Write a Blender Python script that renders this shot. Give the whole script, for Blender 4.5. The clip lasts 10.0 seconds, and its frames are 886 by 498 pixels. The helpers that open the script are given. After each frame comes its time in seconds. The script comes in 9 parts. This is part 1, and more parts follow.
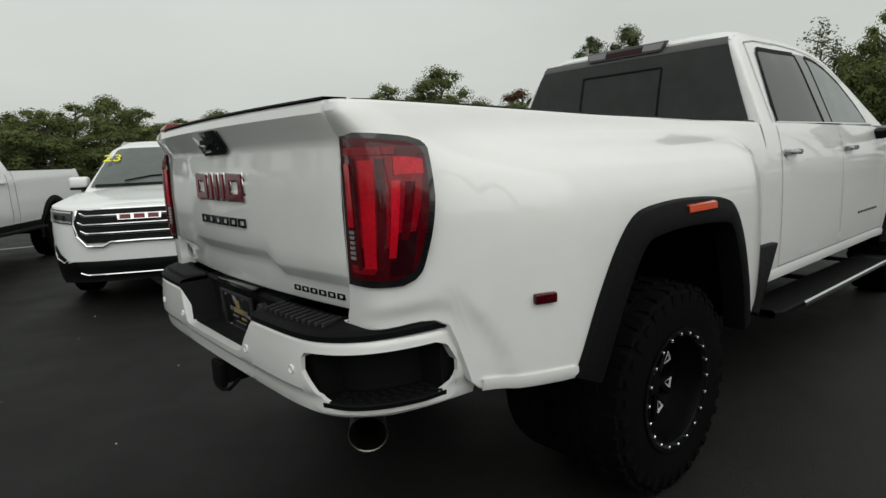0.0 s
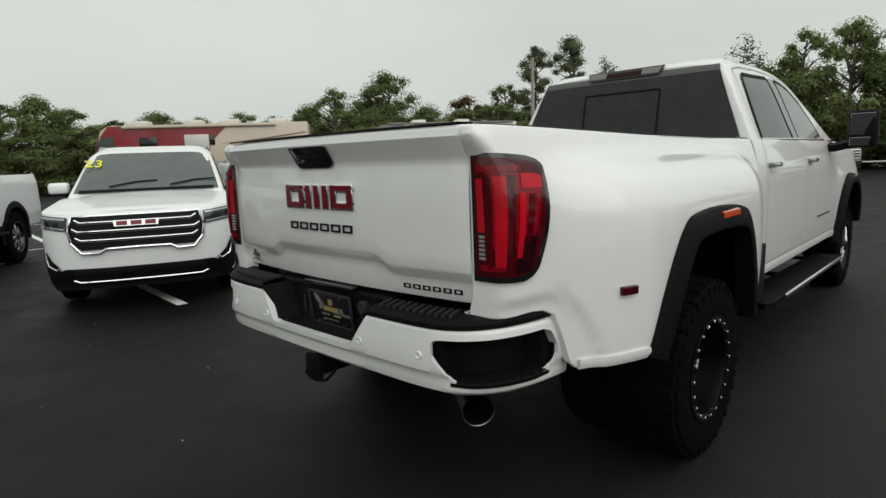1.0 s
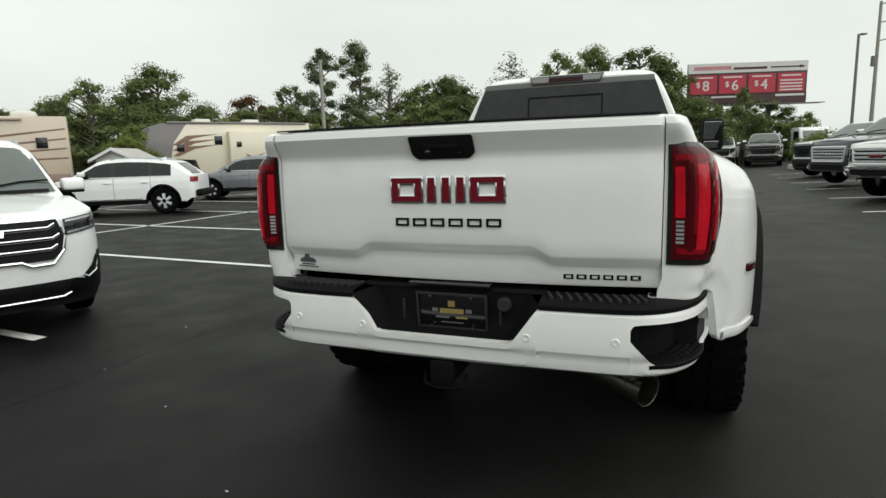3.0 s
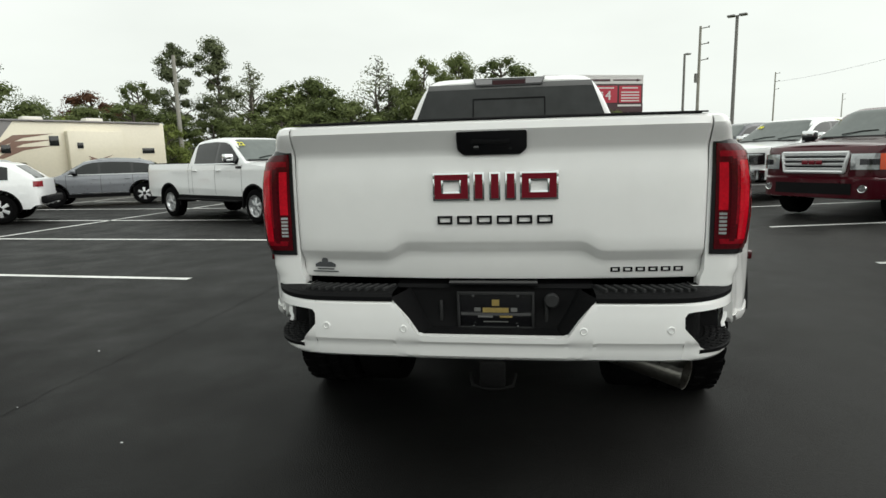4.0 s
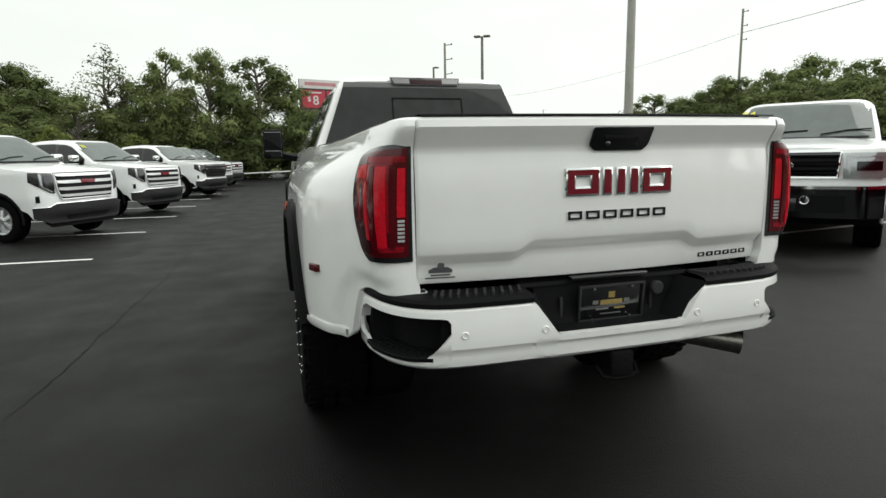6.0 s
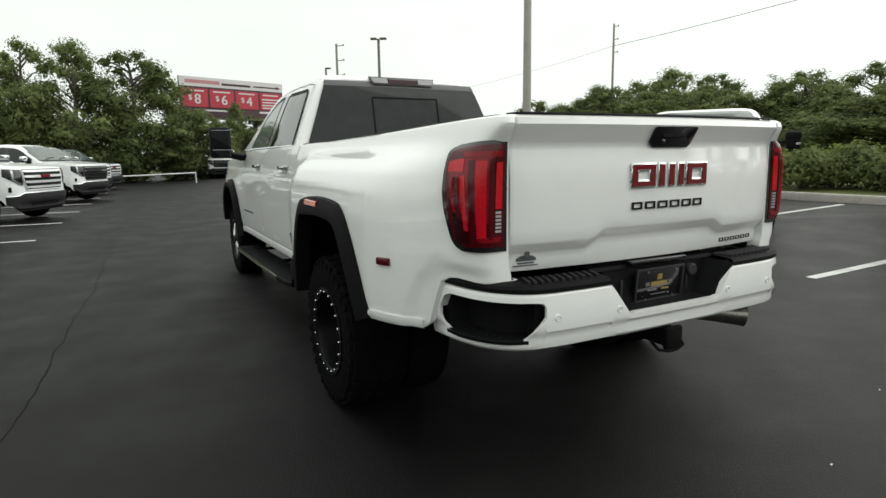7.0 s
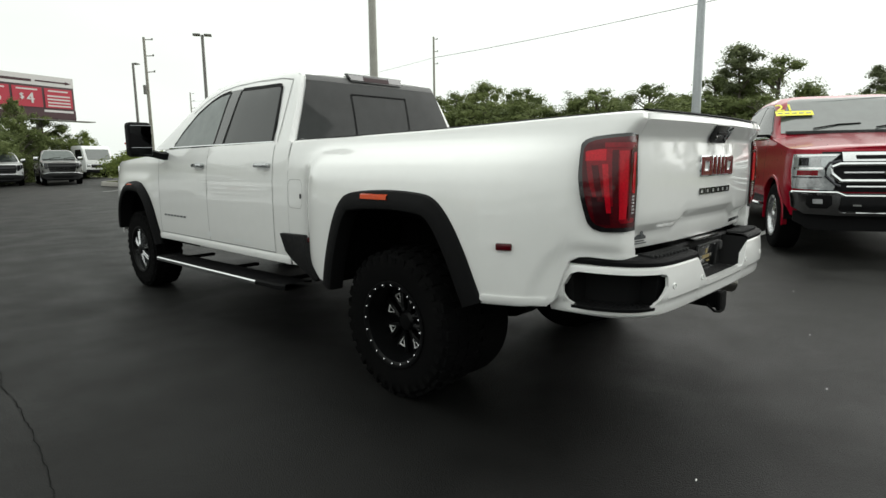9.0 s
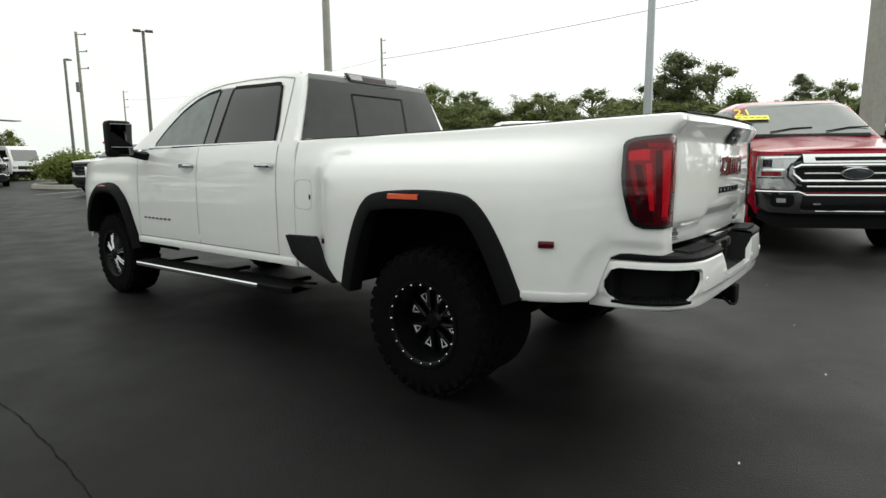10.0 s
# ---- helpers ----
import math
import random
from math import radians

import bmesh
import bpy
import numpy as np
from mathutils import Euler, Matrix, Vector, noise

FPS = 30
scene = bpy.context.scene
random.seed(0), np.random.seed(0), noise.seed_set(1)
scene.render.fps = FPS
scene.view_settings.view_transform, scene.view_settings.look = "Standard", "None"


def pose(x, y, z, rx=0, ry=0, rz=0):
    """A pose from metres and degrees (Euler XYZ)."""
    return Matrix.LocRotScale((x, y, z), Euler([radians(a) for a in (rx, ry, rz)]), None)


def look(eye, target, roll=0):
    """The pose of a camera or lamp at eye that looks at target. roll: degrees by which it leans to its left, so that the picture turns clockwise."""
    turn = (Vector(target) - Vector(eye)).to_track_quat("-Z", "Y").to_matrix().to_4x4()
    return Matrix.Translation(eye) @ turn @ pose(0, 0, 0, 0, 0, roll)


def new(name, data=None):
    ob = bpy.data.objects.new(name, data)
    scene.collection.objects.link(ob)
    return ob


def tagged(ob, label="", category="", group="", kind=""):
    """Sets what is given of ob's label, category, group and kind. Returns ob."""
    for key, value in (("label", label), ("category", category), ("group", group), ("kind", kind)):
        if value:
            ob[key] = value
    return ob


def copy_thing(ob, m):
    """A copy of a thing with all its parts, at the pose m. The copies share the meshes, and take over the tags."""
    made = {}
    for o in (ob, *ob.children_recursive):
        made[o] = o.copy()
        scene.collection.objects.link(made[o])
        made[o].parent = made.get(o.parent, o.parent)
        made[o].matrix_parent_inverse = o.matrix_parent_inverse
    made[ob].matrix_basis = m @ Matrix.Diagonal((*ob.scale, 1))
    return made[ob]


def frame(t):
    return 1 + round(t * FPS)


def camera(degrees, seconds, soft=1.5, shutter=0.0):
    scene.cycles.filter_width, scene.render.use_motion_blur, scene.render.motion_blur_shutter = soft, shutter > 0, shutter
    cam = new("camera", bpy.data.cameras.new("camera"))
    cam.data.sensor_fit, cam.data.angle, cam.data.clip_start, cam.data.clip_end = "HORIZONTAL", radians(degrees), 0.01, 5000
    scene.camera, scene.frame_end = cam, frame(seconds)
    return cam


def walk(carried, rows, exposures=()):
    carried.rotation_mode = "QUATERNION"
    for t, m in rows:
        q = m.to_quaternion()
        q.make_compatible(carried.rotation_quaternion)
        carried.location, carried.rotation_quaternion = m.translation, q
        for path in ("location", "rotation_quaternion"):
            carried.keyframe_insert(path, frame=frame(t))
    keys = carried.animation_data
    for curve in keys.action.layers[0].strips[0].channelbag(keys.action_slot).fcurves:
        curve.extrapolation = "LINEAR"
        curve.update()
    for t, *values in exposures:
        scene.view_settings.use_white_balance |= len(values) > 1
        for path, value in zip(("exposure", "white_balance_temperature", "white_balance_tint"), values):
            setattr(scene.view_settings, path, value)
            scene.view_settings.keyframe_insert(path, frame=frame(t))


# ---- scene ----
cam = camera(74.9, 10.0, 1.5)
SCALE, TURN = 7.056, -40.4
ORIGIN = pose(-0.847, -2.289, 1.394, 0, 0, TURN)
ROWS = [
    (0.0, 0.0, 0.0, 0.0, -0.38, -9.09, 2.38),
    (0.5, -0.033, -0.025, 0.0034, -2.11, -8.87, 2.26),
    (1.0, -0.0827, -0.0383, 0.0086, -6.12, -8.86, 2.05),
    (1.5, -0.1281, -0.0243, 0.0099, -9.53, -8.93, 2.03),
    (2.0, -0.1806, -0.0081, 0.01, -15.23, -8.84, 1.89),
    (2.5, -0.2302, 0.0094, 0.0091, -21.55, -9.08, 1.81),
    (4.0, -0.3552, 0.1, 0.0061, -41.72, -9.19, 1.49),
    (4.5, -0.3872, 0.1392, 0.0057, -48.33, -9.27, 1.32),
    (5.0, -0.4181, 0.1805, 0.0045, -54.81, -9.28, 1.3),
    (5.5, -0.441, 0.2293, 0.0058, -60.54, -9.28, 1.22),
    (7.0, -0.5158, 0.3838, 0.0028, -77.93, -9.18, 0.86),
    (7.5, -0.5352, 0.4346, 0.0022, -82.03, -9.16, 0.82),
    (8.0, -0.5405, 0.4866, -0.0001, -86.64, -9.01, 0.75),
    (8.5, -0.5508, 0.536, -0.0018, -91.79, -8.93, 0.65),
    (9.0, -0.5486, 0.5794, -0.0048, -96.16, -8.75, 0.63),
    (9.5, -0.5421, 0.6159, -0.0056, -98.8, -8.72, 0.59),
    (10.0, -0.5414, 0.6467, -0.0058, -101.67, -8.61, 0.53),
]
EXPOSURES = [(0.0, -0.65), (1.0, -0.56), (2.5, -0.27), (4.5, 0.02), (7.0, 0.05), (8.5, 0.07), (10.0, 0.10)]
walk(cam, [(t, ORIGIN @ pose(SCALE * x, SCALE * y, SCALE * z, 90 + pitch, roll, yaw))
           for t, x, y, z, yaw, pitch, roll in ROWS], EXPOSURES)

# ---- sky and sun: an even overcast, brighter towards the zenith ----
world = bpy.data.worlds.new("overcast_sky")
scene.world = world
world.use_nodes = True
wn, wl = world.node_tree.nodes, world.node_tree.links
wn.clear()
w_out, w_bg = wn.new("ShaderNodeOutputWorld"), wn.new("ShaderNodeBackground")
w_sky = wn.new("ShaderNodeTexSky")
w_sky.sky_type, w_sky.sun_disc = "NISHITA", False
w_sky.sun_elevation, w_sky.sun_rotation = radians(37), radians(191)
w_sky.dust_density, w_sky.air_density = 4.0, 1.0
w_hsv = wn.new("ShaderNodeHueSaturation")
w_hsv.inputs["Saturation"].default_value = 0.12
w_hsv.inputs["Value"].default_value = 0.10
w_tc, w_sep = wn.new("ShaderNodeTexCoord"), wn.new("ShaderNodeSeparateXYZ")
w_map = wn.new("ShaderNodeMapRange")
w_map.inputs["To Min"].default_value, w_map.inputs["To Max"].default_value = 1.03, 1.50
w_noise = wn.new("ShaderNodeTexNoise")
w_noise.inputs["Scale"].default_value, w_noise.inputs["Detail"].default_value = 1.6, 5.0
w_scl = wn.new("ShaderNodeVectorMath")
w_scl.operation = "MULTIPLY"
w_scl.inputs[1].default_value = (1.0, 1.0, 3.0)
w_nm = wn.new("ShaderNodeMapRange")
w_nm.inputs["From Min"].default_value, w_nm.inputs["From Max"].default_value = 0.3, 0.7
w_nm.inputs["To Min"].default_value, w_nm.inputs["To Max"].default_value = 0.92, 1.06
w_mul = wn.new("ShaderNodeMath")
w_mul.operation = "MULTIPLY"
w_tint = wn.new("ShaderNodeMix")
w_tint.data_type, w_tint.blend_type = "RGBA", "MULTIPLY"
w_tint.inputs["Factor"].default_value = 1.0
w_tint.inputs["A"].default_value = (0.945, 1.0, 0.94, 1)
w_mix = wn.new("ShaderNodeMix")
w_mix.data_type = "RGBA"
w_mix.inputs["Factor"].default_value = 0.85
wl.new(w_tc.outputs["Generated"], w_sep.inputs[0])
wl.new(w_sep.outputs["Z"], w_map.inputs["Value"])
wl.new(w_tc.outputs["Generated"], w_scl.inputs[0])
wl.new(w_scl.outputs[0], w_noise.inputs["Vector"])
wl.new(w_noise.outputs["Fac"], w_nm.inputs["Value"])
wl.new(w_map.outputs[0], w_mul.inputs[0])
wl.new(w_nm.outputs[0], w_mul.inputs[1])
wl.new(w_mul.outputs[0], w_tint.inputs["B"])
wl.new(w_sky.outputs[0], w_hsv.inputs["Color"])
wl.new(w_hsv.outputs[0], w_mix.inputs["A"])
wl.new(w_tint.outputs["Result"], w_mix.inputs["B"])
wl.new(w_mix.outputs["Result"], w_bg.inputs["Color"])
w_bg.inputs["Strength"].default_value = 1.0
wl.new(w_bg.outputs[0], w_out.inputs["Surface"])

sun = new("sun", bpy.data.lights.new("sun", "SUN"))
sun.data.energy, sun.data.angle, sun.data.color = 1.75, radians(80), (1.0, 0.99, 0.95)
sun.matrix_world = look((-9, -45, 35), (0, 0, 0))


# ---- materials ----
def nodes_of(name):
    m = bpy.data.materials.new(name)
    m.use_nodes = True
    nt = m.node_tree
    return m, nt.nodes, nt.links, nt.nodes["Principled BSDF"]


def surface(name, colour, rough=0.5, metal=0.0, coat=0.0, scale=8.0, vary=0.12, bump=0.0, bump_scale=60.0,
            spec=0.5, dirt=None, dirt_amount=0.0, rough_vary=0.1, coords="Object"):
    """A surface with variation at two scales, optional fine relief and a second colour in stains."""
    m, n, l, b = nodes_of(name)
    tc = n.new("ShaderNodeTexCoord")
    n1, n2 = n.new("ShaderNodeTexNoise"), n.new("ShaderNodeTexNoise")
    n1.inputs["Scale"].default_value, n1.inputs["Detail"].default_value = scale * 0.18, 4
    n2.inputs["Scale"].default_value, n2.inputs["Detail"].default_value = scale * 4, 6
    for q in (n1, n2):
        l.new(tc.outputs[coords], q.inputs["Vector"])
    add = n.new("ShaderNodeMath")
    add.operation = "ADD"
    l.new(n1.outputs["Fac"], add.inputs[0])
    l.new(n2.outputs["Fac"], add.inputs[1])
    mr = n.new("ShaderNodeMapRange")
    mr.inputs["From Min"].default_value, mr.inputs["From Max"].default_value = 0.65, 1.35
    mr.inputs["To Min"].default_value, mr.inputs["To Max"].default_value = 1 - vary, 1 + vary
    l.new(add.outputs[0], mr.inputs["Value"])
    mul = n.new("ShaderNodeMix")
    mul.data_type, mul.blend_type = "RGBA", "MULTIPLY"
    mul.inputs["Factor"].default_value = 1.0
    mul.inputs["A"].default_value = (*colour, 1)
    l.new(mr.outputs[0], mul.inputs["B"])
    last = mul.outputs["Result"]
    if dirt:
        n3 = n.new("ShaderNodeTexNoise")
        n3.inputs["Scale"].default_value, n3.inputs["Detail"].default_value = scale * 0.6, 8
        n3.inputs["Roughness"].default_value = 0.7
        l.new(tc.outputs[coords], n3.inputs["Vector"])
        dr = n.new("ShaderNodeMapRange")
        dr.inputs["From Min"].default_value, dr.inputs["From Max"].default_value = 0.5, 0.75
        dr.inputs["To Max"].default_value = dirt_amount
        l.new(n3.outputs["Fac"], dr.inputs["Value"])
        dm = n.new("ShaderNodeMix")
        dm.data_type = "RGBA"
        dm.inputs["B"].default_value = (*dirt, 1)
        l.new(dr.outputs[0], dm.inputs["Factor"])
        l.new(last, dm.inputs["A"])
        last = dm.outputs["Result"]
    l.new(last, b.inputs["Base Color"])
    rr = n.new("ShaderNodeMapRange")
    rr.inputs["From Min"].default_value, rr.inputs["From Max"].default_value = 0.3, 0.7
    rr.inputs["To Min"].default_value, rr.inputs["To Max"].default_value = max(0.01, rough * (1 - rough_vary)), min(1, rough * (1 + rough_vary))
    l.new(n2.outputs["Fac"], rr.inputs["Value"])
    l.new(rr.outputs[0], b.inputs["Roughness"])
    b.inputs["Metallic"].default_value = metal
    b.inputs["Coat Weight"].default_value = coat
    b.inputs["Coat Roughness"].default_value = 0.03
    b.inputs["Specular IOR Level"].default_value = spec
    if bump:
        n4, bp = n.new("ShaderNodeTexNoise"), n.new("ShaderNodeBump")
        n4.inputs["Scale"].default_value, n4.inputs["Detail"].default_value = bump_scale, 5
        l.new(tc.outputs[coords], n4.inputs["Vector"])
        bp.inputs["Strength"].default_value, bp.inputs["Distance"].default_value = bump, 0.01
        l.new(n4.outputs["Fac"], bp.inputs["Height"])
        l.new(bp.outputs[0], b.inputs["Normal"])
    return m


PAINT_WHITE = surface("white_paint", (0.80, 0.80, 0.79), 0.34, 0.0, 1.0, 3, 0.02)
PAINT_WHITE2 = surface("summit_white_paint", (0.79, 0.80, 0.80), 0.35, 0.0, 0.8, 3, 0.03)
PAINT_RED = surface("ruby_red_paint", (0.25, 0.0010, 0.013), 0.30, 0.1, 0.45, 3, 0.04, spec=0.08)
PAINT_MAROON = surface("maroon_paint", (0.052, 0.0015, 0.006), 0.3, 0.15, 0.8, 3, 0.06, spec=0.2)
PAINT_GREY = surface("grey_metallic_paint", (0.22, 0.23, 0.25), 0.3, 0.5, 1.0, 3, 0.06)
PAINT_DARK = surface("dark_blue_grey_paint", (0.025, 0.028, 0.04), 0.3, 0.2, 1.0, 3, 0.08)
PAINT_PEWTER = surface("pewter_paint", (0.20, 0.20, 0.195), 0.3, 0.4, 1.0, 3, 0.06)
GLASS_TINT = surface("tinted_glass", (0.010, 0.012, 0.012), 0.03, 0.0, 0.0, 2, 0.2, spec=0.5)
GLASS_REAR = surface("privacy_glass", (0.030, 0.032, 0.032), 0.05, 0.0, 0.0, 2, 0.25, spec=0.22)
GLASS_CAR = surface("windscreen_glass", (0.075, 0.09, 0.085), 0.03, 0.0, 0.0, 1.2, 0.2, spec=0.85)
GLASS_DOOR = surface("lightly_tinted_glass", (0.11, 0.13, 0.125), 0.03, 0.0, 0.0, 1.5, 0.35, spec=0.5)
# colour lowered in place of the dark surroundings this glass would reflect
MIRROR = surface("dimmed_mirror_glass", (0.30, 0.31, 0.32), 0.02, 1.0, 0, 2, 0.02)
CHROME = surface("chrome", (0.75, 0.76, 0.77), 0.09, 1.0, 0, 6, 0.05)
# chrome with the dark ground reflection put into its colour
CHROME_BUMPER = surface("road_worn_chrome", (0.34, 0.34, 0.35), 0.10, 1.0, 0, 6, 0.08)
CHROME_DARK = surface("black_chrome", (0.06, 0.06, 0.065), 0.15, 1.0, 0, 6, 0.1)
SATIN = surface("bright_trim", (0.72, 0.73, 0.74), 0.3, 0.45, 0.2, 2, 0.02, rough_vary=0.0)
ALLOY = surface("machined_alloy", (0.55, 0.56, 0.57), 0.28, 1.0, 0, 20, 0.1)
SILVER_PAINT = surface("silver_paint", (0.62, 0.62, 0.62), 0.4, 0.0, 0.3, 8, 0.05)
BLACK_SATIN = surface("satin_black", (0.003, 0.003, 0.0034), 0.35, 0.0, 0.0, 8, 0.2, spec=0.16)
HEADER_GREY = surface("grey_trim_plastic", (0.10, 0.10, 0.10), 0.45, 0.0, 0, 10, 0.1, 0.2, 400, 0.3)
LENS_HIGH = surface("dark_brake_lens", (0.022, 0.002, 0.004), 0.15, 0.0, 0.1, 12, 0.2, spec=0.15)
LENS_GREY = surface("grey_lens", (0.17, 0.165, 0.17), 0.15, 0.2, 0.6, 20, 0.1)
BLACK_GLOSS = surface("gloss_black", (0.006, 0.006, 0.007), 0.14, 0.0, 0.5, 8, 0.2)
PLASTIC = surface("textured_black_plastic", (0.0055, 0.0055, 0.006), 0.6, 0.0, 0, 10, 0.2, 0.35, 500, 0.09)
PLASTIC_GREY = surface("weathered_grey_plastic", (0.020, 0.0205, 0.021), 0.6, 0.0, 0, 10, 0.2, 0.35, 500, 0.3)
SEAM = surface("panel_gap", (0.27, 0.27, 0.27), 0.7, 0.0, 0, 10, 0.1)
UNDER = surface("underbody_black", (0.004, 0.004, 0.004), 0.85, 0.0, 0, 6, 0.4, 0.5, 60, 0.1)
RUBBER = surface("tyre_rubber", (0.0038, 0.0038, 0.004), 0.9, 0.0, 0, 14, 0.25, 0.4, 250, 0.05, (0.013, 0.012, 0.011), 0.25)
STEEL = surface("exhaust_steel", (0.25, 0.24, 0.22), 0.3, 1.0, 0, 14, 0.2, 0.1, 80, 0.5, (0.12, 0.10, 0.08), 0.5)
LENS_RED = surface("red_lens", (0.19, 0.002, 0.008), 0.12, 0.0, 0.18, 26, 0.40, spec=0.3)
LENS_BRIGHT = surface("bright_red_lens", (0.46, 0.004, 0.014), 0.14, 0.0, 0.18, 26, 0.30, spec=0.3)
LENS_DARK = surface("smoked_red_lens", (0.060, 0.0010, 0.0036), 0.10, 0.0, 0.18, 26, 0.45, spec=0.3)
LENS_CLEAR = surface("clear_lens", (0.42, 0.43, 0.44), 0.12, 0.35, 1.0, 30, 0.3, 0.3, 90)
LENS_AMBER = surface("amber_lens", (0.62, 0.07, 0.015), 0.2, 0.0, 0.8, 20, 0.15)
LENS_HEAD = surface("headlamp_lens", (0.42, 0.44, 0.45), 0.12, 0.6, 0.8, 10, 0.2)
EMBLEM_RED = surface("emblem_red", (0.15, 0.005, 0.014), 0.2, 0.1, 0.4, 12, 0.1, spec=0.3)
STICKER_YELLOW = surface("yellow_sticker", (0.85, 0.80, 0.03), 0.45, 0.0, 0, 20, 0.05)
STICKER_GREY = surface("grey_decal", (0.07, 0.075, 0.08), 0.45, 0.0, 0, 20, 0.1)
GOLD_PRINT = surface("gold_print", (0.26, 0.19, 0.06), 0.4, 0.0, 0, 20, 0.15)
WHITE_PRINT = surface("white_print", (0.75, 0.75, 0.74), 0.5, 0.0, 0, 20, 0.05)
SILVER_PRINT = surface("silver_print", (0.16, 0.16, 0.155), 0.4, 0.3, 0, 20, 0.15)
BILL_RED = surface("poster_red", (0.40, 0.022, 0.045), 0.55, 0.0, 0, 3, 0.06)
BILL_PINK = surface("faded_poster_red", (0.46, 0.20, 0.22), 0.55, 0.0, 0, 3, 0.3)
BILL_DARK = surface("poster_dark", (0.05, 0.02, 0.025), 0.6, 0.0, 0, 3, 0.2)
BILL_WHITE = surface("poster_white", (0.58, 0.56, 0.56), 0.6, 0.0, 0, 3, 0.08)
LINE_PAINT = surface("worn_line_paint", (0.72, 0.72, 0.70), 0.7, 0.0, 0, 6, 0.08, 0.3, 150, 0.3, (0.09, 0.09, 0.09), 0.55)
CONCRETE = surface("concrete", (0.42, 0.40, 0.37), 0.85, 0.0, 0, 5, 0.15, 0.4, 90, 0.3, (0.2, 0.19, 0.17), 0.5)
POLE_CONCRETE = surface("pole_concrete", (0.36, 0.35, 0.32), 0.85, 0.0, 0, 3, 0.12, 0.3, 60, 0.3, (0.22, 0.21, 0.19), 0.5)
GALVANISED = surface("galvanised_steel", (0.42, 0.44, 0.46), 0.45, 0.7, 0, 6, 0.15, 0.1, 40)
POLE_DARK = surface("bronze_pole", (0.17, 0.165, 0.155), 0.5, 0.3, 0, 5, 0.15)
WOOD_POLE = surface("weathered_pole_wood", (0.27, 0.26, 0.23), 0.85, 0.0, 0, 4, 0.25, 0.5, 40)
BARK = surface("bark", (0.10, 0.085, 0.07), 0.9, 0.0, 0, 5, 0.35, 0.8, 25)
RV_BEIGE = surface("beige_gelcoat", (0.50, 0.42, 0.33), 0.35, 0.0, 0.4, 2, 0.05)
RV_CREAM = surface("cream_gelcoat", (0.68, 0.63, 0.50), 0.35, 0.0, 0.3, 2, 0.05)
RV_RED = surface("deep_red_gelcoat", (0.24, 0.018, 0.025), 0.3, 0.0, 0.6, 2, 0.1)
RV_BROWN = surface("brown_stripe", (0.18, 0.10, 0.07), 0.4, 0.0, 0.4, 2, 0.1)
RV_GREY = surface("grey_stripe", (0.16, 0.15, 0.15), 0.35, 0.0, 0.4, 2, 0.15)
SHED_WHITE = surface("painted_board", (0.62, 0.60, 0.56), 0.6, 0.0, 0, 3, 0.1, 0.2, 30)


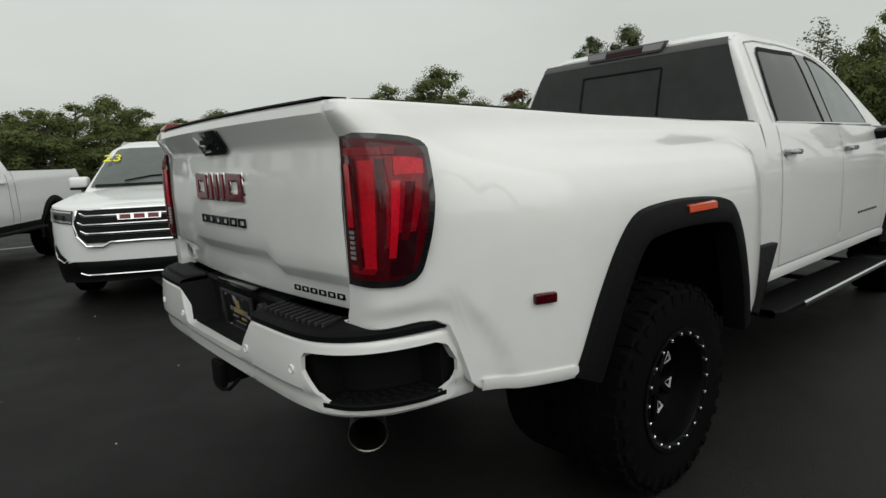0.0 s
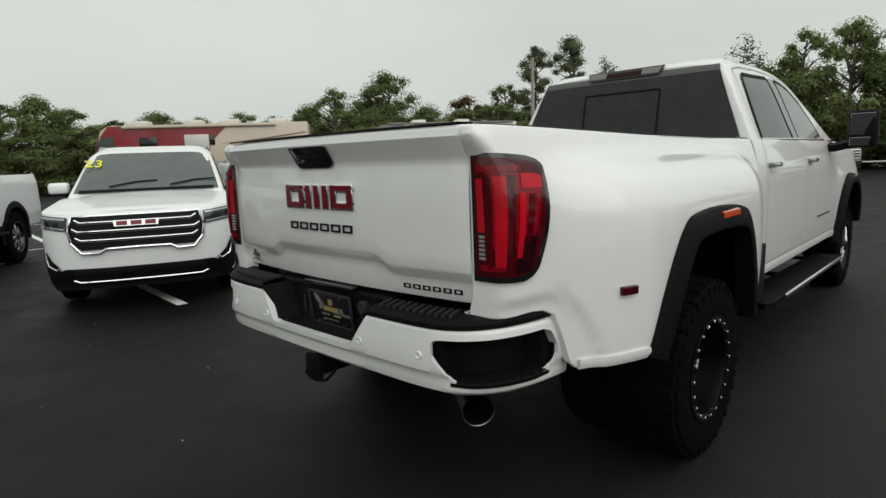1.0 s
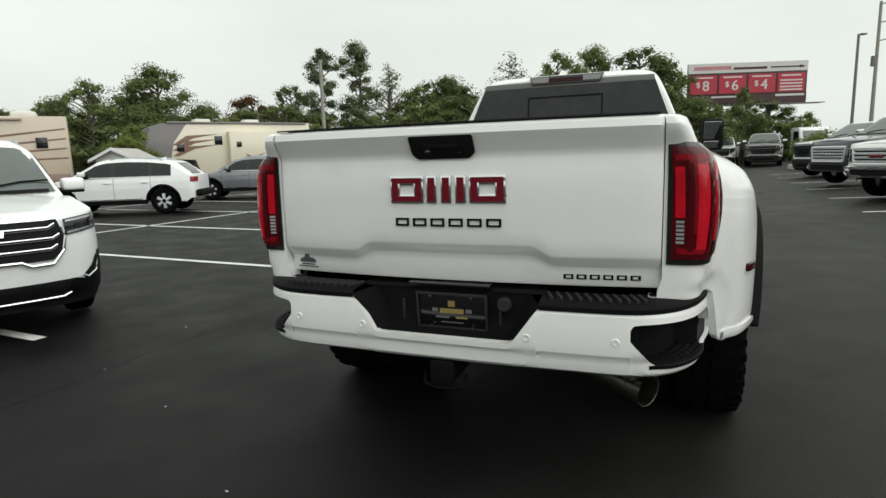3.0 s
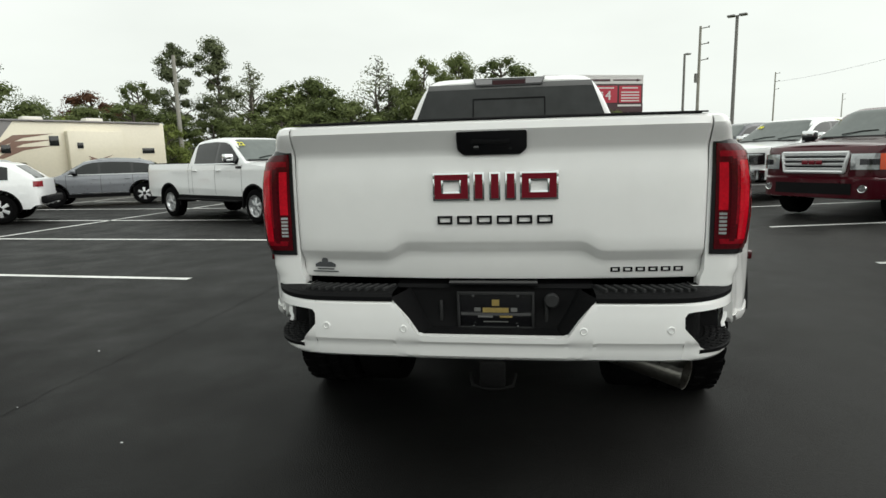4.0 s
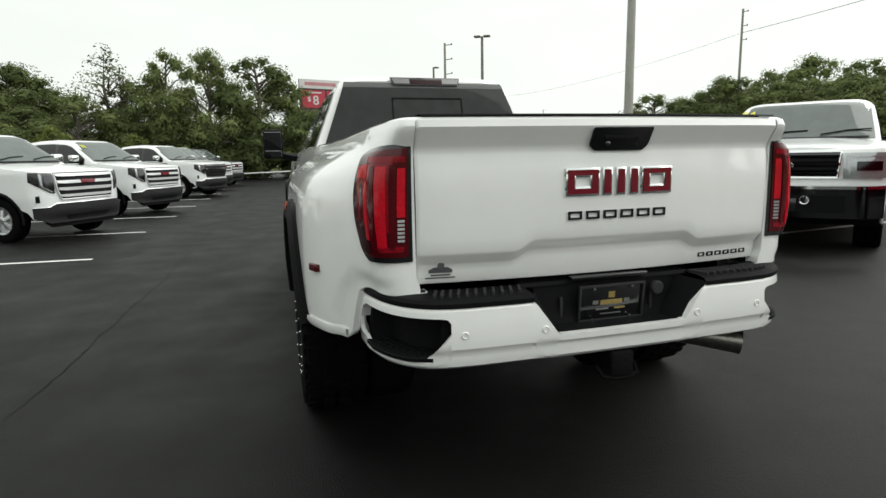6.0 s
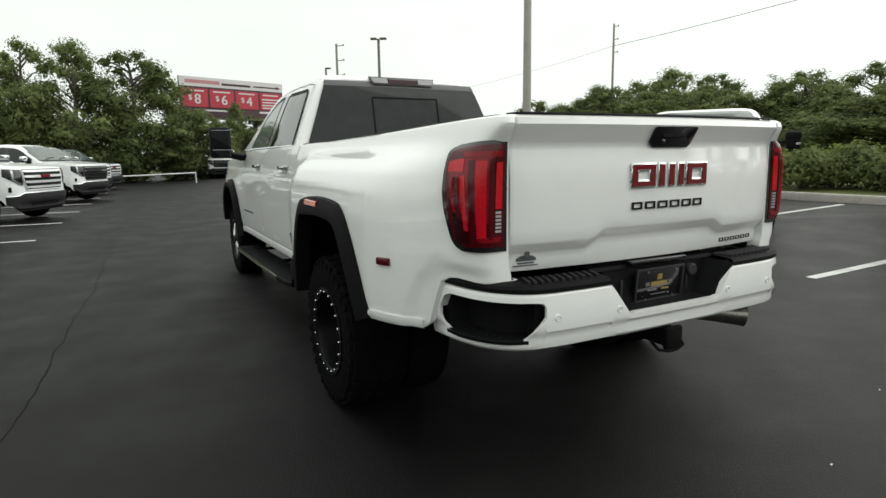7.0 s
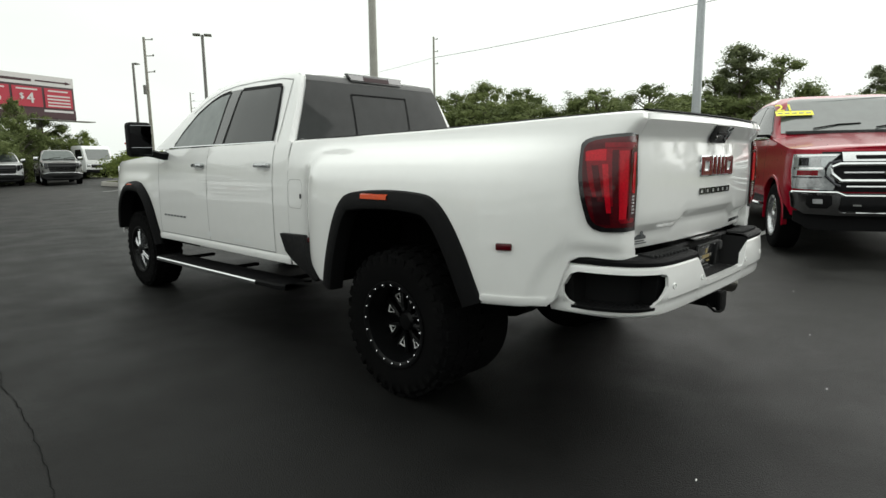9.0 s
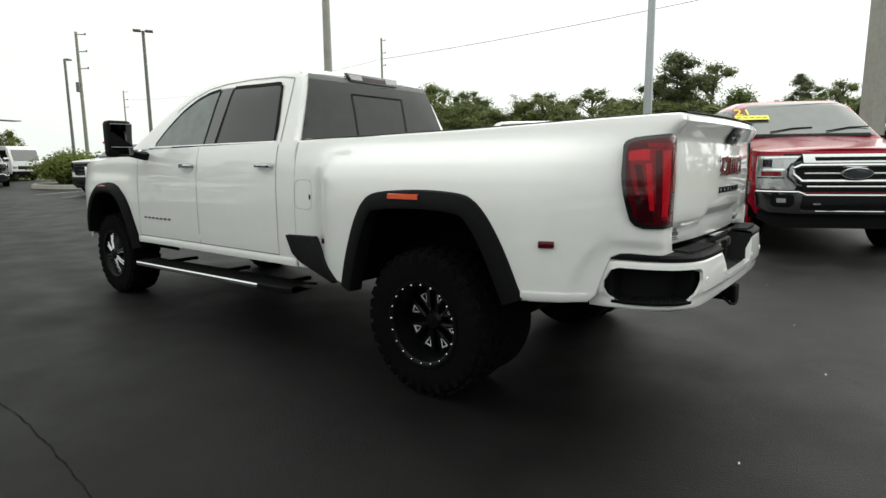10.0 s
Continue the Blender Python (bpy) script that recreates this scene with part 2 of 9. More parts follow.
def asphalt():
    m, n, l, b = nodes_of("sealed_asphalt")
    tc = n.new("ShaderNodeTexCoord")
    big, mid, fine = (n.new("ShaderNodeTexNoise") for _ in range(3))
    for q, s, d in ((big, 0.22, 5), (mid, 1.7, 6), (fine, 140, 3)):
        q.inputs["Scale"].default_value, q.inputs["Detail"].default_value = s, d
        l.new(tc.outputs["Object"], q.inputs["Vector"])
    vor = n.new("ShaderNodeTexVoronoi")
    vor.inputs["Scale"].default_value = 180
    l.new(tc.outputs["Object"], vor.inputs["Vector"])
    ramp = n.new("ShaderNodeValToRGB")
    ramp.color_ramp.elements[0].position, ramp.color_ramp.elements[0].color = 0.3, (0.0036, 0.0036, 0.0034, 1)
    ramp.color_ramp.elements[1].position, ramp.color_ramp.elements[1].color = 0.72, (0.0074, 0.0072, 0.0069, 1)
    l.new(big.outputs["Fac"], ramp.inputs["Fac"])
    mr = n.new("ShaderNodeMapRange")
    mr.inputs["From Min"].default_value, mr.inputs["From Max"].default_value = 0.3, 0.7
    mr.inputs["To Min"].default_value, mr.inputs["To Max"].default_value = 0.62, 1.5
    l.new(mid.outputs["Fac"], mr.inputs["Value"])
    mr2 = n.new("ShaderNodeMapRange")
    mr2.inputs["From Min"].default_value, mr2.inputs["From Max"].default_value = 0.3, 0.75
    mr2.inputs["To Min"].default_value, mr2.inputs["To Max"].default_value = 0.45, 1.9
    l.new(fine.outputs["Fac"], mr2.inputs["Value"])
    mm = n.new("ShaderNodeMath")
    mm.operation = "MULTIPLY"
    l.new(mr.outputs[0], mm.inputs[0])
    l.new(mr2.outputs[0], mm.inputs[1])
    # base colour paler towards -y: the southern sky's sheen put into the asphalt
    sep, sheen, lm = n.new("ShaderNodeSeparateXYZ"), n.new("ShaderNodeMapRange"), n.new("ShaderNodeMath")
    wob = n.new("ShaderNodeMath")
    wob.operation = "MULTIPLY_ADD"
    wob.inputs[1].default_value = 2.0
    l.new(tc.outputs["Object"], sep.inputs[0])
    l.new(mid.outputs["Fac"], wob.inputs[0])
    l.new(sep.outputs["Y"], wob.inputs[2])
    sheen.inputs["From Min"].default_value, sheen.inputs["From Max"].default_value = -3.2, 1.6
    sheen.inputs["To Min"].default_value, sheen.inputs["To Max"].default_value = 4.2, 0.66
    l.new(wob.outputs[0], sheen.inputs["Value"])
    lm.operation = "MULTIPLY"
    l.new(mm.outputs[0], lm.inputs[0])
    l.new(sheen.outputs[0], lm.inputs[1])
    mul = n.new("ShaderNodeMix")
    mul.data_type, mul.blend_type = "RGBA", "MULTIPLY"
    mul.inputs["Factor"].default_value = 1
    l.new(ramp.outputs["Color"], mul.inputs["A"])
    l.new(lm.outputs[0], mul.inputs["B"])
    l.new(mul.outputs["Result"], b.inputs["Base Color"])
    rr = n.new("ShaderNodeMapRange")
    rr.inputs["From Min"].default_value, rr.inputs["From Max"].default_value = 0.3, 0.7
    rr.inputs["To Min"].default_value, rr.inputs["To Max"].default_value = 0.48, 0.66
    l.new(mid.outputs["Fac"], rr.inputs["Value"])
    l.new(rr.outputs[0], b.inputs["Roughness"])
    b.inputs["Specular IOR Level"].default_value = 0.19
    bp = n.new("ShaderNodeBump")
    bp.inputs["Strength"].default_value, bp.inputs["Distance"].default_value = 0.6, 0.004
    l.new(vor.outputs["Distance"], bp.inputs["Height"])
    l.new(bp.outputs[0], b.inputs["Normal"])
    return m


def foliage(name, dark, light):
    m, n, l, b = nodes_of(name)
    geo, tc, nz = n.new("ShaderNodeNewGeometry"), n.new("ShaderNodeTexCoord"), n.new("ShaderNodeTexNoise")
    oi = n.new("ShaderNodeObjectInfo")
    nz.inputs["Scale"].default_value, nz.inputs["Detail"].default_value = 0.9, 3
    l.new(tc.outputs["Object"], nz.inputs["Vector"])
    a1, a2 = n.new("ShaderNodeMath"), n.new("ShaderNodeMath")
    a1.operation = a2.operation = "MULTIPLY_ADD"
    l.new(geo.outputs["Random Per Island"], a1.inputs[0])
    a1.inputs[1].default_value = 0.28
    l.new(nz.outputs["Fac"], a1.inputs[2])
    l.new(oi.outputs["Random"], a2.inputs[0])
    a2.inputs[1].default_value = 0.3
    l.new(a1.outputs[0], a2.inputs[2])
    ramp = n.new("ShaderNodeValToRGB")
    ramp.color_ramp.elements[0].position, ramp.color_ramp.elements[0].color = 0.35, (*dark, 1)
    ramp.color_ramp.elements[1].position, ramp.color_ramp.elements[1].color = 1.15, (*light, 1)
    l.new(a2.outputs[0], ramp.inputs["Fac"])
    l.new(ramp.outputs["Color"], b.inputs["Base Color"])
    b.inputs["Roughness"].default_value = 0.6
    b.inputs["Specular IOR Level"].default_value = 0.08
    tr, mix, out = n.new("ShaderNodeBsdfTranslucent"), n.new("ShaderNodeMixShader"), n["Material Output"]
    l.new(ramp.outputs["Color"], tr.inputs["Color"])
    mix.inputs["Fac"].default_value = 0.35
    l.new(b.outputs[0], mix.inputs[1])
    l.new(tr.outputs[0], mix.inputs[2])
    l.new(mix.outputs[0], out.inputs["Surface"])
    return m


ASPHALT = asphalt()
GRILLE_MESH = surface("black_grille_mesh", (0.008, 0.008, 0.009), 0.55, 0.0, 0, 60, 0.3, 0.5, 300, 0.15)
GRASS = surface("rough_grass", (0.10, 0.115, 0.04), 0.9, 0, 0, 1.2, 0.3, 0.8, 30, 0.2, (0.12, 0.10, 0.05), 0.5)
LEAF_OAK = foliage("oak_leaves", (0.040, 0.058, 0.023), (0.185, 0.220, 0.085))
LEAF_PINE = foliage("pine_needles", (0.046, 0.060, 0.034), (0.175, 0.198, 0.105))
LEAF_LIGHT = foliage("light_green_leaves", (0.07, 0.10, 0.025), (0.20, 0.24, 0.07))
LEAF_RUST = foliage("rusty_leaves", (0.05, 0.03, 0.018), (0.12, 0.06, 0.035))


# ---- mesh helpers ----
def finish(bm, angle=34):
    bmesh.ops.recalc_face_normals(bm, faces=bm.faces)
    for f in bm.faces:
        f.smooth = True
    for e in bm.edges:
        if len(e.link_faces) == 2 and e.calc_face_angle(0) > radians(angle):
            e.smooth = False


def mesh_of(name, bm, material, angle=34):
    finish(bm, angle)
    me = bpy.data.meshes.new(name)
    bm.to_mesh(me)
    bm.free()
    me.materials.append(material)
    return me


def part(name, bm, material, parent, label="", angle=34):
    """Links a bmesh as one mesh object under a thing or a part."""
    ob = new(name, mesh_of(name, bm, material, angle))
    ob.parent = parent
    return tagged(ob, label)


def again(ob, m, parent=None):
    """A further piece on the same mesh."""
    o = new(ob.name.split(".")[0], ob.data)
    o.parent = parent or ob.parent
    o.matrix_local = m
    return o


def thing(name, label, category, m=None, group="", kind=""):
    ob = new(name)
    ob.empty_display_size = 0.3
    if m is not None:
        ob.matrix_world = m
    return tagged(ob, label, category, group, kind)


def lerp_table(table, x):
    """Linear interpolation in a list of (x, value)."""
    if x <= table[0][0]:
        return table[0][1]
    for (a, va), (b, vb) in zip(table, table[1:]):
        if x <= b:
            return va + (vb - va) * (x - a) / (b - a)
    return table[-1][1]


def smooth_table(table, x):
    """The same with eased steps."""
    if x <= table[0][0]:
        return table[0][1]
    for (a, va), (b, vb) in zip(table, table[1:]):
        if x <= b:
            t = (x - a) / (b - a)
            return va + (vb - va) * t * t * (3 - 2 * t)
    return table[-1][1]


def curve_table(table, x):
    """A smooth curve through the table that never overshoots."""
    if x <= table[0][0]:
        return table[0][1]
    if x >= table[-1][0]:
        return table[-1][1]
    n = len(table)
    d = [(table[i + 1][1] - table[i][1]) / (table[i + 1][0] - table[i][0]) for i in range(n - 1)]
    k = max(i for i in range(n - 1) if table[i][0] <= x)

    def slope(i):
        if i in (0, n - 1):
            return 0.0
        a, b = d[i - 1], d[i]
        return 0.0 if a * b <= 0 else 2 * a * b / (a + b)
    h = table[k + 1][0] - table[k][0]
    t = (x - table[k][0]) / h
    return ((2 * t ** 3 - 3 * t * t + 1) * table[k][1] + (t ** 3 - 2 * t * t + t) * h * slope(k)
            + (3 * t * t - 2 * t ** 3) * table[k + 1][1] + (t ** 3 - t * t) * h * slope(k + 1))


def sheet(rows, thick=0.0, bm=None, close=False):
    """A skin over rows of points, with thickness if wanted."""
    own = bm or bmesh.new()
    vs = [[own.verts.new(p) for p in r] for r in rows]
    faces = []
    for a, b in zip(vs, vs[1:]):
        n = len(a)
        for i in range(n if close else n - 1):
            j = (i + 1) % n
            quad = [a[i], a[j], b[j], b[i]]
            if len({tuple(round(c, 6) for c in v.co) for v in quad}) > 2:
                faces.append(own.faces.new(quad))
    if thick:
        bmesh.ops.recalc_face_normals(own, faces=faces)
        bmesh.ops.solidify(own, geom=faces, thickness=thick)
    return own


def box(c, s, bevel=0.0, bm=None, m=None, seg=2):
    own = bm or bmesh.new()
    g = bmesh.ops.create_cube(own, size=1.0)["verts"]
    for v in g:
        v.co = Vector((v.co.x * s[0], v.co.y * s[1], v.co.z * s[2]))
    if bevel:
        eds = list({e for v in g for e in v.link_edges})
        r = bmesh.ops.bevel(own, geom=eds, offset=bevel, segments=seg, affect="EDGES", profile=0.5)
        g = list({v for f in r["faces"] for v in f.verts} | {v for v in g if v.is_valid})
    t = Matrix.Translation(c) @ (m or Matrix())
    for v in g:
        v.co = t @ v.co
    return own


def prism(outline, depth, to3, bm=None, bevel=0.0):
    """An outline of (u, v) pulled out by depth; to3(u, v, d) gives the place."""
    own = bm or bmesh.new()
    a = [own.verts.new(to3(u, v, 0)) for u, v in outline]
    b = [own.verts.new(to3(u, v, depth)) for u, v in outline]
    n = len(outline)
    faces = [own.faces.new(a), own.faces.new(b[::-1])]
    for i in range(n):
        faces.append(own.faces.new([a[i], b[i], b[(i + 1) % n], a[(i + 1) % n]]))
    if bevel:
        bmesh.ops.recalc_face_normals(own, faces=faces)
        bmesh.ops.bevel(own, geom=list({e for f in faces for e in f.edges}), offset=bevel, segments=2, affect="EDGES", profile=0.5)
    return own


def lathe(profile, n=40, bm=None, m=None):
    """(radius, y) pairs turned round the y axis."""
    own = bm or bmesh.new()
    t = m or Matrix()
    rows = []
    for k in range(n):
        a = 2 * math.pi * k / n
        rows.append([t @ Vector((r * math.cos(a), y, r * math.sin(a))) for r, y in profile])
    rows.append(rows[0])
    sheet(rows, 0, own)
    bmesh.ops.remove_doubles(own, verts=own.verts, dist=1e-5)
    return own


def tube(points, radii, n=8, bm=None, caps=True):
    own = bm or bmesh.new()
    if not isinstance(radii, (list, tuple)):
        radii = [radii] * len(points)
    rows = []
    for i, p in enumerate(points):
        p = Vector(p)
        d = (Vector(points[min(i + 1, len(points) - 1)]) - Vector(points[max(i - 1, 0)])).normalized()
        side = d.cross(Vector((0, 0, 1)))
        if side.length < 1e-3:
            side = Vector((1, 0, 0))
        side.normalize()
        up = side.cross(d)
        rows.append([p + radii[i] * (math.cos(2 * math.pi * k / n) * side + math.sin(2 * math.pi * k / n) * up) for k in range(n)])
    vs = [[own.verts.new(q) for q in r] for r in rows]
    for a, b in zip(vs, vs[1:]):
        for i in range(n):
            own.faces.new([a[i], a[(i + 1) % n], b[(i + 1) % n], b[i]])
    if caps:
        own.faces.new(vs[0][::-1])
        own.faces.new(vs[-1])
    return own


def steps(a, b, n):
    return [a + (b - a) * i / n for i in range(n + 1)]


def mirrored(f):
    """Calls f(+1) and f(-1) for the two sides."""
    return f(1), f(-1)


def lettering(text, size, depth):
    cu = bpy.data.curves.new("lettering", "FONT")
    cu.body, cu.size, cu.extrude, cu.align_x, cu.align_y = text, size, depth, "CENTER", "CENTER"
    tmp = new("lettering", cu)
    bpy.context.view_layer.update()
    me = bpy.data.meshes.new_from_object(tmp.evaluated_get(bpy.context.evaluated_depsgraph_get()))
    bpy.data.objects.remove(tmp)
    return me


# ---- wheels ----
def tyre_bm(r, rim, w, lugs, n=56):
    """A tyre round the y axis, its outer side at y = w / 2, with blocks on tread and shoulder."""
    h = w / 2
    s = r - 0.012
    prof = [(rim, -h * 0.82), (rim + 0.012, -h * 0.95), (rim + (s - rim) * 0.5, -h), (s - 0.035, -h * 0.95), (s - 0.008, -h * 0.82), (s, -h * 0.6),
            (s, 0), (s, h * 0.6), (s - 0.008, h * 0.82), (s - 0.035, h * 0.95), (rim + (s - rim) * 0.5, h), (rim + 0.012, h * 0.95), (rim, h * 0.82)]
    if lugs >= 0:
        return lathe(prof, n)
    lugs = -lugs
    bm = bmesh.new()
    if lugs:
        for k in range(lugs):
            for row, (y0, wy, ln, off) in enumerate(((-0.72, 0.34, 0.62, 0), (-0.24, 0.34, 0.55, 0.5), (0.24, 0.34, 0.55, 0), (0.72, 0.34, 0.62, 0.5))):
                a = 2 * math.pi * (k + off) / lugs
                c = (s + 0.003) if abs(y0) < 0.5 else (s - 0.006)
                m = Matrix.Rotation(-a, 4, "Y") @ Matrix.Rotation(radians(9 if k % 2 else -7), 4, "X")
                box((math.cos(a) * c, y0 * h, math.sin(a) * c), (0.017, wy * h, ln * 2 * math.pi * r / lugs), 0, bm, m)
            for side in (-1, 1):
                a = 2 * math.pi * (k + (0.5 if side > 0 else 0)) / lugs
                c = s - 0.05
                box((math.cos(a) * c, side * h * 0.965, math.sin(a) * c), (0.06 if k % 2 else 0.040, 0.007, 0.42 * 2 * math.pi * r / lugs), 0, bm, Matrix.Rotation(-a, 4, "Y"))
    return bm


class Wheel:
    """Meshes of one kind of wheel, shared by all that use it."""

    def __init__(self, r, rim, w, dish, spokes, rim_mat, spoke_mat, lugs=0, bolts=0, spoke_w=0.06, twin=False, cap_mat=None, accents=False):
        h = w / 2
        self.tyre = mesh_of("tyre", tyre_bm(r, rim, w, lugs), RUBBER, 40)
        self.tread = mesh_of("tread", tyre_bm(r, rim, w, -lugs), RUBBER, 40) if lugs else None
        face = h - dish
        barrel = lathe([(rim + 0.010, h * 0.90), (rim + 0.012, h * 0.99), (rim - 0.004, h * 1.0), (rim - 0.022, h * 0.93), (rim - 0.030, h * 0.7),
                        (rim - 0.034, face + 0.01), (rim - 0.05, face - 0.03), (0.05, face - 0.035), (0.0, face - 0.035)], 44)
        self.barrel = mesh_of("wheel", barrel, rim_mat, 40)
        self.spokes = []
        for k in range(spokes):
            a = 2 * math.pi * k / spokes + 0.2
            bm = bmesh.new()
            pairs = ((-0.5, 0.5),) if not twin else ((-0.75, -0.28), (0.28, 0.75))
            for lo, hi in pairs:
                pts = []
                for rr, ww, yy in ((0.055, spoke_w * 0.75, face + 0.012), (rim * 0.6, spoke_w * 0.85, face + 0.006), (rim - 0.03, spoke_w * 1.15, face - 0.006)):
                    pts.append((rr, ww, yy))
                rows = []
                for rr, ww, yy in pts:
                    row = []
                    for t, dy in ((lo, -0.03), (lo, 0.0), ((lo + hi) / 2, 0.006), (hi, 0.0), (hi, -0.03)):
                        v = Vector((rr, yy + dy, t * ww))
                        row.append(Matrix.Rotation(-a, 4, "Y") @ v)
                    rows.append(row)
                sheet(rows, 0, bm)
            self.spokes.append(mesh_of("spoke", bm, spoke_mat, 30))
        self.cap = mesh_of("hub_cap", lathe([(0.062, face - 0.03), (0.060, face + 0.012), (0.045, face + 0.028), (0.0, face + 0.032)], 20), cap_mat or rim_mat)
        self.accents = []
        for k in range(spokes if accents else 0):
            a = 2 * math.pi * (k + 0.5) / spokes + 0.2
            tri3 = [(0.105, 0.0), (0.165, -0.021), (0.165, 0.021), (0.105, 0.0)]
            bm = bmesh.new()
            for (ra, ta), (rb, tb) in zip(tri3, tri3[1:]):
                tube([Matrix.Rotation(-a, 4, "Y") @ Vector((ra, face + 0.006, ta)), Matrix.Rotation(-a, 4, "Y") @ Vector((rb, face + 0.006, tb))], 0.0050, 5, bm)
            self.accents.append(mesh_of("spoke_accent", bm, SILVER_PAINT))
        self.bolts = bolts
        self.bolt = mesh_of("bolt", lathe([(0.0075, 0), (0.0075, 0.008), (0.004, 0.012), (0.0, 0.012)], 6), CHROME)
        self.bolt_r, self.bolt_y = rim - 0.012, h * 0.97

    def put(self, parent, x, y, z, side, turn=0.0, steer=0.0):
        """The outer face looks to +y for side 1, to -y for side -1."""
        m = Matrix.Translation((x, y, z)) @ Matrix.Rotation((0 if side > 0 else math.pi) + steer, 4, "Z") @ Matrix.Rotation(turn, 4, "Y")
        w = new("wheel", self.barrel)
        w.parent, w.matrix_local = parent, m
        for name, me in [("tyre", self.tyre), ("hub_cap", self.cap)] + [("spoke", s) for s in self.spokes]:
            new(name, me).parent = w
        if self.tread:
            t = new("tread", self.tread)
            t.parent = w
            tagged(t, "", "", "", "stuff")
        for a in self.accents:
            new("spoke_accent", a).parent = w
        for k in range(self.bolts):
            b = new("bolt", self.bolt)
            b.parent = w
            a = 2 * math.pi * k / self.bolts
            b.matrix_local = Matrix.Translation((self.bolt_r * math.cos(a), self.bolt_y, self.bolt_r * math.sin(a)))
        return w


# ---- the white dual-rear-wheel pickup ----
BED_FRONT, TAIL_IN, RAIL = 2.62, 0.815, [(0.0, 1.566), (0.15, 1.562), (1.2, 1.532), (2.62, 1.512)]
ARCH_R = [(0.645, 0.66), (0.70, 0.80), (0.76, 0.93), (0.84, 1.06), (0.93, 1.145), (1.04, 1.175), (1.30, 1.185), (1.60, 1.165), (1.70, 1.12), (1.78, 1.0), (1.86, 0.80), (1.93, 0.58)]
ARCH_F = [(5.14, 0.52), (5.20, 0.74), (5.29, 0.94), (5.40, 1.05), (5.52, 1.10), (5.70, 1.11), (5.88, 1.08), (6.02, 0.97), (6.12, 0.82), (6.18, 0.64)]


def rounded(table, n=4):
    """The same curve with its corners rounded."""
    out = []
    for i in range(len(table) - 1):
        p0, p1, p2, p3 = (Vector(table[min(max(j, 0), len(table) - 1)]) for j in (i - 1, i, i + 1, i + 2))
        for k in range(n):
            u = k / n
            q = 0.5 * (2 * p1 + (p2 - p0) * u + (2 * p0 - 5 * p1 + 4 * p2 - p3) * u * u + (3 * p1 - p0 - 3 * p2 + p3) * u ** 3)
            out.append((q.x, q.y))
    return out + [table[-1]]


ARCH_R, ARCH_F = rounded(ARCH_R), rounded(ARCH_F)
SWELL_X = [(0.14, 0.0), (0.35, 0.085), (0.51, 0.165), (0.68, 0.214), (0.95, 0.228), (1.95, 0.228), (2.10, 0.196), (2.24, 0.105), (2.36, 0.035), (2.50, 0.012), (2.62, 0.008)]
SWELL_Z = [(0.5, 1.0), (1.10, 1.0), (1.24, 0.96), (1.33, 0.82), (1.395, 0.52), (1.440, 0.19), (1.475, 0.03), (1.51, 0.0)]
SIDE_Z = [(0.45, 0.995), (0.62, 1.004), (0.78, 1.014), (0.98, 1.017), (1.18, 1.012), (1.32, 1.000), (1.44, 0.976), (1.52, 0.948), (1.60, 0.915)]


FOLD = [(0.0, 0.968), (0.26, 0.974), (0.33, 0.935), (0.40, 0.80), (0.44, 0.66)]
CORNER_R, CORNER_N = 0.23, 4.2


def bed_y(x, z):
    """Half width of the bed side: rounded tail corner, swelling rear fender, fold over the bumper."""
    k = min(max(x - 0.03, 0.0) / CORNER_R, 1.0)
    corner = (1 - (1 - k) ** CORNER_N) ** (1 / CORNER_N)
    side = curve_table(SIDE_Z, z) - 0.03 * (1 - smooth_table([(1.9, 0.0), (2.6, 1.0)], x)) - 0.012 * smooth_table([(0.0, 1.0), (0.45, 0.0)], x)
    y = TAIL_IN + 0.005 + (side - TAIL_IN - 0.005) * corner + curve_table(SWELL_X, x) * curve_table(SWELL_Z, z)
    if x < 0.44:
        y -= 0.015 * smooth_table([(-0.01, 0.0), (0.045, 1.0)], lerp_table(FOLD, x) - z)
    return y


def tail_lip(x, z):
    """How far the tail corner leans out with the gate's lip."""
    lip = lerp_table([(1.446, 0.0), (1.462, -0.005), (1.505, -0.031), (1.530, -0.043), (1.556, -0.037), (1.57, -0.024)], z)
    return lip * smooth_table([(0.03, 1.0), (0.20, 0.0)], x)


def cab_y(x, z):
    y = curve_table(SIDE_Z, z)
    if x > 4.9:
        y += 0.025 * smooth_table([(4.9, 0), (5.4, 1), (6.6, 1)], x) * smooth_table([(0.5, 1), (1.1, 1), (1.3, 0)], z)
    if x > 5.9:
        k = min((x - 5.9) / 0.66, 1.0)
        y *= 1 - 0.13 * k ** 3
    return y


def column(x, z0, z1, n, f, s):
    return [(x, s * f(x, z), z) for z in steps(z0, z1, n)]


truck = thing("pickup_truck", "white lifted crew-cab pickup with wide rear fenders and black off-road tyres", "pickup truck")


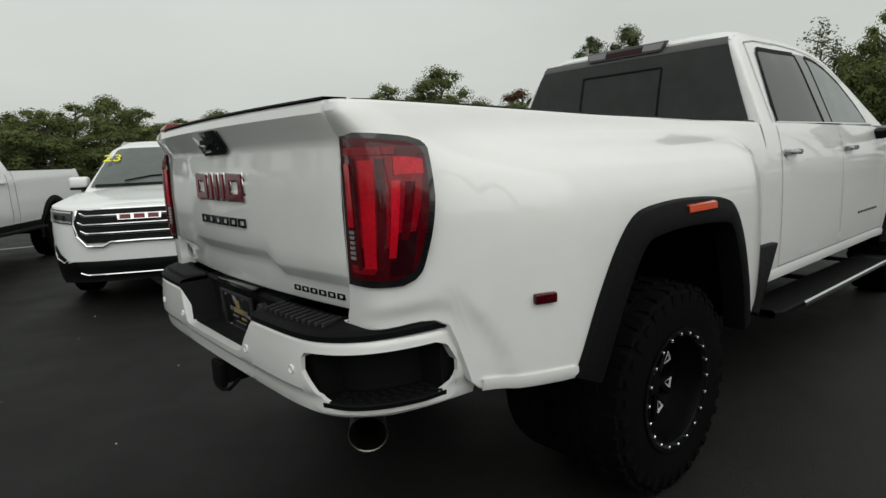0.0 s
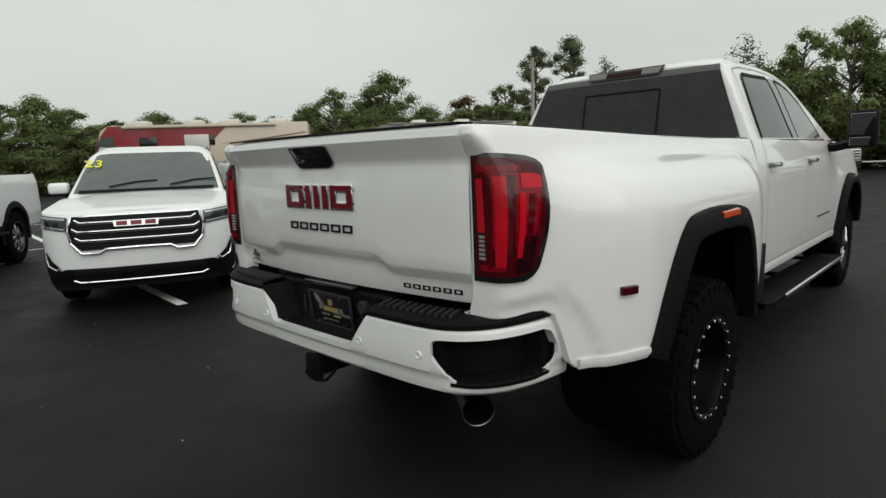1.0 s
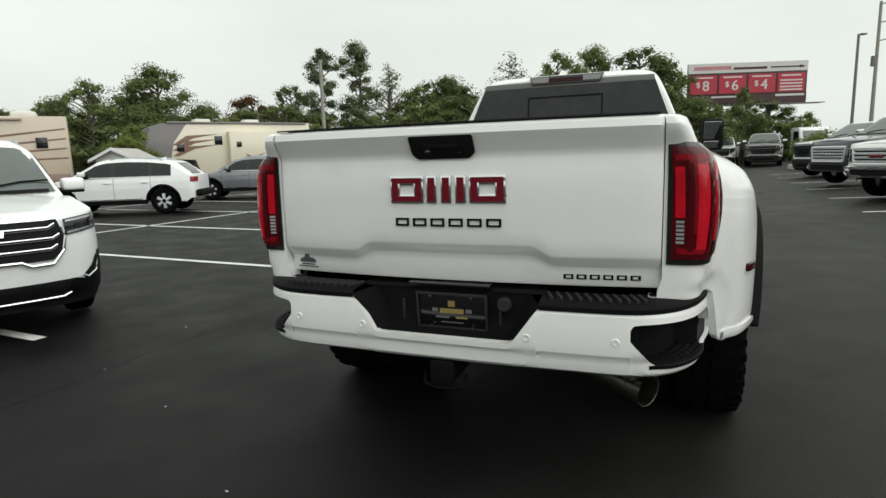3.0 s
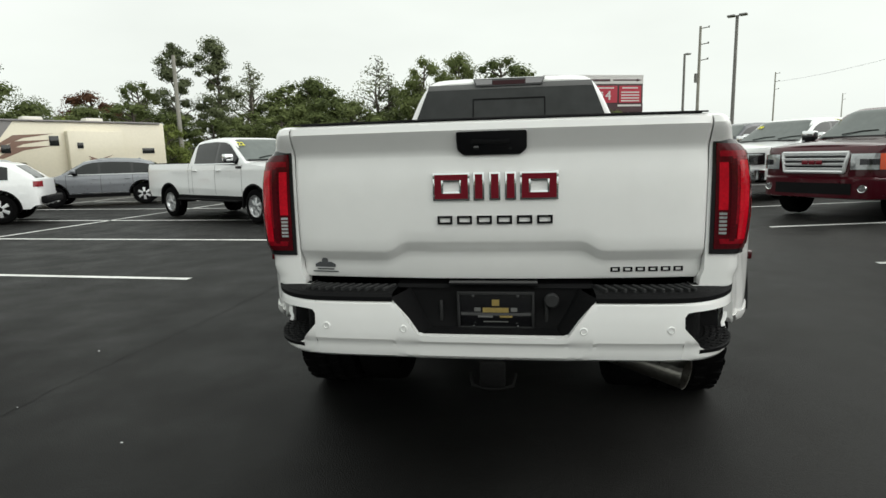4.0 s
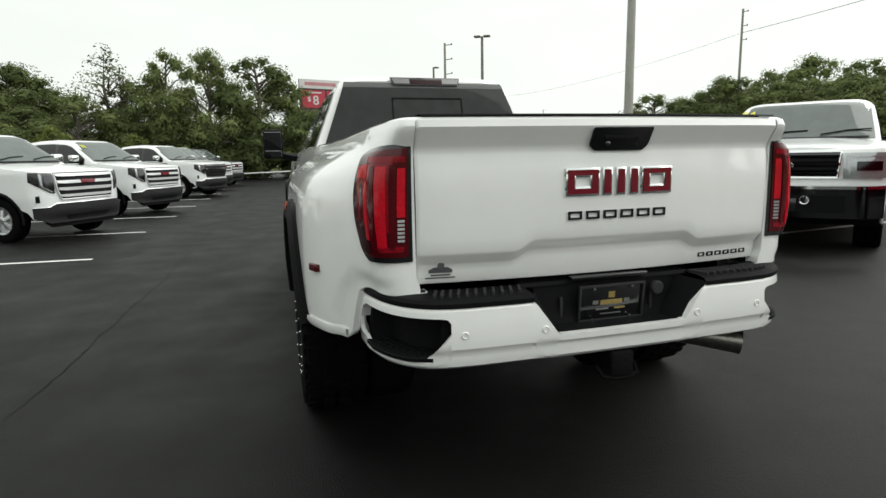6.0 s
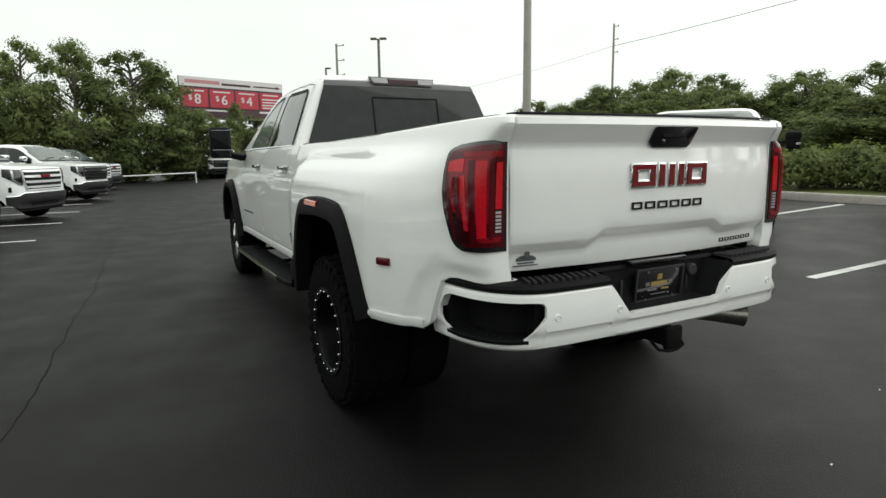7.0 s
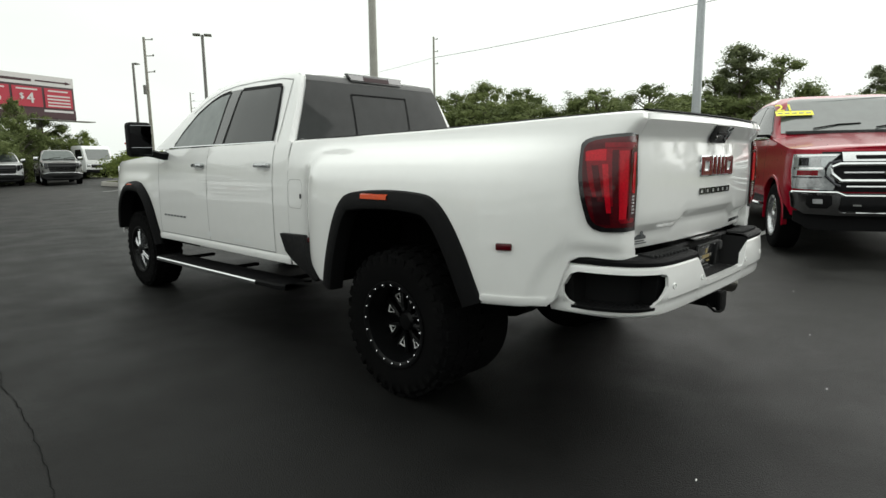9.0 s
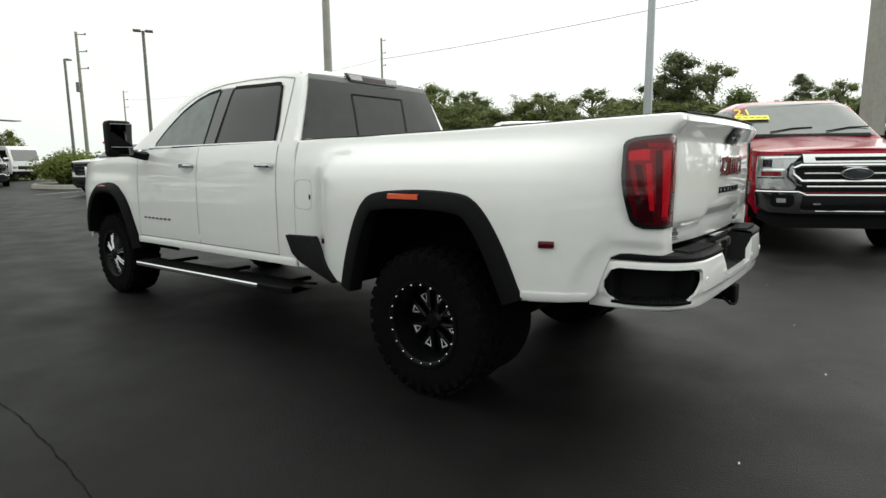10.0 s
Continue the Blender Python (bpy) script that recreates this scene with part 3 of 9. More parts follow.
def bed_side(s):
    xs = sorted(set([0.03, 0.03001, 0.0301, 0.0303, 0.0308, 0.032, 0.035, 0.040, 0.048, 0.06, 0.08, 0.11, 0.14, 0.18, 0.22, 0.26, 0.28, 0.30, 0.32, 0.34, 0.36, 0.38, 0.40, 0.42, 0.435, 0.45, 0.48, 0.52, 0.58, 0.64]
                    + [a for a, _ in ARCH_R] + [1.15, 1.4, 1.5, 1.98, 2.05, 2.1, 2.16, 2.22, 2.28, 2.34, 2.42, 2.5, 2.56, BED_FRONT]))

    def low(x):
        if x < 0.645:
            return curve_table([(0.0, 0.906), (0.20, 0.912), (0.255, 0.895), (0.295, 0.78), (0.325, 0.69), (0.37, 0.665), (0.65, 0.66)], x)
        if x <= 1.93:
            return lerp_table(ARCH_R, x)
        return 0.60
    rows = []
    for x in xs:
        z0, z1 = low(x), lerp_table(RAIL, x) - 0.02
        col = [Vector((x + tail_lip(x, z), s * bed_y(x, z), z)) for z in steps(z0, z1, 56)]
        y = abs(col[-1].y)
        xt = x + tail_lip(x, z1 + 0.012)
        col += [Vector((xt, s * (y - 0.006), z1 + 0.012)), Vector((xt + 0.3 * (x - xt), s * (y - 0.02), z1 + 0.02)), Vector((x, s * (y - 0.075), z1 + 0.02)), Vector((x, s * (y - 0.08), z1 - 0.12))]
        first = col[0]
        col = [Vector((first.x, first.y - s * 0.03, first.z + 0.004)), Vector((first.x, first.y - s * 0.006, first.z - 0.004))] + col
        rows.append(col)
    rows.insert(0, [Vector((p.x + 0.07, p.y - s * 0.002, p.z)) for p in rows[0]])
    side = part("bed_side", sheet(rows), PAINT_WHITE, truck, angle=26)
    # lower edge moulding behind the wheel
    ys = [(x, bed_y(x, 0.70)) for x in steps(0.345, 0.64, 6)]
    bm = sheet([[(x, s * (y + d), z) for z, d in ((0.70, 0.0), (0.705, 0.010), (0.685, 0.012), (0.665, 0.002))] for x, y in ys])
    part("sill_moulding", bm, PAINT_WHITE, side)
    # black rail cap
    bm = sheet([[(x, s * (bed_y(x, lerp_table(RAIL, x) - 0.02) + d), lerp_table(RAIL, x) + h) for d, h in ((-0.022, -0.004), (-0.022, 0.003), (-0.03, 0.004 + 0.004 * smooth_table([(0.06, 0.0), (0.5, 1.0)], x)), (-0.07, 0.004 + 0.004 * smooth_table([(0.06, 0.0), (0.5, 1.0)], x)), (-0.085, 0.0), (-0.085, -0.06))]
                for x in [0.065, 0.1, 0.15, 0.2, 0.3, 0.4, 0.6, 1.2, 1.8, 2.3, BED_FRONT]])
    part("rail_cap", bm, PLASTIC, side, "black plastic bed rail cap")
    # fender flare: a lip round the opening
    path = ARCH_R
    rows = []
    for i, (x, z) in enumerate(path):
        a, b = path[max(i - 1, 0)], path[min(i + 1, len(path) - 1)]
        tx, tz = b[0] - a[0], b[1] - a[1]
        ln = math.hypot(tx, tz)
        nx, nz = -tz / ln, tx / ln
        w = 0.105
        row = []
        for k, out in ((1.0, 0.002), (0.93, 0.022), (0.6, 0.034), (0.2, 0.040), (0.02, 0.036), (-0.05, 0.015), (-0.05, -0.06)):
            px, pz = x + nx * w * (k - 0.86), z + nz * w * (k - 0.86)
            row.append((px, s * (bed_y(px, pz) + out), pz))
        rows.append(row)
    bm = sheet(rows)
    flare = part("fender_flare", bm, PLASTIC, truck, "matt black plastic fender flare", 40)
    # marker lamp on the flare, side marker behind it
    bm = sheet([[(x, s * (bed_y(x, 1.17) + o), z + (0.004 if x in (1.26, 1.50) else 0)) for o, z in ((0.03, 1.142), (0.043, 1.147), (0.040, 1.172), (0.02, 1.178))] for x in (1.265, 1.272, 1.38, 1.483, 1.490)], 0.004)
    part("marker_lamp", bm, LENS_AMBER, flare, "orange marker lamp")
    y = bed_y(0.52, 0.948)
    tilt = math.atan2(bed_y(0.55, 0.948) - bed_y(0.49, 0.948), 0.06)
    m = Matrix.Rotation(s * tilt, 4, "Z")
    part("side_marker", box((0.52, s * (y + 0.006), 0.948), (0.078, 0.022, 0.034), 0.006, None, m), LENS_DARK, truck, "small dark red side marker lamp")
    # inner wheel well
    rows = []
    for x, z in ARCH_R:
        rows.append([(x, s * (bed_y(x, z) - 0.02), z + 0.01), (x, s * 0.95, z + 0.03), (x, s * 0.60, z + 0.03)])
    part("wheel_well", sheet(rows), UNDER, truck)
    bm = sheet([[(x, s * 0.60, z) for z in (0.60, 1.2)] for x in (0.6, 1.95)])
    sheet([[(1.95, s * y, z) for y in (0.6, bed_y(1.95, 0.7) - 0.03)] for z in (0.57, 0.66)], 0, bm)
    part("well_liner", bm, UNDER, truck)
    # splash panel ahead of the rear wheel
    out = [(2.71, 0.832), (2.36, 0.845), (2.12, 0.690), (2.00, 0.600), (2.01, 0.580), (2.56, 0.640), (2.65, 0.700)]
    bm = prism(out, 0.045, lambda u, v, d: (u, s * (bed_y(u, v) - 0.010 + d), v), None, 0.008)
    part("splash_panel", bm, PLASTIC, truck, "black plastic splash panel")
    # fuel or service door outline
    cx, cz, hw, hh = 2.515, 1.13, 0.100, 0.105
    pts = []
    for k in range(33):
        a = 2 * math.pi * k / 32
        ca, sa = math.cos(a), math.sin(a)
        pts.append((cx + hw * math.copysign(abs(ca) ** 0.45, ca), cz + hh * math.copysign(abs(sa) ** 0.45, sa)))
    if s > 0:
        bm = bmesh.new()
        sheet([[(px + (cx - px) * q, s * (bed_y(px, pz) + 0.0035), pz + (cz - pz) * q) for q in (0.0, 0.024)] for px, pz in pts], 0, bm)
        door = part("fuel_door_gap", bm, SEAM, truck)
        part("fuel_door_latch", box((2.44, s * (bed_y(2.44, 1.12) + 0.003), 1.115), (0.014, 0.012, 0.035), 0.003), BLACK_GLOSS, door)
        part("clearance_lamp", box((2.16, s * (bed_y(2.16, 0.84) + 0.006), 0.84), (0.022, 0.016, 0.036), 0.006), LENS_DARK, truck)


mirrored(bed_side)
mirrored(lambda s: part("gap_filler", sheet([[(x, s * (bed_y(2.60, z) - 0.006), z) for x in (2.59, 2.67)] for z in steps(0.62, 1.50, 12)]), PAINT_WHITE, truck))


def tail_x(y):
    return -0.030 + 0.056 * (abs(y) / TAIL_IN) ** 2


# tailgate: lip, main face, stepped lower crease
def crease(y):
    return 1.042 + 0.040 * (1 - smooth_table([(0.345, 0), (0.435, 1)], abs(y)))


def gate_row(y):
    c = crease(y)
    prof = [(0.932, 0.060), (0.936, 0.048), (0.945, 0.043), (c - 0.060, 0.039), (c - 0.036, 0.036), (c - 0.026, 0.031), (c + 0.006, 0.003), (c + 0.018, -0.002), (c + 0.07, -0.004),
            (1.25, -0.008), (1.38, -0.004), (1.430, 0.003), (1.446, 0.003), (1.462, -0.003), (1.505, -0.029), (1.520, -0.037), (1.530, -0.042), (1.556, -0.036), (1.566, -0.022), (1.568, 0.0), (1.568, 0.05), (1.50, 0.055)]
    edge = 0.008 * max(0.0, (abs(y) - 0.808) / 0.0085)
    return [(tail_x(y) + dx + edge, y, z) for z, dx in prof]


ys = [-0.8165, -0.813, -0.800, -0.7, -0.6, -0.52, -0.46, -0.435, -0.41, -0.39, -0.37, -0.345, -0.3]
ys = ys + steps(-0.25, 0.25, 8) + [-v for v in reversed(ys)]
gate = part("tailgate", sheet([gate_row(y) for y in ys]), PAINT_WHITE, truck, "white tailgate with a stepped crease", 28)
part("tailgate_back", box((0.105, 0, 1.25), (0.05, 1.56, 0.56), 0.01), PAINT_WHITE, gate)
part("top_cap", sheet([[(tail_x(y) + dx, y, z) for dx, z in ((-0.030, 1.5695), (-0.026, 1.576), (0.05, 1.576), (0.056, 1.566))] for y in steps(-0.80, 0.80, 16)]), PLASTIC, gate, "black tailgate top cap")


def on_gate(depth0):
    return lambda u, v, d: (tail_x(u) - depth0 - d, u, v)


gate_face = lambda u, v, d: (tail_x(u) + lerp_table([(1.43, 0.003), (1.446, 0.003), (1.462, -0.003), (1.505, -0.029), (1.53, -0.042)], v) - 0.003 - d, u, v)
half = [(0.0, 1.524), (0.128, 1.524), (0.134, 1.518), (0.134, 1.462), (0.130, 1.452), (0.112, 1.437), (0.104, 1.434)]
handle = part("gate_handle", prism([(u - 0.004, v) for u, v in half] + [(-u - 0.004, v) for u, v in half[:0:-1]], 0.010, gate_face, None, 0.003), BLACK_GLOSS, gate, "gloss black tailgate handle")
part("release_lever", box((tail_x(0) - 0.030, 0.0, 1.487), (0.010, 0.15, 0.022), 0.004), PLASTIC, handle)
cmr = lathe([(0.011, 0), (0.011, 0.008), (0.006, 0.010), (0, 0.010)], 14, None, Matrix.Translation((tail_x(0) - 0.014, 0.055, 1.462)) @ Matrix.Rotation(radians(90), 4, "Z"))
part("rear_camera", cmr, BLACK_GLOSS, handle)
part("key_cylinder", lathe([(0.008, 0), (0.008, 0.006), (0, 0.006)], 12, None, Matrix.Translation((tail_x(0) - 0.014, -0.075, 1.462)) @ Matrix.Rotation(radians(90), 4, "Z")), CHROME_DARK, handle)

# emblem: two rings and a row of bars, red in chrome surrounds, drawn as plain shapes
def emblem_shape(cells, name, grow, depth0, depth, mat, parent, label, bevel):
    bm = bmesh.new()
    for ya, yb, za, zb in cells:
        prism([(ya + grow, za - grow), (yb - grow, za - grow), (yb - grow, zb + grow), (ya + grow, zb + grow)], depth, on_gate(depth0), bm, bevel)
    return part(name, bm, mat, parent, label)


def ring_cells(y0, y1, z0, z1, w, h):
    return [(y0, y1, z1 - h, z1), (y0, y1, z0, z0 + h), (y0, y0 - w, z0 + h, z1 - h), (y1 + w, y1, z0 + h, z1 - h)]


for cells in (ring_cells(0.222, 0.090, 1.268, 1.362, 0.027, 0.021),
              [(0.062, 0.033, 1.268, 1.362), (0.000, -0.029, 1.268, 1.362), (-0.061, -0.090, 1.268, 1.362)],
              ring_cells(-0.118, -0.250, 1.268, 1.362, 0.027, 0.021)):
    emblem = emblem_shape(cells, "emblem_plate", 0.0075, 0.006, 0.010, CHROME, gate, "chrome-edged emblem shape", 0.002)
    emblem_shape(cells, "emblem_fill", 0.0, 0.0165, 0.004, EMBLEM_RED, emblem, "dark red emblem fill", 0.0)


def name_bars(y0, y1, z0, z1, n, off, parent, mat):
    """Model name as plain hollow bars."""
    w = (y0 - y1) / (n - 0.24)
    for i in range(n):
        a = y0 - i * w
        emblem_shape(ring_cells(a, a - w * 0.76, z0, z1, 0.0085, (z1 - z0) * 0.24), "name_bar", 0.0, off, 0.006, mat, parent, "", 0.0)


name_bars(0.214, -0.236, 1.167, 1.200, 6, 0.006, gate, CHROME_DARK)
name_bars(-0.465, -0.748, 0.963, 0.982, 6, -0.043, gate, CHROME_DARK)
# dealer decal as plain shapes
decal = part("dealer_decal", prism([(0.765, 0.978), (0.765, 0.990), (0.745, 1.000), (0.69, 1.000), (0.672, 0.990), (0.672, 0.978)], 0.0015, on_gate(-0.0365)), STICKER_GREY, gate, "small grey dealer decal")
part("decal_crest", lathe([(0.014, 0), (0.014, 0.001), (0, 0.001)], 14, None, Matrix.Translation((tail_x(0.718) + 0.030, 0.718, 1.007)) @ Matrix.Rotation(radians(90), 4, "Z")), STICKER_GREY, decal)
for z0, z1, a, b in ((0.966, 0.972, 0.757, 0.68), (0.956, 0.961, 0.777, 0.661)):
    part("decal_bar", prism([(a, z0), (b, z0), (b, z1), (a, z1)], 0.0012, on_gate(-0.0385)), STICKER_GREY, decal)


# tail lamps
ARC = [(0.0, 0.03)]
for k in range(1, 90):
    th = math.pi / 2 * k / 90
    xa = 0.03 + CORNER_R * (1 - math.cos(th) ** (2 / CORNER_N))
    xp = ARC[-1][1]
    ARC.append((ARC[-1][0] + math.hypot(xa - xp, bed_y(xa, 1.25) - bed_y(xp, 1.25)), xa))


def arc_at(x):
    """Length along the tail corner, from the gate, to the place x."""
    return lerp_table([(b, a) for a, b in ARC], x)


def corner_pt(q, z, s, off):
    """A point on the tail corner skin at length q, pushed out along its plan normal."""
    x = lerp_table(ARC, q)
    xa, xb = lerp_table(ARC, max(q - 0.006, 0.0)), lerp_table(ARC, q + 0.006)
    nx, ny = -(bed_y(xb, z) - bed_y(xa, z)), xb - xa
    ln = math.hypot(nx, ny)
    return Vector((x + nx / ln * off, s * (bed_y(x, z) + ny / ln * off), z))


def lamp_bulge(q, z):
    """How far the lens stands proud of the corner."""
    return 0.030 * smooth_table([(0.035, 0.0), (0.150, 1.0)], q) * curve_table([(1.030, 0.25), (1.09, 0.55), (1.20, 0.9), (1.32, 1.0), (1.425, 0.9), (1.468, 0.2)], z)


def lamp_patch(q0t, q1t, q0b, q1b, zt, zb, off, s, bow=0.0, rim=None, slope=0.0):
    """A field of the lamp between two lines along the corner, rounded where it is large."""
    nx, nz = max(4, int((q1t - q0t) / 0.012)), max(3, int((zt - zb) / 0.012))
    rows = []
    for j in range(-1, nz + 2):
        t = min(max(j / nz, 0.0), 1.0)
        a, b = q0b + (q0t - q0b) * t, q1b + (q1t - q1b) * t + bow * math.sin(math.pi * t)
        edge = min(t, 1 - t) * (zt - zb)
        if zt - zb > 0.35 and edge < 0.05:
            b -= 0.05 * (1 - math.sqrt(1 - (1 - edge / 0.05) ** 2))
        row = []
        for i in range(-1, nx + 2):
            f = min(max(i / nx, 0.0), 1.0)
            q = a + (b - a) * f
            z = zb + (zt - zb) * t - slope * f * f * t
            out = j < 0 or j > nz or i < 0 or i > nx
            lift = rim if out and rim is not None else off + lamp_bulge(q, z) - (0.003 if out else 0.0)
            row.append(corner_pt(q, z, s, lift))
        rows.append(row)
    return sheet(rows)


def tail_lamp(s):
    top, bot = arc_at(0.232 + 0.03), arc_at(0.135 + 0.03)
    body = part("tail_lamp", lamp_patch(0.002, top, 0.002, bot, 1.472, 1.034, 0.006, s, 0.028, -0.004, 0.016), BLACK_GLOSS, truck, "red tail lamp in a black housing")
    part("lens", lamp_patch(0.026, top - 0.020, 0.026, bot - 0.020, 1.456, 1.054, 0.0095, s, 0.027, None, 0.016), LENS_DARK, body, "smoked red lens")
    part("red_field", lamp_patch(0.086, top - 0.034, 0.082, bot - 0.034, 1.405, 1.150, 0.0110, s, 0.016, None, 0.012), LENS_RED, body, "deep red lens field")
    part("upper_light_tube", lamp_patch(0.040, 0.190, 0.040, 0.186, 1.428, 1.406, 0.0118, s), LENS_RED, body)
    part("upper_light_bar", lamp_patch(0.180, top - 0.030, 0.176, top - 0.032, 1.400, 1.350, 0.0128, s, 0.0, None, 0.010), LENS_BRIGHT, body, "bright red light bar")
    part("corner_light_tube", lamp_patch(0.104, 0.134, 0.098, 0.124, 1.392, 1.092, 0.0130, s), LENS_BRIGHT, body, "bright red corner tube")
    part("side_light_tube", lamp_patch(0.168, 0.190, 0.150, 0.166, 1.335, 1.120, 0.0128, s), LENS_BRIGHT, body)
    part("dark_divider", lamp_patch(0.206, 0.240, 0.178, 0.200, 1.330, 1.170, 0.0128, s), LENS_DARK, body)
    part("dark_divider", lamp_patch(0.138, 0.158, 0.126, 0.142, 1.395, 1.085, 0.0128, s), LENS_DARK, body)
    part("dark_divider", lamp_patch(0.078, 0.096, 0.074, 0.090, 1.398, 1.085, 0.0128, s), LENS_DARK, body)
    part("brake_light_tube", lamp_patch(0.038, 0.070, 0.038, 0.068, 1.385, 1.205, 0.0130, s), LENS_BRIGHT, body, "bright red brake tube")
    for z in steps(1.112, 1.186, 5):
        part("reverse_light", lamp_patch(0.041, 0.066, 0.041, 0.065, z + 0.009, z, 0.0130, s), LENS_CLEAR, body, "clear reverse light")
    # dark patch that paints the shade at the lens's lower outer end
    part("lower_shade", lamp_patch(0.165, 0.232, 0.150, bot - 0.030, 1.190, 1.068, 0.0125, s), LENS_HIGH, body)
    part("lower_light_tube", lamp_patch(0.042, 0.128, 0.046, 0.118, 1.094, 1.074, 0.0126, s), LENS_RED, body)


mirrored(tail_lamp)

# bed inside
bm = box((1.38, 0, 1.02), (2.44, 1.58, 0.04))
part("bed_floor", bm, PLASTIC, truck)
mirrored(lambda s: part("bed_wall", box((1.36, s * 0.80, 1.27), (2.5, 0.03, 0.5)), PLASTIC, truck))
part("bed_front_wall", box((2.595, 0, 1.25), (0.05, 1.84, 0.50), 0.01), PAINT_WHITE, truck)


# rear bumper: plan line of the half, white skin with openings, black step pads
BUMP = [(0.0, -0.112), (0.20, -0.111), (0.39, -0.107), (0.60, -0.101), (0.73, -0.088), (0.81, -0.060), (0.88, -0.008), (0.93, 0.062), (0.962, 0.145), (0.982, 0.235), (0.994, 0.365)]


def plan_curve():
    """The plan line, rounded and measured along its length: (s, x, y, nx, ny)."""
    pts = [Vector((x, y)) for y, x in BUMP]
    fine = []
    for i in range(len(pts) - 1):
        p0, p1, p2, p3 = pts[max(i - 1, 0)], pts[i], pts[i + 1], pts[min(i + 2, len(pts) - 1)]
        for k in range(12):
            t = k / 12
            fine.append(0.5 * (2 * p1 + (p2 - p0) * t + (2 * p0 - 5 * p1 + 4 * p2 - p3) * t * t + (3 * p1 - p0 - 3 * p2 + p3) * t ** 3))
    fine.append(pts[-1])
    run, total = [0.0], 0.0
    for a, b in zip(fine, fine[1:]):
        total += (b - a).length
        run.append(total)
    return fine, run


FINE, RUN = plan_curve()
S_END = RUN[-1]


def bump_pt(q, off, z, s):
    """The point at length q along the plan line, moved out by off."""
    q = min(max(q, 0.0), S_END)
    k = 0
    while k < len(RUN) - 2 and RUN[k + 1] < q:
        k += 1
    a, b = FINE[k], FINE[k + 1]
    p = a.lerp(b, (q - RUN[k]) / max(RUN[k + 1] - RUN[k], 1e-6))
    a2, b2 = FINE[max(k - 3, 0)], FINE[min(k + 4, len(FINE) - 1)]
    d = (b2 - a2).normalized()
    if q < 0.3:
        d = Vector((0.0, 1.0))
    return Vector((p.x - d.y * off, s * (p.y + d.x * off), z))


def length_at(y):
    for k in range(len(FINE) - 1):
        if FINE[k + 1].y >= y:
            return RUN[k] + (RUN[k + 1] - RUN[k]) * (y - FINE[k].y) / (FINE[k + 1].y - FINE[k].y)
    return S_END


N0, N1, P0, P1 = length_at(0.288), length_at(0.392), length_at(0.722), S_END - 0.075


def bump_prof(z):
    return lerp_table([(0.622, -0.045), (0.630, -0.020), (0.644, -0.006), (0.696, -0.002), (0.708, 0.010), (0.74, 0.012), (0.80, 0.009), (0.858, 0.002), (0.870, -0.003), (0.876, -0.012)], z)


def bump_low(q):
    return 0.622 + 0.016 * smooth_table([(P0, 0.0), (S_END, 1.0)], q)


def pocket_lo(q):
    return lerp_table([(P0, 0.770), (P0 + 0.015, 0.752), (P0 + 0.080, 0.682), (P0 + 0.11, 0.672), (P1 - 0.06, 0.679), (P1 - 0.02, 0.697), (P1, 0.735)], q)


def pocket_hi(q):
    return lerp_table([(P0, 0.812), (P0 + 0.012, 0.828), (P0 + 0.04, 0.832), (P1 - 0.07, 0.840), (P1 - 0.03, 0.826), (P1, 0.770)], q)


def notch_top(q):
    return lerp_table([(0, 0.731), (N0 - 0.012, 0.731), (N0 + 0.006, 0.738), (N1 - 0.008, 0.862), (N1 + 0.008, 0.876)], q)


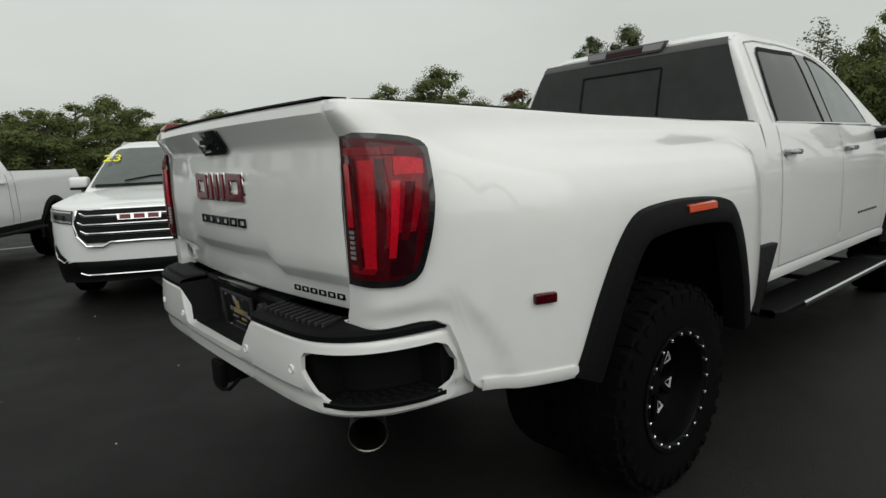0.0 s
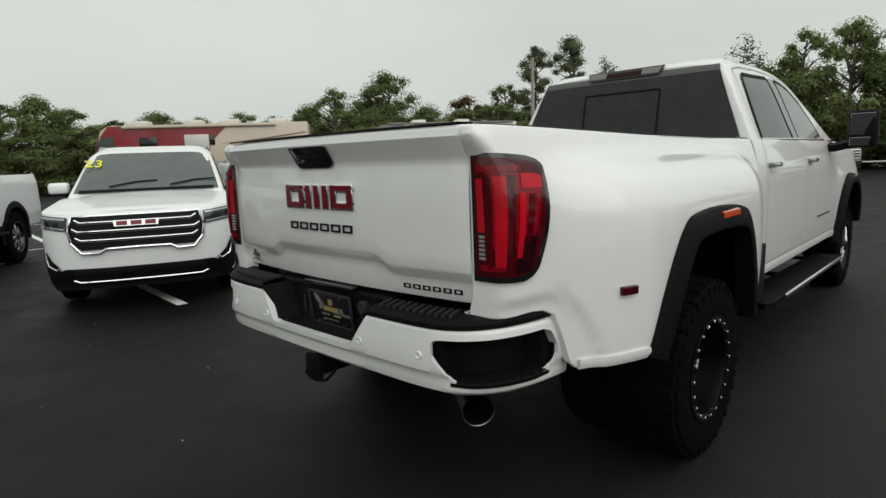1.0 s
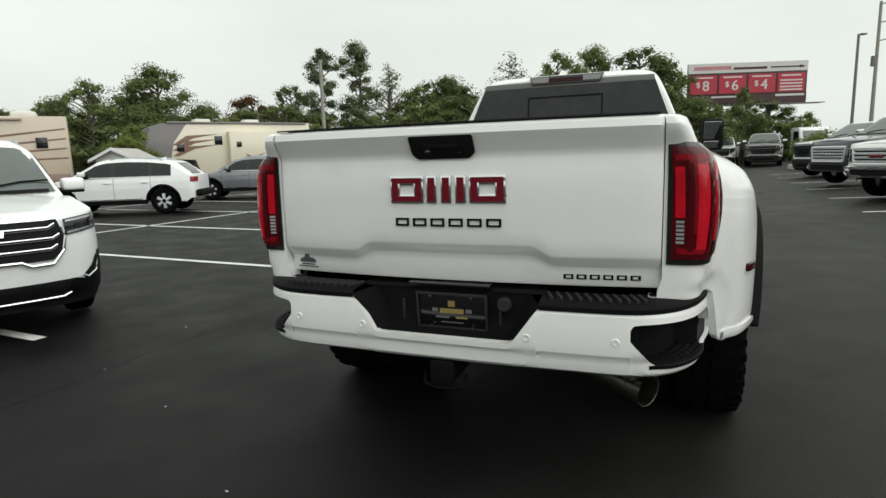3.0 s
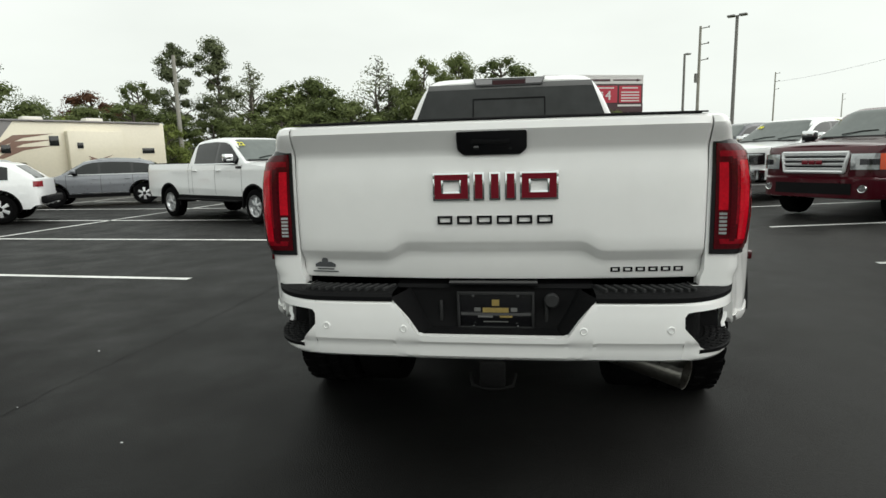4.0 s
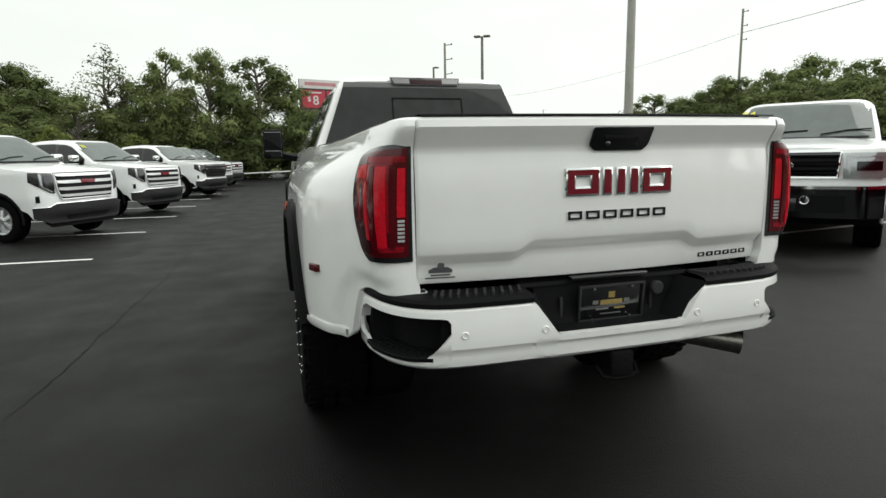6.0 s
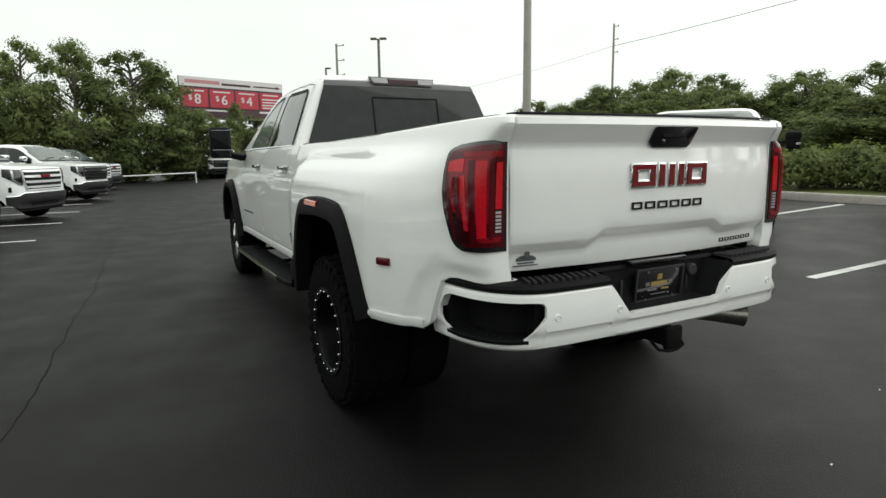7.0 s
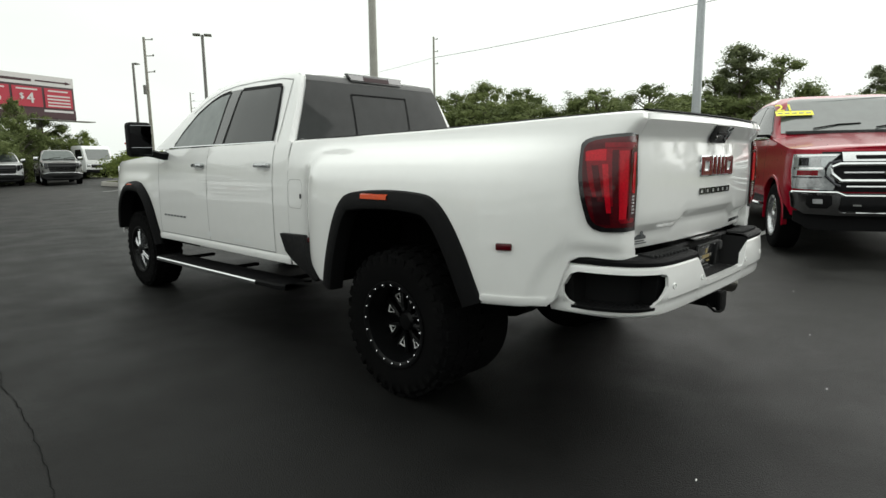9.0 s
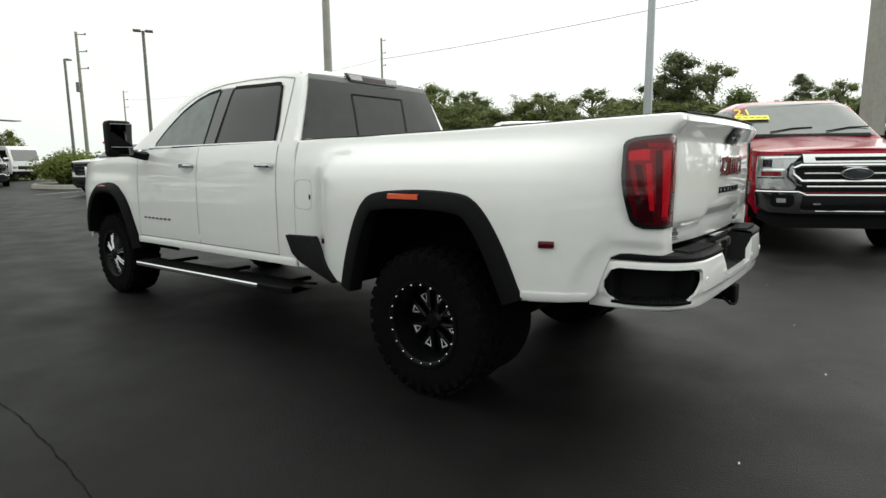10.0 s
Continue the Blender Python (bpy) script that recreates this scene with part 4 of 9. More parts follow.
def rear_bumper(s, holder):
    def strip(qs, f0, f1, k, bm):
        sheet([[bump_pt(q, bump_prof(z), z, s) for z in steps(f0(q), f1(q), k)] for q in qs], 0, bm)

    def lip(edge, depth, bm):
        sheet([[bump_pt(q, bump_prof(z) - d, z, s) for d in (0.0, 0.004, depth)] for q, z in edge], 0, bm)
    top = lambda q: 0.876
    bm = bmesh.new()
    q_a = sorted(set(steps(0, N0 - 0.012, 8) + steps(N0 - 0.012, N0 + 0.006, 4) + steps(N0 + 0.006, N1 - 0.008, 8) + steps(N1 - 0.008, N1 + 0.008, 4)))
    q_b = steps(N1 + 0.008, P0, 12)
    q_c = sorted(set(steps(P0, P0 + 0.015, 3) + steps(P0 + 0.015, P0 + 0.075, 6) + steps(P0 + 0.075, P1 - 0.07, 18) + steps(P1 - 0.07, P1, 8)))
    q_d = steps(P1, S_END, 5)
    strip(q_a, bump_low, notch_top, 14, bm)
    strip(q_b, bump_low, top, 14, bm)
    strip(q_c, bump_low, pocket_lo, 7, bm)
    strip(q_c, pocket_hi, top, 6, bm)
    # the two ends of the pocket
    strip(q_d, bump_low, top, 14, bm)
    lip([(q, notch_top(q)) for q in q_a], 0.035, bm)
    lip([(q, pocket_lo(q)) for q in q_c], 0.016, bm)
    lip([(q, pocket_hi(q)) for q in q_c], 0.05, bm)
    lip([(P0, z) for z in steps(0.770, 0.812, 4)], 0.016, bm)
    lip([(P1, z) for z in steps(0.735, 0.770, 4)], 0.016, bm)
    lip([(q, bump_low(q)) for q in steps(0, S_END, 40)], 0.04, bm)
    lip([(S_END, z) for z in steps(bump_low(S_END), 0.876, 8)], 0.04, bm)
    shell = part("bumper_skin", bm, PAINT_WHITE, holder, "white bumper skin", 30)
    # corner step pocket
    qs = steps(P0 - 0.02, P1 + 0.02, 20)
    bm = bmesh.new()
    sheet([[bump_pt(q, -0.11 if 2 < i < 18 else -0.03, z, s) for z in steps(0.655, 0.850, 3)] for i, q in enumerate(qs)], 0, bm)
    sheet([[bump_pt(q, o, 0.850, s) for o in (-0.11, -0.010)] for q in qs], 0, bm)
    pocket = part("step_pocket", bm, PLASTIC, holder, "black corner step pocket")
    qf = steps(P0 + 0.07, P1 - 0.035, 18)
    bm = sheet([[bump_pt(q, o + (3 * e if o > -0.01 else 0), z, s) for o, z in ((-0.12, 0.664), (-0.12, 0.680), (-0.006, 0.680), (-0.001, 0.676), (-0.004, 0.662), (-0.02, 0.657))]
                for q, e in zip(qf, [0, 0, 0.001, 0.002] + [0.003] * 11 + [0.002, 0.001, 0, 0])], 0)
    part("step_floor", bm, PLASTIC, pocket)
    for k in range(9):
        q = P0 + 0.10 + k * (P1 - P0 - 0.17) / 8
        for o in (-0.085, -0.06, -0.035, -0.010):
            c, e = bump_pt(q + (0.012 if o in (-0.06, -0.010) else 0), o, 0.6805, s), bump_pt(q + 0.02, o, 0.6805, s)
            ang = math.atan2(e.y - c.y, e.x - c.x)
            part("step_tread", box(c, (0.022, 0.011, 0.007), 0.002, None, Matrix.Rotation(ang + 0.7 * s, 4, "Z"), 1), PLASTIC, pocket)
    # top pad
    qs = steps(N1 + 0.004, S_END, 30)
    rows = []
    for q in qs:
        dp = 0.145 if q < length_at(0.84) else 0.145 - 0.07 * min(1.0, (q - length_at(0.84)) / 0.12)
        rise = 0.012 * smooth_table([(P0, 0), (P1, 1)], q)
        rows.append([bump_pt(q, o, z + rise, s) for o, z in ((0.002, 0.868), (0.004, 0.886), (-0.008, 0.898), (-0.03, 0.902), (-dp, 0.908), (-dp, 0.86))])
    pad = part("step_pad", sheet(rows), PLASTIC, holder, "black ribbed bumper step pad")
    for k in range(11):
        y = 0.425 + k * 0.036
        p = bump_pt(length_at(y), -0.075, 0.9068, s)
        part("pad_rib", box(p, (0.092, 0.012, 0.018), 0.003, None, Matrix.Rotation(s * -0.35, 4, "Z"), 1), PLASTIC_GREY, pad)
    # parking sensors
    for y, z in ((0.672, 0.766), (0.350, 0.760)):
        p, e = bump_pt(length_at(y), bump_prof(z) - 0.004, z, s), bump_pt(length_at(y), bump_prof(z) + 0.05, z, s)
        m = Matrix.Translation(p) @ Matrix.Rotation(math.atan2(e.y - p.y, e.x - p.x) - radians(90), 4, "Z")
        part("parking_sensor", lathe([(0.0145, -0.01), (0.0145, 0.007), (0.012, 0.009), (0.0115, 0.005), (0.0, 0.005)], 18, None, m), PAINT_WHITE, shell)


bumper = part("rear_bumper", box((0.06, 0, 0.76), (0.06, 1.5, 0.14), 0.01), UNDER, truck, "white rear bumper with black steps")
mirrored(lambda s: rear_bumper(s, bumper))
# recess with plate
bm = bmesh.new()
for sg in (1, -1):
    sheet([[(-0.112, sg * 0.400, 0.885), (-0.02, sg * 0.355, 0.895), (0.02, sg * 0.345, 0.90)], [(-0.100, sg * 0.345, 0.80), (-0.01, sg * 0.300, 0.80), (0.02, sg * 0.295, 0.80)], [(-0.108, sg * 0.288, 0.724), (-0.01, sg * 0.255, 0.735), (0.02, sg * 0.25, 0.735)]], 0, bm)
sheet([[(0.02, 0.36 * q, 0.905), (0.018, 0.30 * q, 0.80), (0.0, 0.26 * q, 0.737), (-0.06, 0.27 * q, 0.728), (-0.106, 0.29 * q, 0.724)] for q in steps(-1, 1, 12)], 0, bm)
part("plate_recess", bm, PLASTIC, bumper, "black plate recess")
part("recess_shelf", sheet([[(0.012, 0.40 * q, 0.898), (0.022, 0.40 * q, 0.912), (0.085, 0.40 * q, 0.915)] for q in steps(-1, 1, 12)]), PLASTIC, bumper)
part("recess_lamp_bar", box((0.012, 0, 0.921), (0.05, 0.36, 0.016), 0.005), BLACK_GLOSS, bumper)
m = Matrix.Translation((0.000, -0.010, 0.808)) @ Matrix.Rotation(radians(-5), 4, "Y")
plate = part("licence_plate", box((0, 0, 0), (0.010, 0.300, 0.155), 0.004, None, m), BLACK_GLOSS, bumper, "black dealer plate with gold print")
fr = bmesh.new()
for c, s3 in (((-0.008, 0, 0.075), (0.012, 0.312, 0.012)), ((-0.008, 0, -0.075), (0.012, 0.312, 0.012)), ((-0.008, 0.151, 0), (0.012, 0.010, 0.15)), ((-0.008, -0.151, 0), (0.012, 0.010, 0.15))):
    box(m @ Vector(c), s3, 0.003, fr, m.to_3x3().to_4x4())
part("plate_frame", fr, PLASTIC_GREY, plate)
for dy, dz, w, h, mat in ((0, 0.002, 0.105, 0.020, GOLD_PRINT), (0, 0.034, 0.030, 0.026, GOLD_PRINT), (0.074, 0.004, 0.026, 0.016, SILVER_PRINT), (-0.074, 0.004, 0.026, 0.016, SILVER_PRINT),
                          (0.042, -0.026, 0.060, 0.008, SILVER_PRINT), (-0.042, -0.026, 0.050, 0.008, GOLD_PRINT), (0, -0.048, 0.10, 0.004, SILVER_PRINT)):
    part("plate_print_bar", box(m @ Vector((-0.0062, dy, dz)), (0.002, w, h), 0, None, m.to_3x3().to_4x4()), mat, plate)
for dy in (-0.09, 0.09):
    for dz in (0.066, -0.066):
        part("plate_screw", lathe([(0.006, 0), (0.006, 0.004), (0, 0.005)], 10, None, m @ Matrix.Translation((-0.013, dy, dz)) @ Matrix.Rotation(radians(90), 4, "Z")), CHROME, plate)
part("trailer_socket", lathe([(0.030, 0), (0.030, 0.02), (0.024, 0.026), (0, 0.026)], 18, None, Matrix.Translation((0.012, -0.235, 0.850)) @ Matrix.Rotation(radians(90), 4, "Z")), PLASTIC_GREY, bumper)
mirrored(lambda s: part("recess_rib", box((0.012, s * 0.215, 0.80), (0.012, 0.014, 0.09), 0.004), PLASTIC_GREY, bumper))

# hitch receiver and exhaust tip
hitch = part("hitch_receiver", box((0.0, 0, 0.575), (0.22, 0.085, 0.085), 0.012), UNDER, truck, "black trailer hitch receiver")
part("hitch_ball_mount", box((-0.105, 0, 0.575), (0.03, 0.105, 0.105), 0.012), UNDER, hitch)
part("hitch_cross_bar", box((0.16, 0, 0.62), (0.12, 1.1, 0.10), 0.02), UNDER, hitch)
part("chain_loop", tube([(-0.06, 0.09, 0.56), (-0.10, 0.08, 0.525), (-0.11, 0.03, 0.515), (-0.11, -0.03, 0.515), (-0.10, -0.08, 0.525), (-0.06, -0.09, 0.56)], 0.008, 6), UNDER, hitch)
m = Matrix.Translation((0.13, -0.715, 0.530)) @ Matrix.Rotation(radians(180 - 34), 4, "Z") @ Matrix.Rotation(radians(-6), 4, "X")
ex = lathe([(0.052, -0.42), (0.055, -0.10), (0.063, 0.075), (0.065, 0.085), (0.061, 0.083), (0.053, -0.05), (0.047, -0.36), (0.0, -0.36)], 30, None, m)
part("exhaust_tip", ex, STEEL, truck, "brushed steel exhaust tip")
part("exhaust_pipe", tube([m @ Vector((0, -0.38, 0)), (0.45, -0.30, 0.60), (0.8, -0.42, 0.66), (1.5, -0.50, 0.62)], 0.045, 10), STEEL, truck)

# frame, axle, floor
part("chassis", box((3.1, 0, 0.68), (5.8, 1.35, 0.22), 0.03), UNDER, truck)
part("cab_floor", box((3.9, 0, 0.615), (2.5, 1.88, 0.05), 0.01), UNDER, truck)
part("rear_axle", lathe([(0.0, -0.75), (0.06, -0.75), (0.06, -0.18), (0.17, -0.1), (0.17, 0.1), (0.06, 0.18), (0.06, 0.75), (0, 0.75)], 16, None, Matrix.Translation((1.28, 0, 0.42))), UNDER, truck)
mirrored(lambda s: part("shock_absorber", tube([(1.05, s * 0.55, 0.38), (0.98, s * 0.50, 0.85)], 0.035, 10), UNDER, truck))
mirrored(lambda s: part("leaf_spring", tube([(0.55, s * 0.52, 0.58), (1.28, s * 0.52, 0.47), (2.0, s * 0.52, 0.58)], 0.04, 6), UNDER, truck))

# ---- cab ----
BELT = 1.50
ROOF_X = [(2.70, 0.0), (2.712, 0.05), (2.745, 0.24), (2.785, 0.42), (2.815, 0.505), (2.85, 0.548), (2.92, 0.585), (3.1, 0.612), (3.5, 0.636), (3.9, 0.642), (4.2, 0.630), (4.40, 0.602), (4.56, 0.548), (4.85, 0.385), (5.13, 0.185), (5.31, 0.04), (5.36, 0.0)]


def squareness(x):
    """How square the cab's section is: crisp at the rear window, rounder ahead."""
    return lerp_table([(2.95, 14.0), (3.35, 8.0)], x)



def cab_base(x):
    return 0.942 * (1 - 0.02 * max(0.0, x - 3.6))


def cab_side(x, z):
    h = max(lerp_table(ROOF_X, x), 1e-4)
    q = min(max((z - BELT) / h, 0.0), 1.0)
    return cab_base(x) * (1 - 0.44 * (z - BELT)) * (1 - q ** squareness(x)) ** (1 / squareness(x))


def cab_top(x, y):
    h = lerp_table(ROOF_X, x)
    w = cab_base(x) * (1 - 0.44 * h)
    q = min(abs(y) / w, 1.0)
    return BELT + h * (1 - q ** squareness(x)) ** (1 / squareness(x))


xs = sorted(set([a for a, _ in ROOF_X] + steps(2.705, 2.86, 8) + steps(2.9, 4.4, 12) + steps(4.4, 5.32, 12)))
rows = []
for x in xs:
    h = lerp_table(ROOF_X, x)
    row = []
    for k in range(37):
        a = math.pi * k / 36
        ca, sa = math.cos(a), math.sin(a)
        z = h * abs(sa) ** (2 / squareness(x))
        y = cab_base(x) * math.copysign(abs(ca) ** (2 / squareness(x)), ca) * (1 - 0.44 * z)
        row.append((x, y, BELT + z))
    rows.append(row)
cab = part("cab", sheet(rows), PAINT_WHITE, truck, "white crew cab", 40)


def cab_panel(s):
    xs = sorted(set([2.645, 2.75, 2.85, 3.2, 3.6, 3.97, 4.4, 4.8, 5.0, 5.08] + [a for a, _ in ARCH_F] + [6.22, 6.28, 6.34, 6.40, 6.46, 6.52, 6.56]))

    def low(x):
        if 5.14 <= x <= 6.18:
            return lerp_table(ARCH_F, x)
        return 0.60 if x < 5.14 else 0.56
    rows = []
    for x in xs:
        top = lerp_table([(2.6, 1.512), (4.9, 1.49), (5.3, 1.44), (6.2, 1.38), (6.56, 1.32)], x)
        rows.append([(x, s * cab_y(x, z), z) for z in steps(low(x), top, 26)])
    side = part("body_side", sheet(rows), PAINT_WHITE, truck, angle=30)
    # seams between the doors
    for name, pts in (("door_gap", [(2.85, 0.66), (2.845, 1.0), (2.85, 1.3), (2.86, 1.49)]), ("door_gap", [(3.97, 0.64), (3.97, 1.49)]), ("door_gap", [(5.06, 0.64), (5.04, 1.0), (5.06, 1.40)]), ("bed_gap", [(2.628, 0.62), (2.628, 1.50)])):
        dense = []
        for (xa, za), (xb, zb) in zip(pts, pts[1:]):
            dense += [(xa + (xb - xa) * t, za + (zb - za) * t) for t in steps(0, 1, 8)]
        w = 0.0028
        part(name, sheet([[(x + d, s * (cab_y(x, z) + 0.003), z) for d in (-w, w)] for x, z in dense]), SEAM, side)
    part("door_gap", sheet([[(x, s * (cab_y(x, 0.665) + 0.003), 0.665 + d) for d in (-0.004, 0.004)] for x in steps(2.85, 5.06, 12)]), SEAM, side)
    part("sill", sheet([[(x, s * (cab_y(x, z) + o), z) for z, o in ((0.655, 0.0), (0.63, 0.012), (0.595, 0.008), (0.585, -0.05))] for x in steps(2.64, 5.10, 8)]), PAINT_WHITE, side)
    # reflections of scuffed protective film along the door bottoms, painted as thin white patches
    for x0, x1, z0, z1 in ((3.22, 3.52, 0.690, 0.722), (3.93, 4.02, 0.700, 0.745)):
        part("protective_film", sheet([[(x, s * (cab_y(x, z) + 0.003), z) for z in (z0, z1)] for x in steps(x0, x1, 2)]), PAINT_WHITE2, side)
    # windows
    def pane(x0, x1, zt, name, label):
        rows = []
        for x in steps(x0, x1, 14):
            hi = zt(x)
            rows.append([(x, s * (cab_side(x, z) + 0.006), z) for z in steps(BELT + 0.018, hi, 8)])
        return part(name, sheet(rows), GLASS_DOOR if name == "front_door_glass" else GLASS_TINT, cab, label)
    zr = lambda x: lerp_table([(2.93, 1.60), (2.97, 1.75), (3.04, 1.955), (3.08, 1.972), (3.74, 1.992)], x)
    zf = lambda x: lerp_table([(3.93, 1.994), (4.12, 1.974), (4.30, 1.922), (4.50, 1.825), (4.72, 1.660), (4.85, 1.524)], x)
    pane(2.93, 3.76, zr, "rear_door_glass", "dark tinted rear door window")
    pane(3.93, 4.85, zf, "front_door_glass", "tinted front door window")
    rows = [[(x + 0.03 * (1 - t), s * (cab_side(x + 0.03 * (1 - t), BELT + 0.018 + t * 0.48) + 0.008), BELT + 0.018 + t * 0.478) for x in steps(3.745, 3.94, 4)] for t in steps(0, 1, 6)]
    part("door_pillar_trim", sheet(rows), BLACK_GLOSS, cab, "gloss black pillar trim")
    # chrome strip below the windows
    part("window_strip", sheet([[(x, s * (cab_side(x, BELT + 0.003) + o), BELT + h) for o, h in ((0.0, -0.010), (0.012, -0.004), (0.012, 0.010), (0.003, 0.018))] for x in steps(2.90, 4.94, 20)]), CHROME, cab, "chrome window strip")
    # window surround gaps
    for x0, x1, zt in ((2.905, 3.76, zr), (3.93, 4.87, zf)):
        xs2 = steps(x0 + 0.025, x1 - 0.03, 18)
        part("window_seal", sheet([[(x, s * (cab_side(x, zt(x) + d) + 0.007), zt(x) + d) for d in (-0.016, 0.014)] for x in xs2]), PLASTIC, cab)
    for xa, xb, za, zb in ((2.93, 3.04, 1.52, 1.955), (3.75, 3.735, 1.52, 1.985), (3.935, 3.935, 1.52, 1.985)):
        part("window_seal", sheet([[(xa + (xb - xa) * k + d, s * (cab_side(xa + (xb - xa) * k, za + (zb - za) * k) + 0.0085), za + (zb - za) * k) for d in (-0.014, 0.014)] for k in steps(0, 1, 8)]), PLASTIC, cab)
    # door frame seam on the roof edge
    part("door_gap", sheet([[(x, s * (cab_side(x, z + d) + 0.004), z + d) for d in (-0.004, 0.004)] for x, z in [(2.92, 2.0), (3.1, 2.026), (3.5, 2.045), (3.9, 2.04), (4.15, 2.016), (4.40, 1.945), (4.62, 1.835)]]), SEAM, cab)
    part("door_gap", sheet([[(x + d, s * (cab_side(x, z) + 0.004), z) for d in (-0.004, 0.004)] for x, z in [(2.86, 1.51), (2.875, 1.65), (2.89, 1.8), (2.905, 1.93), (2.92, 2.0)]]), SEAM, cab)
    # handles
    for x in (2.985, 4.115):
        y = cab_y(x, 1.33)
        part("handle_recess", sheet([[(x + 0.09 * math.cos(a) * r, s * (cab_y(x, 1.33 + 0.04 * math.sin(a) * r) + 0.003 - 0.002 * (1 - r)), 1.33 + 0.04 * math.sin(a) * r) for a in steps(0, 2 * math.pi, 20)] for r in (1.0, 0.5, 0.02)]), PAINT_WHITE2, side)
        bm = sheet([[(x + dx, s * (y + o * k), 1.335 + h) for o, h in ((0.018, -0.018), (0.044, -0.014), (0.050, 0.0), (0.044, 0.014), (0.018, 0.018))] for dx, k in ((-0.105, 0.2), (-0.095, 0.8), (-0.05, 1.0), (0.05, 1.0), (0.085, 0.9), (0.10, 0.3))])
        bmesh.ops.solidify(bm, geom=bm.faces, thickness=0.006)
        part("door_handle", bm, CHROME, side, "chrome door handle")
    # model name bars on the front door
    for i in range(7):
        x = 4.93 - i * 0.075 if s > 0 else 4.41 + i * 0.075
        part("name_bar", box((x, s * (cab_y(x, 0.845) + 0.003), 0.845), (0.046, 0.006, 0.018), 0.002, None, None, 1), STICKER_GREY, side)
    # front flare
    rows = []
    for i, (x, z) in enumerate(ARCH_F):
        a, b = ARCH_F[max(i - 1, 0)], ARCH_F[min(i + 1, len(ARCH_F) - 1)]
        tx, tz = b[0] - a[0], b[1] - a[1]
        ln = math.hypot(tx, tz)
        nx, nz = -tz / ln, tx / ln
        rows.append([(x + nx * k, s * (cab_y(x + nx * k, z + nz * k) + o), z + nz * k) for k, o in ((0.06, 0.002), (0.055, 0.025), (0.02, 0.05), (-0.02, 0.056), (-0.04, 0.045), (-0.045, -0.08))])
    ff = part("front_flare", sheet(rows), PLASTIC, truck, "matt black front fender flare", 40)
    part("marker_lamp", box((5.72, s * (cab_y(5.72, 1.13) + 0.034), 1.128), (0.16, 0.03, 0.026), 0.006), LENS_AMBER, ff)
    rows = [[(x, s * (cab_y(x, z) - 0.01), z + 0.01), (x, s * 0.62, z + 0.02)] for x, z in ARCH_F]
    bm = sheet(rows)
    sheet([[(x, s * 0.62, z) for z in (0.45, 1.15)] for x in (5.1, 6.2)], 0, bm)
    part("front_well", bm, UNDER, truck)
    # running board
    rows = [[(x, s * (y + dy), z + dz) for dy, dz in ((-0.15, 0.0), (-0.15, 0.020), (0.075, 0.020), (0.088, 0.010), (0.085, -0.02), (0.06, -0.03), (-0.13, -0.02))] for x, y, z in ((2.62, 1.0, 0.432), (2.68, 1.03, 0.432), (5.0, 1.03, 0.40), (5.06, 1.0, 0.40))]
    board = part("running_board", sheet(rows), PLASTIC, truck, "black running board with a chrome edge")
    part("board_edge", sheet([[(x, s * (1.118 + d), lerp_table([(2.7, 0.425), (5.0, 0.40)], x) + h) for d, h in ((-0.002, 0.020), (0.006, 0.010), (0.004, -0.012))] for x in steps(3.0, 4.98, 4)]), CHROME, board, "chrome edge strip")
    for x in (2.85, 3.2, 3.9, 4.3, 4.8):
        part("board_pad", box((x, s * 1.02, 0.4405 - 0.0109 * (x - 2.7)), (0.26, 0.13, 0.008), 0.002, None, None, 1), PLASTIC_GREY, board)
    for x in (2.95, 3.8, 4.7):
        part("board_bracket", box((x, s * 0.80, 0.418), (0.05, 0.30, 0.03), 0.008), UNDER, board)
    # towing mirror
    base = part("mirror_arm", sheet([[(4.90 + dx, s * y, z + dz) for dx, dz in ((-0.05, -0.04), (-0.06, 0.02), (0.03, 0.045), (0.05, -0.02), (-0.05, -0.04))] for y, z in ((0.93, 1.43), (1.03, 1.43), (1.13, 1.455), (1.20, 1.47))]), PLASTIC, truck, "black towing mirror arm")
    head = part("mirror_head", box((4.87, s * 1.235, 1.585), (0.13, 0.215, 0.325), 0.035, None, None, 3), PLASTIC, base, "large black towing mirror head")
    tilt = Matrix.Rotation(s * radians(-10), 4, "Z") @ Matrix.Rotation(radians(-14 if s > 0 else -4), 4, "Y")
    part("mirror_glass", box((4.803, s * 1.235, 1.625), (0.012, 0.18, 0.19), 0.003, None, tilt, 1), MIRROR, head, "mirror glass")
    part("spot_mirror", box((4.802, s * 1.235, 1.475), (0.012, 0.18, 0.075), 0.003, None, tilt, 1), MIRROR, head)
    part("mirror_lamp", box((4.93, s * 1.335, 1.55), (0.03, 0.012, 0.02), 0.003, None, None, 1), LENS_AMBER, head)


mirrored(cab_panel)
# bonnet, nose and lower front
rows = []
for x in steps(5.28, 6.56, 12):
    top = lerp_table([(2.6, 1.512), (4.9, 1.49), (5.3, 1.44), (6.2, 1.38), (6.56, 1.32)], x)
    w = cab_y(x, top)
    rows.append([(x, w * q, top + 0.05 * (1 - abs(q) ** 3) * (1 if x < 6.5 else 0.3)) for q in steps(-1, 1, 16)])
part("bonnet", sheet(rows), PAINT_WHITE, truck)
rows = [[(6.56 + 0.06 * (1 - q * q), cab_y(6.56, 1.0) * q, z) for q in steps(-1, 1, 12)] for z in steps(0.56, 1.33, 8)]
front = part("front_end", sheet(rows), PAINT_WHITE, truck)
part("grille", box((6.63, 0, 1.02), (0.06, 1.25, 0.48), 0.03), CHROME, front)
